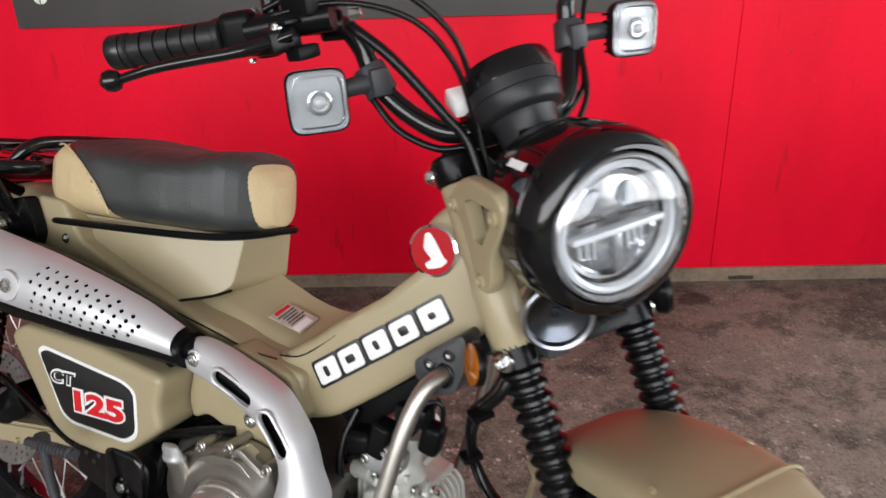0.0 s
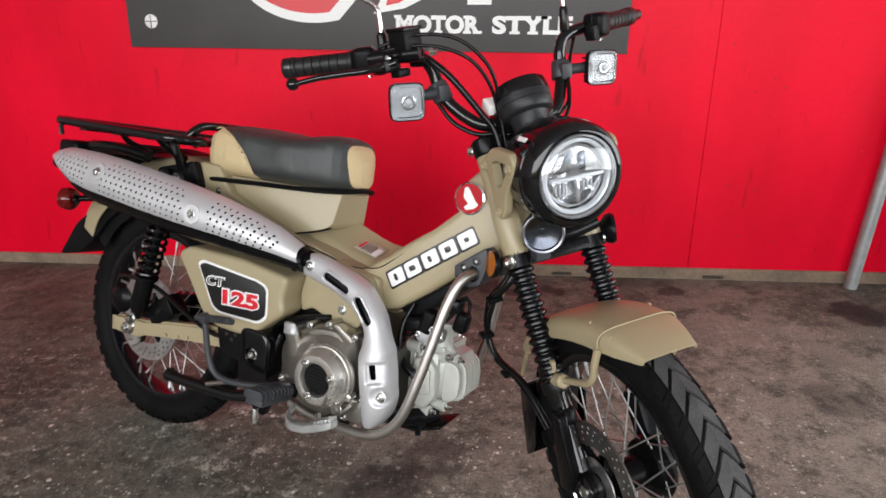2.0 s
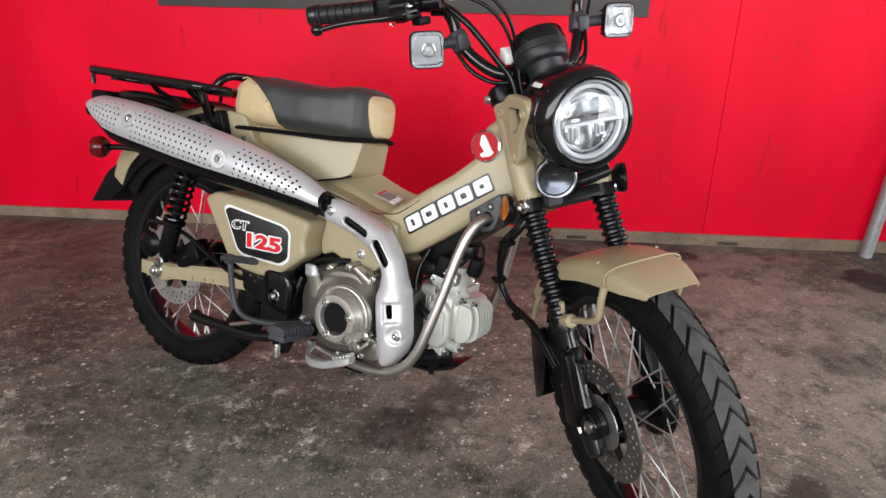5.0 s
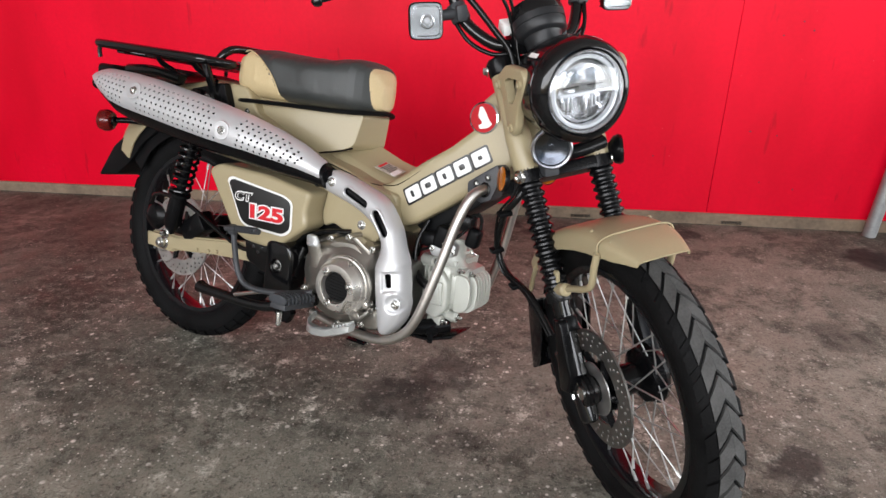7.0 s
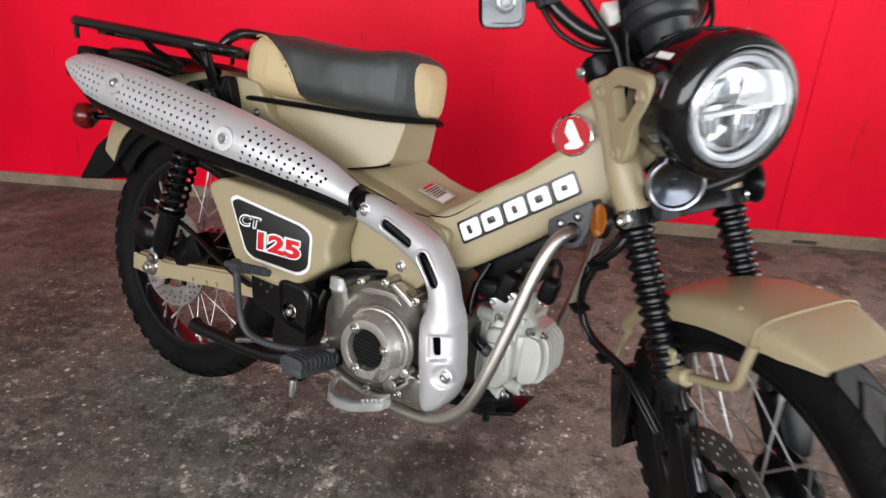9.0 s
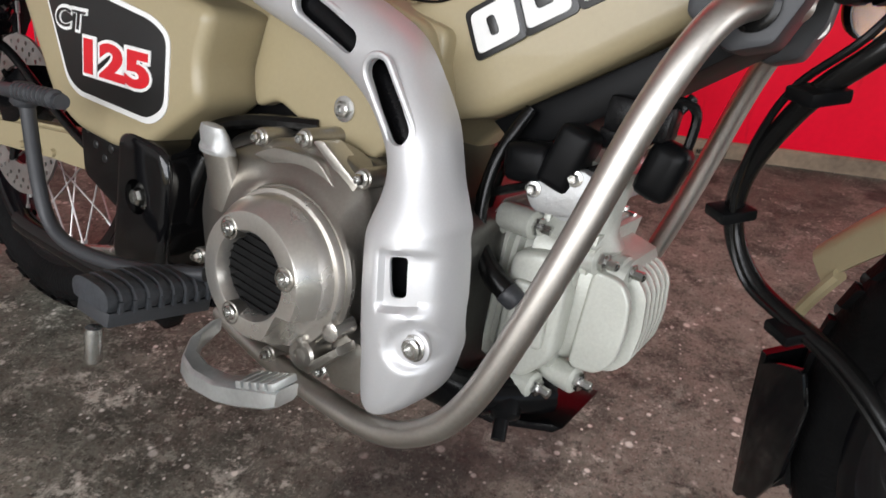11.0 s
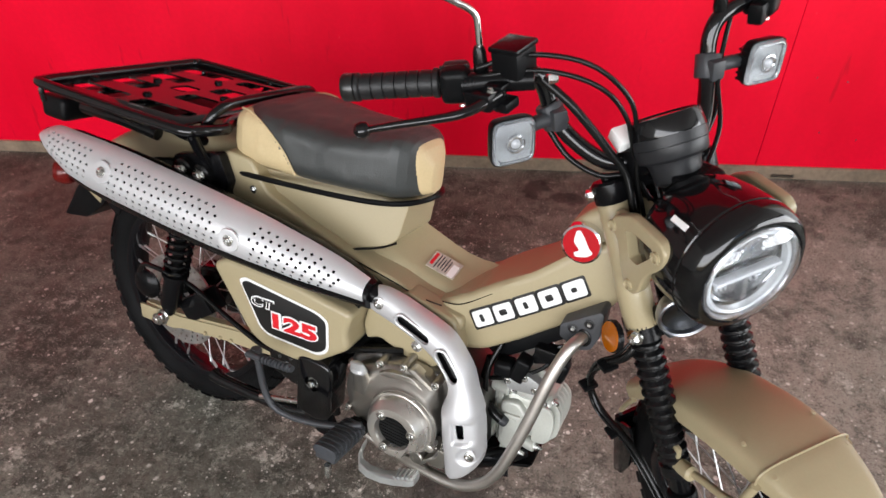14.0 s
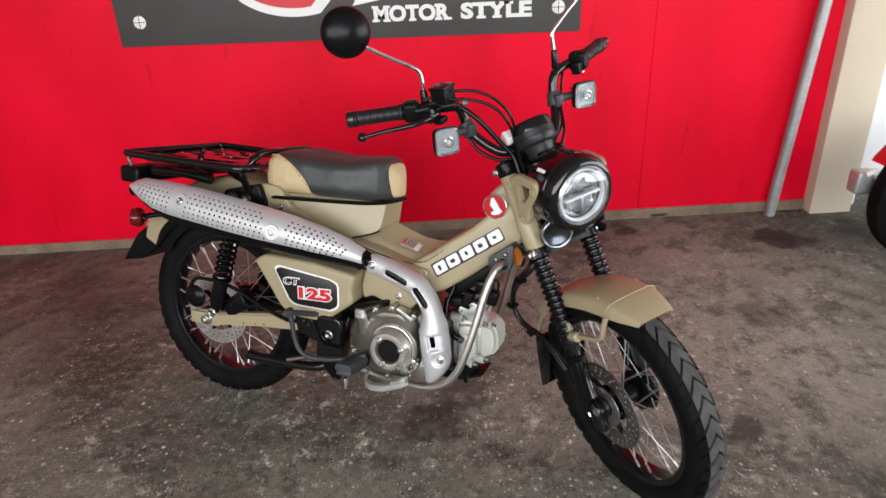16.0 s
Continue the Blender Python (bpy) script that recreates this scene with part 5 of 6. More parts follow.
# foot peg with a ribbed rubber
for s in (-1, 1):
    rings = []
    for i in range(9):
        y0 = 0.165 + 0.0109 * i
        for y, dip in ((y0, 0.0022), (y0 + 0.0012, 0.0), (y0 + 0.0085, -0.0006), (y0 + 0.0097, 0.0022)):
            e = (y - 0.165) / 0.1
            half = 0.0225 + 0.0015 * math.sin(math.pi * e) - (0.004 if i == 8 and y > y0 + 0.009 else 0) - dip * 0.5
            rise = 0.012 * e
            top = 0.300 - dip + 0.003 * math.sin(math.pi * e)
            rings.append([(0.545 + half * u, s * y, (0.283 + (top - 0.283) * v) + rise) for u, v in
                          ((-0.9, 0.0), (-1, 0.25), (-0.98, 0.6), (-0.8, 0.86), (-0.45, 0.98), (0, 1.0), (0.45, 0.98), (0.8, 0.86), (0.98, 0.6), (1, 0.25), (0.9, 0.0))])
    peg = part("foot_peg", loft(rings), PEGRUBBER, bike, "worn grey-black ribbed rubber foot peg")
    part("peg_plate", box((0.545, s * 0.213, 0.281), (0.040, 0.092, 0.012), 0.002, Matrix.Rotation(s * radians(7), 3, "X")), GREY, peg)
    for i in range(8):
        y = 0.172 + 0.0112 * i
        part("peg_rib", box((0.5675, s * y, 0.2865 + 0.012 * (y - 0.165) / 0.1), (0.004, 0.0042, 0.010), 0.0012), PEGRUBBER, peg)
    part("peg_bracket", box((0.549, s * 0.158, 0.283), (0.034, 0.016, 0.026), 0.004), SATIN, peg)
    part("peg_feeler", lathe([(0.006, 0), (0.0065, 0.004), (0.006, 0.028), (0.004, 0.03)], (0.553, s * 0.262, 0.278), (0, 0, -1), 12), ZINC, peg)
    part("peg_mount", tube([(0.547, s * 0.165, 0.283), (0.55, s * 0.12, 0.275)], 0.012, 10), SATIN, peg)
# forged pedal: a thick curved arm that widens to a toothed pad
rings = []
for x, y, z, w, h in ((0.565, -0.16, 0.252, 0.006, 0.007), (0.568, -0.182, 0.244, 0.007, 0.008), (0.58, -0.197, 0.237, 0.008, 0.009), (0.60, -0.203, 0.236, 0.009, 0.009), (0.63, -0.204, 0.24, 0.010, 0.009),
                      (0.655, -0.204, 0.25, 0.012, 0.010), (0.685, -0.203, 0.262, 0.013, 0.009), (0.694, -0.203, 0.266, 0.011, 0.007)):
    rings.append([(x, y + w * a, z + h * b) for a, b in ((-1, -0.7), (-0.7, -1), (0.7, -1), (1, -0.7), (1, 0.7), (0.7, 1), (-0.7, 1), (-1, 0.7))])
pedal = part("brake_pedal", loft(rings), PEDALCAST, bike, "bare alloy brake pedal")
for i in range(5):
    part("pedal_tooth", box((0.657 + 0.008 * i, -0.2035, 0.2615 + 0.0033 * i), (0.0058, 0.0235, 0.0058), 0.0008, Matrix.Rotation(radians(24), 3, "Y") @ Matrix.Rotation(radians(45), 3, "Y")), PEDALCAST, pedal)
# black pivot bracket, swing arm, centre stand
part("pivot_plate", prism([(0.337, 0.372), (0.35, 0.39), (0.42, 0.384), (0.415, 0.312), (0.40, 0.305), (0.345, 0.325)], -0.15, -0.10, 0.004, 0.008, 3), GLOSS, bike, "glossy black dimpled bracket")
block = part("pivot_block", prism([(0.41, 0.383), (0.43, 0.39), (0.478, 0.385), (0.486, 0.36), (0.482, 0.262), (0.455, 0.248), (0.405, 0.258), (0.408, 0.32)], -0.158, -0.10, 0.009, 0.014, 4), GLOSS, bike, "glossy black frame pivot casting")
cut(block, lathe([(0.0165, -0.01), (0.0165, 0.03)], (0.4425, -0.146, 0.3316), (0, -1, 0), 28))
bolt(bike, (0.4425, -0.147, 0.3316), (0, -1, 0), 0.0088, 0.013)
for i, (x, z) in enumerate(((0.352, 0.372), (0.365, 0.382), (0.378, 0.372), (0.365, 0.36), (0.39, 0.362), (0.38, 0.35))):
    part("dimple", lathe([(0.0042, 0), (0.003, 0.0008)], (x, -0.1502, z), (0, -1, 0), 10), BLACKFILM, bike)
for s in (-1, 1):
    arm = loft([[(x, s * (0.088 + a * t), z + b * h) for a, b in ((-1, -1), (1, -1), (1, 1), (-1, 1))] for x, z, h, t in
                ((-0.055, 0.288, 0.016, 0.006), (-0.045, 0.288, 0.022, 0.011), (0.03, 0.29, 0.024, 0.012), (0.05, 0.294, 0.019, 0.0125), (0.18, 0.312, 0.020, 0.0135), (0.30, 0.325, 0.023, 0.014), (0.40, 0.335, 0.024, 0.014))])
    bmesh.ops.bevel(arm, geom=[e for e in arm.edges if abs((e.verts[0].co - e.verts[1].co).normalized().x) > 0.5], offset=0.005, segments=3, affect="EDGES")
    part("swing_arm", arm, BEIGE, bike, "beige swing arm")
    part("chain_adjuster", box((-0.03, s * 0.102, 0.29), (0.05, 0.006, 0.036), 0.002), BEIGE, bike)
    part("axle_nut", lathe([(0.019, 0), (0.019, 0.003), (0.014, 0.004), (0.014, 0.013), (0.008, 0.014), (0.008, 0.02), (0.006, 0.021)], (0, s * 0.098, 0.288), (0, s, 0), 6 if s > 0 else 24), ZINC, bike)
    for x in (0.13, 0.17, 0.20):
        part("cable_clip", lathe([(0.005, 0), (0.004, 0.004)], (x, s * 0.102, 0.295 + 0.12 * (x - 0.13)), (0, s, 0), 10), BEIGE, bike)
    # twin shocks
    a, b = Vector((0.045, s * 0.117, 0.325)), Vector((0.125, s * 0.112, 0.60))
    d = (b - a).normalized()
    shock = part("shock", lathe([(0.012, 0), (0.014, 0.01), (0.021, 0.03), (0.021, 0.10), (0.027, 0.105), (0.027, 0.112), (0.012, 0.115), (0.011, 0.28)], a, d, 24), SATIN, bike, "black coil-over rear shock")
    coil = []
    side = d.cross(Vector((0, 1, 0))).normalized()
    oth = d.cross(side)
    for k in range(8 * 10 + 1):
        th = 2 * math.pi * k / 10
        coil.append(a + d * (0.115 + 0.15 * k / 80) + 0.0235 * (math.cos(th) * side + math.sin(th) * oth))
    part("spring", tube(coil, 0.0042, 8, 1), GLOSS, shock)
    bolt(shock, a + Vector((0, s * 0.012, 0)), (0, s, 0), 0.009, 0.014)
part("centre_stand", tube([(0.16, -0.115, 0.208), (0.20, -0.12, 0.207), (0.36, -0.12, 0.21), (0.42, -0.11, 0.225)], [0.0165, 0.013, 0.013, 0.015], 14), GLOSS, bike, "black folded centre stand")
part("stand_spring", tube([(0.30, -0.135, 0.225), (0.41, -0.14, 0.262)], 0.0055, 10), ZINC, bike)
part("stand_plate", prism([(0.40, 0.26), (0.46, 0.25), (0.475, 0.22), (0.462, 0.195), (0.44, 0.198), (0.42, 0.22)], -0.135, -0.115, 0.003), SATIN, bike)
part("side_stand", tube([(0.52, 0.115, 0.215), (0.47, 0.17, 0.12), (0.43, 0.215, 0.048)], 0.010, 12), SATIN, bike)
part("side_stand_foot", box((0.425, 0.22, 0.049), (0.06, 0.04, 0.006), 0.002, Matrix.Rotation(radians(11), 3, "X")), SATIN, bike)
# rear caliper, hose, inner guard
part("rear_caliper", box((0.10, -0.075, 0.345), (0.085, 0.05, 0.055), 0.01, Matrix.Rotation(radians(-35), 3, "Y")), SATIN, bike, "black rear brake caliper")
part("caliper_cover", lathe([(0.034, 0), (0.036, 0.006), (0.028, 0.014), (0.012, 0.018)], (-0.055, -0.075, 0.345), (0, -1, 0), 20), SATIN, bike)
part("brake_hose", tube([(-0.06, -0.09, 0.38), (-0.03, -0.1, 0.41), (0.03, -0.105, 0.415), (0.10, -0.10, 0.40), (0.2, -0.105, 0.36), (0.30, -0.115, 0.335), (0.36, -0.13, 0.36)], 0.0055, 10), RUBBER, bike)
part("rear_inner_guard", prism([(0.21, 0.60), (0.30, 0.56), (0.32, 0.45), (0.31, 0.33), (0.29, 0.33), (0.285, 0.45), (0.26, 0.54), (0.20, 0.575)], -0.075, 0.075, 0.004), PLASTIC, bike)
part("gear_case", prism([(0.36, 0.345), (0.40, 0.355), (0.42, 0.33), (0.39, 0.31), (0.34, 0.315)], -0.10, 0.09, 0.006), SATIN, bike)
part("chain_case", prism([(-0.05, 0.335), (0.05, 0.355), (0.40, 0.375), (0.46, 0.35), (0.46, 0.30), (0.38, 0.27), (0.05, 0.235), (-0.05, 0.25)], 0.055, 0.078, 0.006, 0.02), GLOSS, bike)
part("battery_tray", prism([(0.30, 0.50), (0.50, 0.50), (0.52, 0.42), (0.45, 0.38), (0.34, 0.39)], -0.08, 0.08, 0.006), PLASTIC, bike)
part("engine_hanger", prism([(0.42, 0.40), (0.53, 0.45), (0.60, 0.43), (0.52, 0.40), (0.48, 0.36), (0.44, 0.30), (0.42, 0.30)], -0.085, 0.085, 0.006), SATIN, bike)
part("wire_loom", tube([(0.44, -0.10, 0.37), (0.49, -0.12, 0.405), (0.54, -0.12, 0.425), (0.60, -0.10, 0.435)], 0.006, 8), RUBBER, bike)
for p, q in (((0.475, -0.12, 0.25), (0.49, -0.12, 0.38)),):
    part("hose", tube([p, ((p[0] + q[0]) / 2 - 0.008, p[1] - 0.01, (p[2] + q[2]) / 2), q], 0.008, 10), RUBBER, bike)

# ---- tail: fender, rack, lights ----


def guard_sweep(line, half, drop, thick=0.003, sub=5, drop_end=None):
    """A mudguard: a shallow channel swept along a line in the bike's middle plane."""
    pts = spline([(x, 0, z) for x, z in line], sub)
    rings = []
    for i, q in enumerate(pts):
        t = (pts[min(i + 1, len(pts) - 1)] - pts[max(i - 1, 0)]).normalized()
        nrm = Vector((t.z, 0, -t.x))
        if nrm.z < 0 and abs(nrm.z) > abs(nrm.x):
            nrm = -nrm
        if abs(nrm.z) <= abs(nrm.x):
            nrm = nrm if nrm.x * (q.x - sum(p.x for p in pts) / len(pts)) > 0 else -nrm
        f = i / (len(pts) - 1)
        d = float(np.interp(f, np.linspace(0, 1, len(drop)), drop)) if isinstance(drop, list) else drop if drop_end is None else drop + (drop_end - drop) * f
        w = half if isinstance(half, (int, float)) else float(np.interp(f, np.linspace(0, 1, len(half)), half))
        ring = []
        for k in range(13):
            a = math.pi * k / 12
            y = w * math.copysign(abs(math.cos(a)) ** 0.45, math.cos(a))
            h = -d * (1 - abs(math.sin(a)) ** 0.45) 
            ring.append(q + Vector((0, y, 0)) + nrm * h)
        rings.append(ring)
    bm = loft(rings, loop=False, cap=False)
    shell(bm, thick)
    return bm


part("rear_fender", guard_sweep([(0.22, 0.70), (0.11, 0.715), (0.026, 0.704), (-0.06, 0.684), (-0.15, 0.645), (-0.22, 0.60), (-0.27, 0.55), (-0.30, 0.495)], [0.085, 0.085, 0.08, 0.075, 0.07], 0.06, drop_end=0.075), BEIGE, bike, "beige rear mudguard", NEW)
# the arch above the flap is the mudguard's dark inside, built into the outline
flap = [(-0.375, 0.392), (-0.345, 0.435), (-0.31, 0.486), (-0.25, 0.53), (-0.18, 0.565), (-0.10, 0.60), (0.0, 0.625), (0.10, 0.63), (0.10, 0.597), (0.0, 0.594), (-0.10, 0.567), (-0.175, 0.515), (-0.235, 0.45), (-0.29, 0.408)]
part("rear_flap", prism(flap, -0.068, 0.068, 0.006, 0.012, 3), PLASTIC, bike, "black plastic mudguard extension with the dark under the mudguard built in", NEW)
part("fender_liner", guard_sweep([(0.20, 0.62), (0.12, 0.64), (0.0, 0.635), (-0.10, 0.60), (-0.19, 0.54), (-0.24, 0.47)], 0.06, 0.06), PLASTIC, bike, "", NEW)
tail = part("tail_light", box((-0.255, 0, 0.688), (0.075, 0.28, 0.05), 0.014, seg=3), PLASTIC, bike, "black tail light housing with red lens", NEW)
part("tail_lens", box((-0.295, 0, 0.688), (0.022, 0.14, 0.04), 0.008, seg=3), REDLENS, tail)
part("tail_bracket", prism([(-0.25, 0.715), (-0.05, 0.725), (0.05, 0.715), (-0.05, 0.70), (-0.24, 0.685)], -0.09, 0.09, 0.005), PLASTIC, bike, "", NEW)
for s in (-1, 1):
    part("signal_stalk", tube([(-0.12, s * 0.06, 0.57), (-0.17, s * 0.11, 0.572), (-0.195, s * 0.14, 0.568)], 0.008, 10), SATIN, bike, "", NEW)
    sig = part("rear_signal", lathe([(0.008, 0), (0.022, 0.003), (0.027, 0.010), (0.029, 0.02), (0.028, 0.024)], (-0.19, s * 0.148, 0.566), (-1, s * 0.5, 0), 28), REDLENS, bike, "round translucent rear turn signal", NEW)
    part("signal_lens", lathe([(0.028, 0.022), (0.026, 0.034), (0.012, 0.04), (0.001, 0.041)], (-0.19, s * 0.148, 0.566), (-1, s * 0.5, 0), 24), REDLENS, sig)
    part("signal_socket", lathe([(0.012, -0.004), (0.013, 0.012), (0.006, 0.02)], (-0.19, s * 0.148, 0.566), (-1, s * 0.5, 0), 16), SATIN, sig)

RZ = 0.756
RW = 0.2
rack = part("rack", tube([(0.225, -0.13, RZ - 0.006), (0.205, -RW + 0.018, RZ - 0.005), (0.16, -RW, RZ - 0.003), (-0.16, -RW, RZ + 0.004), (-0.188, -RW + 0.015, RZ + 0.005), (-0.197, -0.15, RZ + 0.005),
                          (-0.197, 0.15, RZ + 0.005), (-0.188, RW - 0.015, RZ + 0.005), (-0.16, RW, RZ + 0.004), (0.16, RW, RZ - 0.003), (0.205, RW - 0.018, RZ - 0.005), (0.225, 0.13, RZ - 0.006),
                          (0.20, 0.09, RZ - 0.005), (0.185, 0.0, RZ - 0.005), (0.20, -0.09, RZ - 0.005)], 0.0105, 12, 5, around=True), GLOSS, bike, "glossy black steel luggage rack", NEW)
# pressed deck: a sheet with long slots, folded down at its rims
deck = part("rack_deck", box((-0.005, 0, RZ - 0.001), (0.372, 0.372, 0.004), 0.0015), GLOSS, rack, "slotted sheet-steel rack deck")
bm = bmesh.new()
for x0, x1, y, w in ((-0.165, -0.03, -0.135, 0.042), (0.0, 0.145, -0.135, 0.042), (-0.165, -0.06, -0.045, 0.05), (0.02, 0.145, -0.045, 0.05), (-0.165, -0.06, 0.045, 0.05), (0.02, 0.145, 0.045, 0.05),
                     (-0.165, -0.03, 0.135, 0.042), (0.0, 0.145, 0.135, 0.042), (-0.045, 0.005, 0.0, 0.05)):
    o = [(x0, y - w / 2), (x1, y - w / 2), (x1, y + w / 2), (x0, y + w / 2)]
    slot = prism([tuple(v) for v in rounded(o, 0.014)], -0.02, 0.02, 0)
    slot.transform(Matrix.Translation((0, 0, RZ)) @ Matrix.Rotation(radians(90), 4, "X") @ Matrix.Diagonal((1, 1, 1, 1)))
    joined(bm, slot)
cut(deck, bm)
for x, y in ((-0.175, -0.09), (-0.175, 0.09), (0.16, -0.09), (0.16, 0.09), (-0.02, -0.092), (-0.02, 0.092), (-0.10, 0.0), (0.09, 0.0)):
    part("deck_bolt", lathe([(0.009, 0), (0.009, 0.003), (0.006, 0.006), (0.002, 0.006)], (x, y, RZ + 0.001), (0, 0, 1), 12), SATIN, rack)
for x in (-0.12, 0.0, 0.12):
    part("rack_cross", box((x, 0, RZ - 0.010), (0.03, 0.37, 0.008), 0.002), GLOSS, rack)
for s in (-1, 1):
    part("rack_hook", tube([(-0.18, s * RW, RZ), (-0.181, s * (RW + 0.002), RZ - 0.012), (-0.179, s * RW, RZ - 0.03)], 0.0055, 8), GLOSS, rack)
    part("rack_leg", tube([(0.20, s * 0.19, RZ), (0.195, s * 0.165, RZ - 0.045), (0.20, s * 0.135, 0.66), (0.225, s * 0.115, 0.625)], 0.010, 10), GLOSS, rack)
    part("rack_leg", tube([(0.035, s * 0.195, RZ), (0.03, s * 0.17, RZ - 0.025), (0.025, s * 0.10, RZ - 0.05)], 0.007, 10), GLOSS, rack)
    part("rack_leg", tube([(0.155, s * 0.195, RZ), (0.155, s * 0.165, RZ - 0.025), (0.15, s * 0.11, RZ - 0.05)], 0.009, 10), GLOSS, rack)
for s in (-1,):
    part("shock_mount", prism([(0.10, 0.69), (0.21, 0.715), (0.23, 0.66), (0.20, 0.60), (0.10, 0.60), (0.09, 0.65)], s * 0.112, s * 0.09, 0.004, 0.01), SATIN, bike)
    for x, z in ((0.135, 0.672), (0.178, 0.67)):
        part("mount_collar", lathe([(0.02, 0), (0.02, 0.014), (0.014, 0.018)], (x, s * 0.112, z), (0, s, 0), 20), RUBBER, bike)
        bolt(bike, (x, s * 0.128, z), (0, s, 0), 0.0095, 0.012)
part("grab_loop", tube([(0.19, -0.145, RZ - 0.008), (0.198, -0.142, RZ + 0.006), (0.206, -0.13, RZ + 0.022), (0.21, -0.10, RZ + 0.032), (0.212, 0, RZ + 0.034), (0.21, 0.10, RZ + 0.032),
                        (0.206, 0.13, RZ + 0.022), (0.198, 0.142, RZ + 0.006), (0.19, 0.145, RZ - 0.008)], 0.0095, 12), GLOSS, rack)
part("tail_tube", tube([(-0.16, -0.13, 0.708), (-0.04, -0.14, 0.712), (0.05, -0.13, 0.70)], 0.013, 10), RUBBER, bike, "", NEW)

# ---- front end, turned with the bars ----


def front_part(name, bm, mat, label="", parent=None):
    return part(name, bm, mat, parent or bike, label, None if parent else STEER)


def on_fork(z, y=0.0, ahead=0.0):
    """A point on the fork legs' line at that height."""
    x = 1.237 - (z - 0.288) * math.tan(RAKE)
    return Vector((x, y, z)) + AHEAD * ahead


for s in (-1, 1):
    y = 0.070 if s > 0 else -0.078
    a, b = on_fork(0.665, y), on_fork(0.455, y)
    n_fold, prof = 15, []
    length = (a - b).length
    for k in range(n_fold):
        u0 = length * k / n_fold
        prof += [(0.0175, u0 + 0.0012), (0.0235, u0 + length / n_fold * 0.38), (0.0235, u0 + length / n_fold * 0.62), (0.0175, u0 + length / n_fold * 0.98)]
    front_part("fork_boot", lathe([(0.0225, -0.022), (0.0235, -0.02), (0.0235, -0.002), (0.0175, 0)] + prof + [(0.02, length), (0.02, length + 0.012)], b, AXIS, 32), BOOT, "ribbed black rubber fork boot")
    lo = front_part("fork_leg", lathe([(0.012, -0.03), (0.017, -0.025), (0.0185, 0.0), (0.0185, 0.06), (0.0165, 0.07), (0.0165, 0.19), (0.0195, 0.2), (0.0195, 0.24)], on_fork(0.26, y), AXIS, 28), GLOSS, "gloss black fork lower leg")
    # axle lug ahead of the leg
    front_part("axle_lug", prism([(1.217, 0.270), (1.238, 0.262), (1.276, 0.274), (1.28, 0.308), (1.257, 0.322), (1.222, 0.32)], y - 0.012, y + 0.014, 0.005, 0.01, 3), GLOSS, "", lo)
    front_part("pinch_bolt", lathe([(0.004, 0), (0.0085, 0.001), (0.0085, 0.008), (0.006, 0.009)], Vector((1.236, y - 0.012, 0.276)), (-0.3, -0.9, -0.2), 6), ZINC, "", lo)
    front_part("axle_end", lathe([(0.011, 0), (0.013, 0.002), (0.013, 0.012), (0.009, 0.014)], (1.258, y + s * 0.004, 0.297), (0, s, 0), 24), ZINC, "", lo)
    # beige upper cover with its triangular stay
    cov = front_part("fork_cover", lathe([(0.0235, 0), (0.0245, 0.002), (0.0245, 0.07), (0.022, 0.09), (0.021, 0.185), (0.02, 0.187)], on_fork(0.655, y), AXIS, 28), BEIGE, "beige upper fork cover")
    # forged stay that carries the lamp: a lug ahead, an arm down to the column, a window between
    ys = s * 0.102 if s < 0 else 0.094
    stay = [(0.994, 0.812), (1.004, 0.832), (1.039, 0.853), (1.077, 0.853), (1.106, 0.851), (1.117, 0.839), (1.114, 0.822), (1.104, 0.807), (1.086, 0.788), (1.075, 0.768), (1.069, 0.745), (1.056, 0.729), (1.04, 0.727), (1.026, 0.75), (1.014, 0.80)]
    st = front_part("lamp_stay", prism(stay, ys, ys - s * 0.016, 0.004, 0.01, 3), BEIGE, "", cov)
    cut(st, prism([tuple(v) for v in rounded([(1.033, 0.826), (1.05, 0.833), (1.09, 0.833), (1.09, 0.82), (1.062, 0.787), (1.043, 0.787)], 0.004)], ys - 0.04, ys + 0.04, 0))
    front_part("stay_web", prism([(0.985, 0.81), (0.992, 0.83), (1.015, 0.83), (1.028, 0.78), (1.04, 0.735), (1.02, 0.735)], ys - s * 0.012, y, 0.004, 0.008), BEIGE, "", cov)
    for x, z in ((1.099, 0.826), (1.046, 0.742), (1.004, 0.816)):
        front_part("stay_bolt", lathe([(0.0085, 0), (0.0085, 0.003), (0.006, 0.004), (0.005, 0.001), (0.001, 0.001)], (x, ys, z), (0, s, 0), 14), BEIGE, "", cov)
    # clamps
    front_part("top_clamp", lathe([(0.022, 0), (0.0235, 0.003), (0.0235, 0.028), (0.02, 0.032), (0.008, 0.033), (0.008, 0.037)], on_fork(0.822, y), AXIS, 24), SATIN, "black fork clamp")
    bolt(bike, on_fork(0.837, y + s * 0.022, -0.012), (-0.25, s, 0), 0.0075, 0.008, m=STEER)
    front_part("bottom_clamp", lathe([(0.0245, 0), (0.0245, 0.025)], on_fork(0.637, y), AXIS, 24), SATIN)
    bolt(bike, on_fork(0.648, y + s * 0.020, 0.012), (0.5, s, 0.1), 0.0085, 0.012, m=STEER)
front_part("top_bridge", box(on_fork(0.838, 0, -0.01), (0.05, 0.17, 0.022), 0.006, Matrix.Rotation(-RAKE, 3, "Y")), SATIN)
front_part("bottom_bridge", box(on_fork(0.648, 0, -0.015), (0.07, 0.17, 0.024), 0.006, Matrix.Rotation(-RAKE, 3, "Y")), SATIN)
front_part("steering_stem", tube([on_fork(0.645, 0, -0.035), on_fork(0.85, 0, -0.035)], 0.022, 18), SATIN)
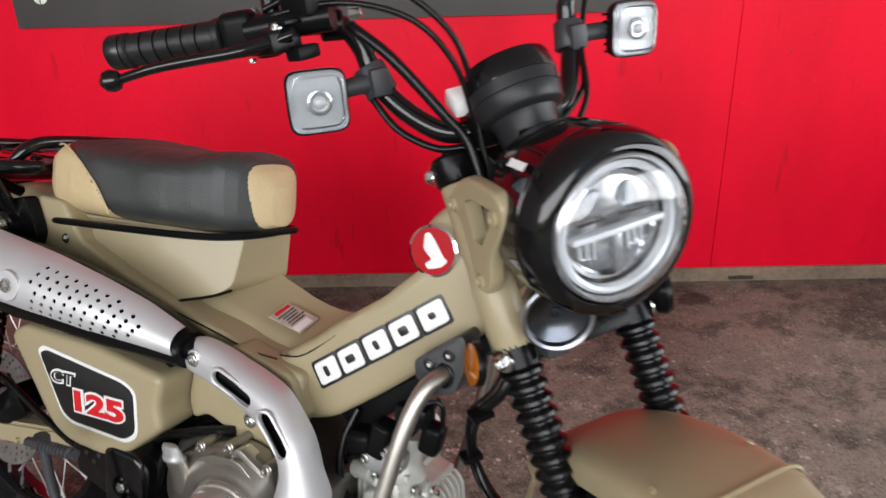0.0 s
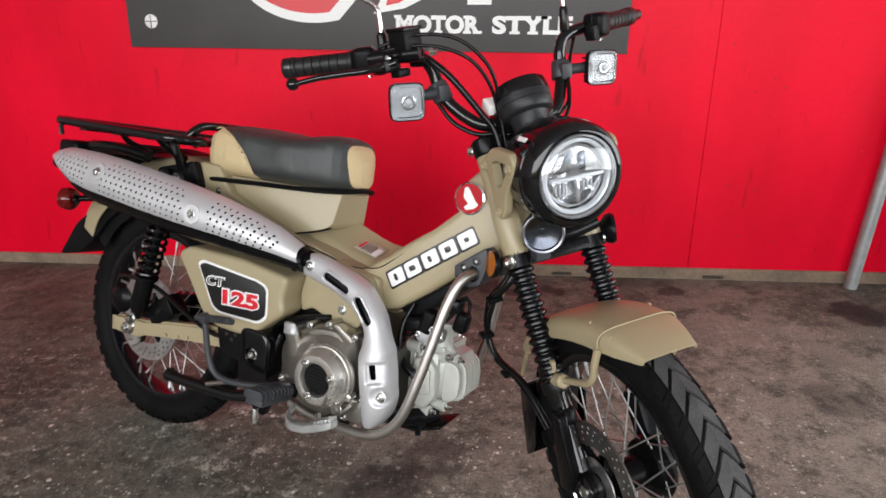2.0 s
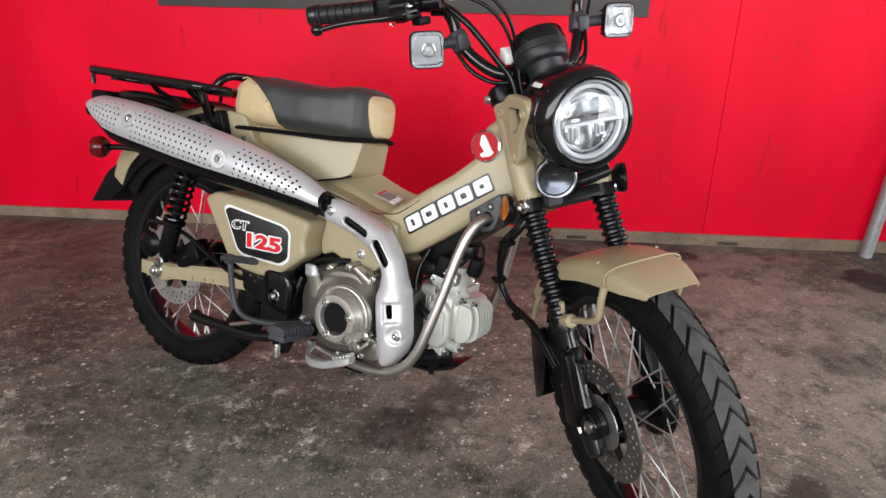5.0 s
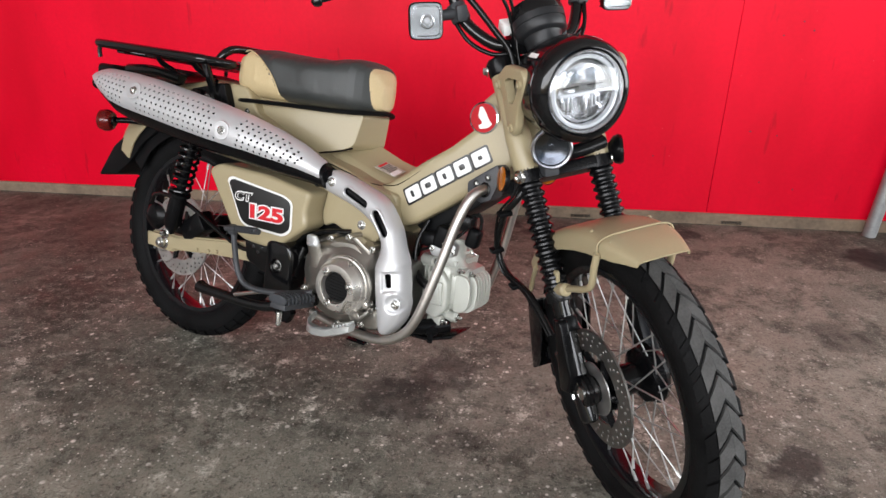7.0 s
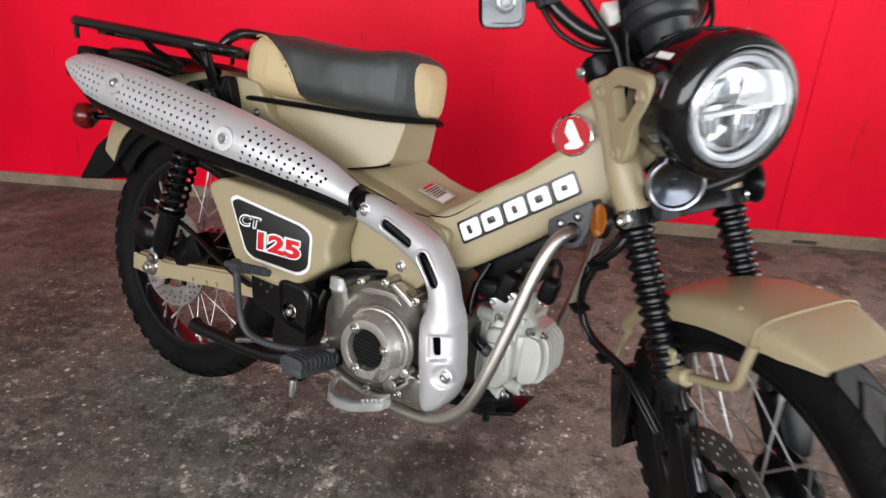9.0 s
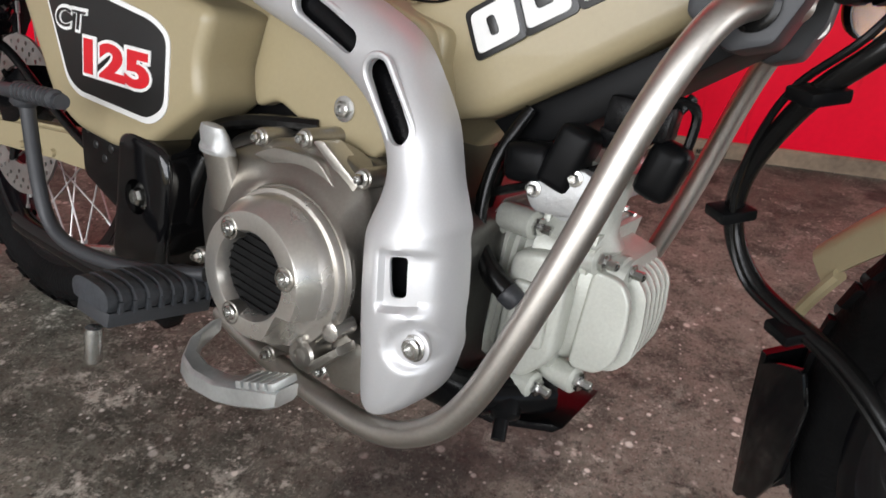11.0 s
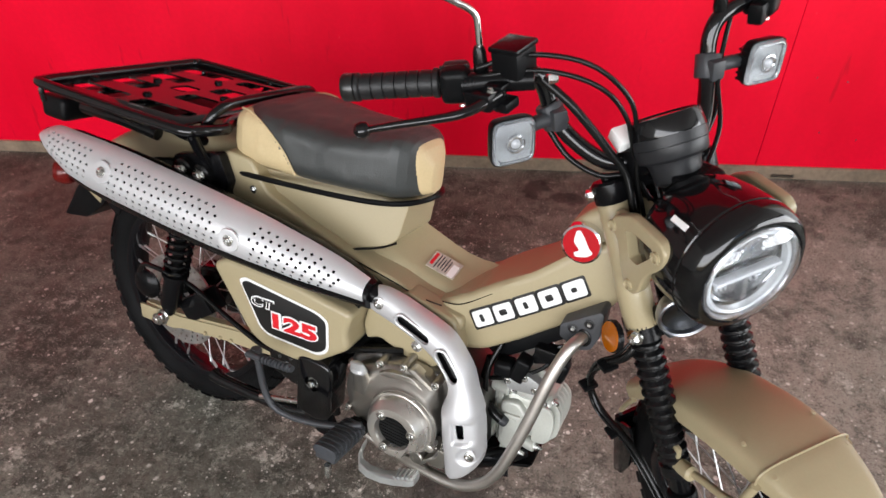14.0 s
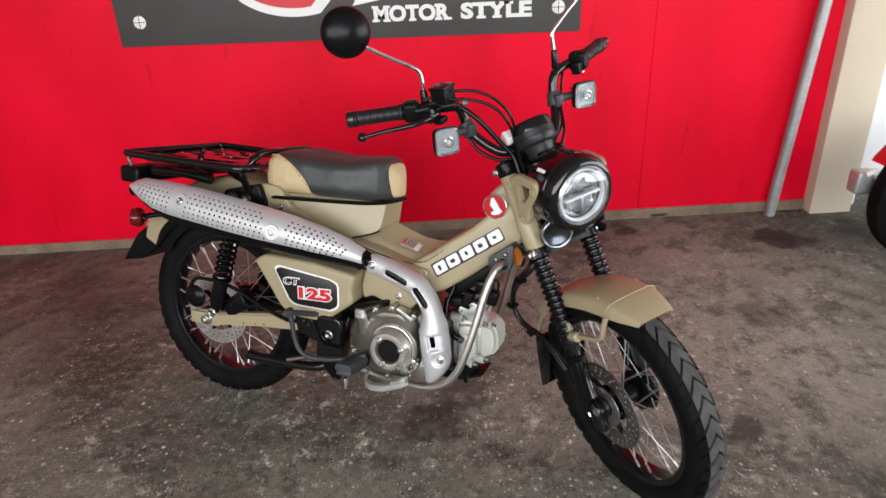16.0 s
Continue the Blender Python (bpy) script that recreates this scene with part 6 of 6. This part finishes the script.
bolt(bike, on_fork(0.853, 0, -0.03), AXIS, 0.014, 0.016, m=STEER)
part("front_axle", tube([(1.256, -0.075, 0.295), (1.256, 0.085, 0.295)], 0.008, 12), ZINC, bike, "", STEER)

# fender and its wire stay
fen = front_part("front_fender", guard_sweep([(0.982, 0.445), (1.028, 0.497), (1.075, 0.535), (1.115, 0.558), (1.16, 0.578), (1.22, 0.597), (1.285, 0.606), (1.32, 0.603), (1.345, 0.598), (1.368, 0.591)], [0.058, 0.062, 0.066, 0.069, 0.07, 0.07, 0.068, 0.062, 0.055, 0.046], [0.03, 0.032, 0.035, 0.037, 0.038, 0.038, 0.035, 0.029, 0.021, 0.011], 0.003), BEIGE, "matt beige front mudguard")
rib = []
for k in range(13):
    a = math.pi * k / 12
    rib.append((1.288, 0.0715 * math.copysign(abs(math.cos(a)) ** 0.45, math.cos(a)), 0.607 - 0.035 * (1 - abs(math.sin(a)) ** 0.45)))
front_part("fender_band", tube(rib, 0.0016, 6, 2), BEIGE, "", fen)
for s in (-1, 1):
    front_part("fender_stay", tube([(1.29, s * 0.071, 0.58), (1.284, s * 0.074, 0.553), (1.275, s * 0.074, 0.52), (1.255, s * 0.075, 0.502), (1.21, s * 0.076, 0.482), (1.18, s * 0.078, 0.468)], 0.0062, 10), BEIGE, "", fen)
    front_part("stay_boss", lathe([(0.009, 0), (0.012, 0.002), (0.012, 0.034), (0.008, 0.038)], (1.16, s * 0.079, 0.46), (1, 0, 0.4), 14), BEIGE, "", fen)
    front_part("stay_tab", box((1.158, s * 0.08, 0.482), (0.012, 0.008, 0.03), 0.003), BEIGE, "", fen)
    for x in (1.245, 1.30):
        front_part("fender_rivet", lathe([(0.0035, 0), (0.003, 0.002)], (x, s * 0.055, 0.600), (0, s * 0.5, 1), 10), BEIGE, "", fen)
flap = front_part("front_flap", prism([(0.966, 0.335), (0.973, 0.335), (0.973, 0.27), (0.977, 0.17), (0.969, 0.168), (0.965, 0.27)], -0.06, 0.06, 0.002), GLOSS, "glossy black mud flap behind the wheel")
for s in (-1, 1):
    front_part("flap_cheek", prism([(0.969, 0.325), (0.988, 0.338), (1.012, 0.35), (1.024, 0.32), (1.018, 0.24), (0.996, 0.185), (0.971, 0.172)], s * 0.061, s * 0.055, 0.002, 0.006), GLOSS, "", flap)
for s in (-1, 1):
    front_part("guard_rim", tube([(1.02, s * 0.059, 0.44), (1.0, s * 0.059, 0.405), (0.985, s * 0.059, 0.372)], 0.005, 8), BEIGE, "")
front_part("front_caliper", box((1.205, 0.075, 0.36), (0.05, 0.05, 0.10), 0.012, Matrix.Rotation(-RAKE, 3, "Y")), SATIN)
front_part("caliper_bracket", prism([(1.17, 0.335), (1.20, 0.34), (1.235, 0.31), (1.215, 0.285)], -0.10, -0.07, 0.004), GLOSS)
front_part("leg_bracket", prism([(1.195, 0.42), (1.215, 0.425), (1.232, 0.37), (1.248, 0.325), (1.235, 0.285), (1.205, 0.275), (1.20, 0.33)], -0.108, -0.09, 0.004, 0.008, 3), SATIN, "cast black bracket on the fork leg")
front_part("leg_clamp", lathe([(0.021, 0), (0.0225, 0.002), (0.0225, 0.024), (0.021, 0.026)], on_fork(0.385, -0.078), AXIS, 24), PLASTIC)
front_part("sensor_ring_hub", lathe([(0.02, 0), (0.036, 0.001), (0.036, 0.004), (0.012, 0.008), (0.01, 0.02)], (1.256, -0.056, 0.295), (0, -1, 0), 32), ZINC)
front_part("disc_sensor_ring", lathe([(0.044, 0), (0.05, 0), (0.05, 0.002), (0.044, 0.002)], (1.256, -0.060, 0.295), (0, -1, 0), 48), DISC)

# headlight
HC = Vector((1.152, -0.012, 0.808))
head = front_part("headlight", lathe([(0.02, -0.125), (0.055, -0.122), (0.074, -0.112), (0.083, -0.092), (0.0875, -0.06), (0.0885, -0.035), (0.0885, -0.021), (0.0872, -0.0195), (0.0872, -0.017), (0.0885, -0.0155), (0.0865, -0.002), (0.0825, 0.007), (0.077, 0.0115), (0.0715, 0.0125), (0.069, 0.006)], HC, (1, 0, 0), 64, cap=False), GLOSS, "round LED headlight in a gloss black shell")


def optic(name, bm, mat, label="", parent=None):
    """A piece of the lamp's inside, drawn in to the lens's size."""
    bm.transform(Matrix.Translation(HC + Vector((0.011, 0, 0))) @ Matrix.Diagonal((1, 0.91, 0.91, 1)) @ Matrix.Translation(-HC))
    return front_part(name, bm, mat, label, parent)


optic("reflector_bowl", lathe([(0.075, -0.004), (0.068, -0.02), (0.05, -0.036), (0.001, -0.04)], HC, (1, 0, 0), 56, cap=False), SILVERED, "", head)
optic("light_ring", lathe([(0.0595, -0.012), (0.0655, -0.009), (0.067, -0.004), (0.0635, -0.001), (0.060, -0.003), (0.0595, -0.012)], HC, (1, 0, 0), 56, cap=False), GUIDE, "white light guide ring", head)
optic("inner_bezel", lathe([(0.056, -0.014), (0.051, -0.012), (0.049, -0.022)], HC, (1, 0, 0), 48, cap=False), CHROME, "", head)
optic("lamp_bar", box(HC + Vector((-0.008, 0, -0.001)), (0.012, 0.104, 0.0065), 0.002), GUIDE, "", head)
upper = [(0.052 * math.cos(radians(8 + 164 * k / 16)), 0.006 + 0.046 * math.sin(radians(8 + 164 * k / 16))) for k in range(17)]
bm = prism([tuple(v) for v in rounded(upper, 0.004, 2)], -0.006, 0.006, 0.003)
bm.transform(Matrix.Translation(HC + Vector((-0.020, 0, 0))) @ Matrix.Rotation(radians(90), 4, "Z"))
optic("upper_reflector", bm, SILVERED, "silvered upper lamp block", head)
for s in (-1, 1):
    optic("lamp_slit", box(HC + Vector((-0.0128, s * 0.024, 0.0105)), (0.003, 0.032, 0.0035), 0.001), BLACKFILM, "", head)
    optic("lamp_led", lathe([(0.013, 0), (0.012, 0.002), (0.008, 0.003), (0.006, 0.001), (0.001, 0.001)], HC + Vector((-0.0135, s * 0.019, 0.029)), (1, 0, 0), 20), FROST, "", head)
    optic("lamp_cell", box(HC + Vector((-0.026, s * 0.027, -0.020)), (0.012, 0.028, 0.026), 0.008), SILVERED, "", head)
    for k in range(3):
        optic("cell_rib", box(HC + Vector((-0.018, s * (0.020 + 0.008 * k), -0.021)), (0.004, 0.0015, 0.022 - 0.004 * k), 0.0004), GUIDE, "", head)
optic("lamp_fin", box(HC + Vector((-0.012, 0, -0.026)), (0.012, 0.008, 0.044), 0.002), SILVERED, "", head)
optic("bezel_ring", lathe([(0.0735, 0.001), (0.0715, 0.003), (0.0695, 0.0005), (0.069, -0.006)], HC, (1, 0, 0), 64, cap=False), SILVERED, "", head)
for k in range(12):
    a = 2 * math.pi * k / 12
    optic("bowl_facet", box(HC + Vector((-0.02, 0.057 * math.cos(a), 0.057 * math.sin(a))), (0.012, 0.002, 0.008), 0.0005, Matrix.Rotation(a, 3, "X")), SATIN, "", head)
glass = optic("headlight_glass", lathe([(0.0755, 0.001), (0.07, 0.008), (0.05, 0.014), (0.025, 0.0165), (0.0005, 0.017), (0.0005, 0.0145), (0.025, 0.014), (0.05, 0.0115), (0.069, 0.0055), (0.0745, -0.002)], HC, (1, 0, 0), 56, cap=False), CLEAR, "clear domed glass", head)
glass.visible_shadow = False
front_part("shell_sticker", box(HC + Vector((-0.05, -0.062, 0.063)), (0.028, 0.008, 0.0012), 0, Matrix.Rotation(radians(45), 3, "X")), WHITE, "", head)

# horn and small lamp under the headlight
HR = Vector((1.104, -0.051, 0.707))
horn = front_part("horn", lathe([(0.02, -0.024), (0.032, -0.02), (0.0365, -0.010), (0.0375, -0.003), (0.0365, 0.004), (0.0345, 0.0055), (0.0315, 0.004), (0.0305, -0.003)], HR, (1, -0.4, 0), 36, cap=False), HORNRIM, "round chrome-rimmed horn")
front_part("horn_face", lathe([(0.0335, -0.002), (0.029, -0.0035), (0.020, -0.008), (0.012, -0.0105), (0.0062, -0.011), (0.0055, -0.009), (0.003, -0.0085), (0.001, -0.0088)], HR, (1, -0.4, 0), 36, cap=False), HORNFACE, "", horn)
front_part("horn_bracket", box((1.075, -0.045, 0.665), (0.03, 0.03, 0.03), 0.006), GREY, "", horn)
front_part("lamp_bracket", tube([(1.07, -0.07, 0.69), (1.08, 0, 0.685), (1.07, 0.07, 0.69)], 0.013, 14), SATIN)
front_part("steering_lock_boss", lathe([(0.008, 0), (0.014, 0.01), (0.026, 0.02), (0.029, 0.03), (0.026, 0.036), (0.02, 0.037)], (1.05, 0.082, 0.665), (0.45, 0.9, 0.05), 28), SATIN)

# meter
MD = Vector((-0.5, 0, 0.86)).normalized()
MC = Vector((1.002, -0.006, 0.872))
meter = front_part("meter", lathe([(0.024, -0.02), (0.031, -0.014), (0.034, 0.008), (0.0365, 0.013), (0.0445, 0.016), (0.047, 0.019), (0.0485, 0.032), (0.0486, 0.0335), (0.0478, 0.034), (0.0478, 0.035), (0.0490, 0.0355), (0.0495, 0.048), (0.047, 0.049)], MC, MD, 56), HOUSING, "round black speedometer housing")
front_part("meter_rim", lathe([(0.0465, 0.048), (0.0496, 0.0485), (0.0498, 0.051), (0.0478, 0.068), (0.0455, 0.0725), (0.042, 0.0735), (0.0405, 0.071)], MC, MD, 56, cap=False), GLOSS, "gloss black rim", meter)
front_part("meter_glass", lathe([(0.0408, 0.0712), (0.02, 0.072), (0.001, 0.0722)], MC, MD, 40), GLOSS, "", meter)
front_part("meter_bracket", prism([(1.0, 0.875), (1.05, 0.885), (1.075, 0.865), (1.06, 0.84), (1.0, 0.845)], -0.03, 0.03, 0.006, 0.01), SATIN)

# handlebar and controls
half = [(0.955, -0.0, 0.872), (0.953, -0.045, 0.871), (0.94, -0.08, 0.878), (0.908, -0.110, 0.908), (0.886, -0.125, 0.94), (0.877, -0.132, 0.978), (0.873, -0.152, 1.002), (0.864, -0.21, 1.01), (0.848, -0.267, 1.011), (0.792, -0.37, 1.013)]
bar = half[::-1] + [(x, -y, z) for x, y, z in half[1:]]
handlebar = front_part("handlebar", tube(bar, 0.0115, 14), GLOSS, "gloss black tubular handlebar")

def pillow(c, steps, n=40, tilt=-6):
    """A rounded-square body: (depth, half width) steps along x."""
    turn = Matrix.Rotation(radians(tilt), 3, "X")
    rings = []
    for dx, h in steps:
        ring = []
        for k in range(n):
            a = 2 * math.pi * k / n
            ca, sa = math.cos(a), math.sin(a)
            e = 2 / 5.5
            ring.append(Vector(c) + turn @ Vector((dx, h * math.copysign(abs(ca) ** e, ca), 1.03 * h * math.copysign(abs(sa) ** e, sa))))
        rings.append(ring)
    return loft(rings)


for s in (-1, 1):
    front_part("bar_clamp", box((0.955, s * 0.04, 0.875), (0.045, 0.03, 0.04), 0.008), SATIN, "", handlebar)
    inner = 0.0 if s < 0 else 0.03
    a, b = Vector((0.85 + 0.5 * inner, s * (0.265 - inner), 1.011)), Vector((0.789, -0.376, 1.013)) if s < 0 else Vector((0.810, 0.338, 1.013))
    d = (b - a).normalized()
    L = (b - a).length
    prof = [(0.0165, 0), (0.0190, 0.002), (0.0190, 0.008), (0.0165, 0.010)]
    step = (L - 0.032) / 6
    for k in range(6):
        u = 0.012 + step * k
        prof += [(0.0172, u), (0.0172, u + step - 0.0035), (0.0150, u + step - 0.003), (0.0150, u + step - 0.0006)]
    prof += [(0.0185, L - 0.018), (0.0188, L - 0.014), (0.0155, L - 0.013)]
    grip = front_part("grip", lathe(prof, a, d, 28), GRIPRUBBER, "ribbed black rubber grip")
    front_part("grip_end", lathe([(0.0150, -0.002), (0.0150, 0), (0.0182, 0.001), (0.0185, 0.003), (0.0185, 0.015), (0.0165, 0.018), (0.010, 0.0185), (0.009, 0.015), (0.002, 0.015)], b - d * 0.013, d, 28), BARBLACK, "black metal bar end weight", grip)
    # switch housing
    q = a - d * 0.02
    rot = Matrix.Rotation(math.atan2(d.y, d.x), 3, "Z")
    sw = front_part("switch_housing", box(q, (0.038, 0.044, 0.046), 0.011, rot, seg=3), PLASTIC, "black switch housing")
    front_part("housing_seam", box(q, (0.0385, 0.003, 0.0465), 0.001, rot), RUBBER, "", sw)
    front_part("housing_boss", box(q - d * 0.022 + Vector((0.006, 0, -0.012)), (0.026, 0.022, 0.03), 0.006, rot, seg=2), PLASTIC, "", sw)
    front_part("housing_screw", lathe([(0.0045, 0), (0.0045, 0.003), (0.003, 0.0035), (0.0028, 0.002), (0.001, 0.002)], q + Vector((0.012, 0, -0.026)), (0.3, 0, -1), 10), ZINC, "", sw)
    front_part("switch_button", box(q + Vector((-0.02, s * 0.004, 0.006)), (0.012, 0.016, 0.010), 0.003, rot), REDFILM if s < 0 else GREY, "", sw)
    # turn signal on its clamp
    pc = Vector((0.887, s * 0.1255, 0.938))
    front_part("signal_clamp", lathe([(0.017, -0.017), (0.0185, -0.015), (0.0185, 0.015), (0.017, 0.017)], pc, Vector((-0.02, s * 0.014, 0.055)), 20), GREY, "", handlebar)
    front_part("clamp_lug", box(pc + Vector((0.012, 0, 0)), (0.026, 0.022, 0.03), 0.005), GREY, "", handlebar)
    front_part("signal_stem", tube([pc + Vector((0.006, s * 0.010, 0)), pc + Vector((0.008, s * 0.03, 0)), pc + Vector((0.008, s * 0.052, -0.002))], [0.011, 0.010, 0.010], 12), GREY, "", handlebar)
    sc = Vector((0.913, s * 0.199, 0.934))
    sig = front_part("turn_signal", pillow(sc, [(-0.028, 0.014), (-0.026, 0.019), (-0.014, 0.0275), (-0.012, 0.0300), (-0.002, 0.0322), (0.0040, 0.0322), (0.0040, 0.0305), (-0.004, 0.029)]), PLASTIC, "square clear turn signal with a black housing")
    front_part("signal_back", pillow(sc, [(-0.0035, 0.0288), (-0.003, 0.0285), (-0.006, 0.020), (-0.010, 0.012)]), CAST, "grey reflector", sig)
    cover = front_part("signal_lens", pillow(sc, [(0.0005, 0.0302), (0.0075, 0.0299), (0.0105, 0.0280), (0.0110, 0.0258), (0.0090, 0.0238), (0.0092, 0.010)]), FROST, "clear moulded lens", sig)
    cover.visible_shadow = False
    for k in range(6):
        front_part("housing_rib", box(sc + Vector((-0.008, s * -0.031, -0.022 + 0.0088 * k)), (0.014, 0.003, 0.003), 0.001), PLASTIC, "", sig)
    front_part("signal_reflector", lathe([(0.0135, 0), (0.013, 0.0025), (0.011, 0.003), (0.0095, 0.001), (0.007, 0.0008)], sc + Vector((0.0097, 0, 0)), (1, 0, 0), 24), SILVERED, "", sig)
    front_part("signal_bulb", lathe([(0.007, 0), (0.006, 0.003), (0.004, 0.0045), (0.001, 0.005)], sc + Vector((0.0097, 0, 0)), (1, 0, 0), 16), GUIDE, "", sig)
# brake master cylinder, lever, mirrors
mas = front_part("brake_master", box((0.899, -0.182, 1.036), (0.040, 0.044, 0.036), 0.005, Matrix.Rotation(radians(30), 3, "Z")), PLASTIC, "black brake fluid reservoir")
front_part("reservoir_lid", box((0.899, -0.182, 1.055), (0.043, 0.047, 0.007), 0.002, Matrix.Rotation(radians(30), 3, "Z")), SATIN, "", mas)
front_part("master_body", tube([(0.918, -0.165, 1.013), (0.89, -0.215, 1.013), (0.875, -0.245, 1.012)], 0.014, 12), SATIN, "", mas)
front_part("lever_perch", box((0.90, -0.225, 1.0), (0.04, 0.04, 0.024), 0.005, Matrix.Rotation(radians(30), 3, "Z")), SATIN, "", mas)
front_part("perch_clamp", lathe([(0.0135, -0.013), (0.0165, -0.011), (0.0165, 0.011), (0.0135, 0.013)], (0.8765, -0.158, 1.003), (-0.25, -1, 0.1), 20), SATIN, "", mas)
front_part("perch_ear", box((0.912, -0.213, 1.016), (0.026, 0.02, 0.006), 0.002, Matrix.Rotation(radians(30), 3, "Z")), SATIN, "", mas)
front_part("banjo_bolt", lathe([(0.007, 0), (0.007, 0.006), (0.006, 0.012), (0.0045, 0.013)], (0.926, -0.150, 1.012), (0.4, 0.9, 0.0), 6), ZINC, "", mas)
front_part("brake_switch", box((0.905, -0.20, 0.984), (0.022, 0.03, 0.014), 0.004, Matrix.Rotation(radians(30), 3, "Z")), PLASTIC, "", mas)
lever = front_part("brake_lever", tube([(0.912, -0.212, 1.004), (0.919, -0.24, 1.0), (0.922, -0.27, 0.998), (0.914, -0.305, 0.998), (0.90, -0.342, 0.997), (0.88, -0.376, 0.992)], [0.0085, 0.0072, 0.006, 0.0055, 0.005, 0.0045], 12), GLOSS, "gloss black brake lever")
front_part("lever_ball", lathe([(0.003, -0.011), (0.009, -0.007), (0.0112, 0), (0.009, 0.007), (0.002, 0.011)], (0.877, -0.3835, 0.992), (0, 1, 0), 18), GLOSS, "", lever)
bolt(bike, (0.913, -0.222, 1.011), (0, 0, 1), 0.005, 0.006, m=STEER)
for s, dy in ((-1, 0.0), (1, -0.068)):
    stem = [(x, s * (y + dy), z) for x, y, z in ((0.872, 0.216, 1.025), (0.87, 0.214, 1.075), (0.869, 0.217, 1.095), (0.868, 0.238, 1.113), (0.866, 0.28, 1.142), (0.864, 0.32, 1.17), (0.864, 0.332, 1.182))]
    mc = (0.882, s * (0.362 + dy), 1.215)
    mir = front_part("mirror", lathe([(0.004, -0.0), (0.03, 0.004), (0.046, 0.013), (0.0525, 0.022), (0.053, 0.03), (0.051, 0.032)], mc, (-1, -s * 0.1, -0.1), 40), SATIN, "round black rear-view mirror on a chrome stem")
    front_part("mirror_glass", lathe([(0.051, 0.0312), (0.02, 0.0316), (0.001, 0.0316)], mc, (-1, -s * 0.1, -0.1), 32), CHROME, "", mir)
    front_part("mirror_stem", tube(stem, 0.0045, 10), CHROME, "", mir)
    front_part("mirror_socket", lathe([(0.009, 0), (0.01, 0.004), (0.0085, 0.04), (0.006, 0.046)], (0.872, s * (0.216 + dy), 1.008), (-0.02, 0, 1), 16), RUBBER, "", mir)

# cables
for k, line in enumerate((
        [(0.880, -0.225, 1.03), (0.910, -0.17, 1.043), (0.955, -0.11, 1.03), (0.975, -0.065, 0.98), (0.975, -0.05, 0.92), (0.980, -0.05, 0.86), (0.995, -0.045, 0.80)],
        [(0.885, -0.235, 1.022), (0.925, -0.16, 1.025), (0.960, -0.10, 1.0), (0.972, -0.065, 0.95), (0.970, -0.05, 0.88), (0.980, -0.045, 0.80)],
        [(0.90, -0.145, 1.0), (0.93, -0.118, 0.965), (0.955, -0.08, 0.90), (0.970, -0.06, 0.86), (0.995, -0.06, 0.80)],
        [(0.895, -0.135, 0.92), (0.92, -0.12, 0.885), (0.95, -0.09, 0.862), (0.965, -0.05, 0.855), (0.985, -0.03, 0.82)],
        [(0.895, 0.135, 0.92), (0.92, 0.12, 0.885), (0.95, 0.08, 0.868), (0.975, 0.045, 0.86)],
        [(0.875, 0.165, 0.995), (0.905, 0.13, 0.93), (0.955, 0.10, 0.88), (0.995, 0.05, 0.85)])):
    front_part("cable", tube(line, (0.0033, 0.0033, 0.006, 0.0042, 0.004, 0.0035)[k], 10), RUBBER, "")
front_part("white_tag", box((0.945, -0.05, 0.905), (0.03, 0.03, 0.02), 0.003, Matrix.Rotation(radians(25), 3, "Y")), WHITE, "")
hose = [(1.045, -0.06, 0.665), (1.058, -0.10, 0.615), (1.034, -0.12, 0.58), (1.01, -0.122, 0.549), (0.992, -0.124, 0.517), (0.986, -0.125, 0.487), (0.994, -0.124, 0.461), (1.016, -0.12, 0.440), (1.05, -0.114, 0.431), (1.085, -0.108, 0.424), (1.12, -0.105, 0.408), (1.165, -0.10, 0.37)]
front_part("brake_hose", tube(hose, 0.0066, 12), RUBBER, "black front brake hose")
front_part("sensor_wire", tube([(x - 0.009 * math.sin(k * 0.9), y - 0.008, z + 0.002) for k, (x, y, z) in enumerate(hose)], 0.0024, 8), RUBBER, "")
for k in (2, 5, 8):
    x, y, z = hose[k]
    front_part("hose_clip", box((x + 0.002, y - 0.004, z - 0.002), (0.022, 0.026, 0.008), 0.002), PLASTIC, "")

# ---- parked machine in the next bay ----
other = tagged(empty("parked_scooter", Matrix.Translation((1.84, 2.08, 0.056)) @ Matrix.Rotation(radians(8), 4, "Z")), "black-tyred scooter with a red mudguard parked in the next bay", "scooter")
part("tyre", lathe([(0.17, -0.04), (0.23, -0.05), (0.255, -0.03), (0.262, 0), (0.255, 0.03), (0.23, 0.05), (0.17, 0.04)], (0, 0, 0.262), (0, 1, 0), 48), TYRE, other)
part("rim", lathe([(0.03, -0.045), (0.16, -0.035), (0.17, 0.0), (0.16, 0.035), (0.03, 0.045)], (0, 0, 0.262), (0, 1, 0), 36), SATIN, other)
part("mudguard", prism(arc(0, 0.262, 0.30, 0.29, 20, 150) + arc(0, 0.262, 0.28, 0.275, 150, 20), -0.06, 0.06, 0.004), REDFILM, other)
part("side_case", box((-0.25, 0.09, 0.31), (0.08, 0.06, 0.09), 0.012, seg=3), CAST, other, "pale grey case")
part("case_strap", tube([(-0.27, 0.05, 0.35), (-0.24, 0.045, 0.365), (-0.215, 0.05, 0.33)], 0.012, 10), WHITE, other, "white loop on the case")
part("case_arm", tube([(-0.23, 0.08, 0.28), (-0.12, 0.07, 0.27), (0.0, 0.06, 0.262)], 0.02, 12), SATIN, other)
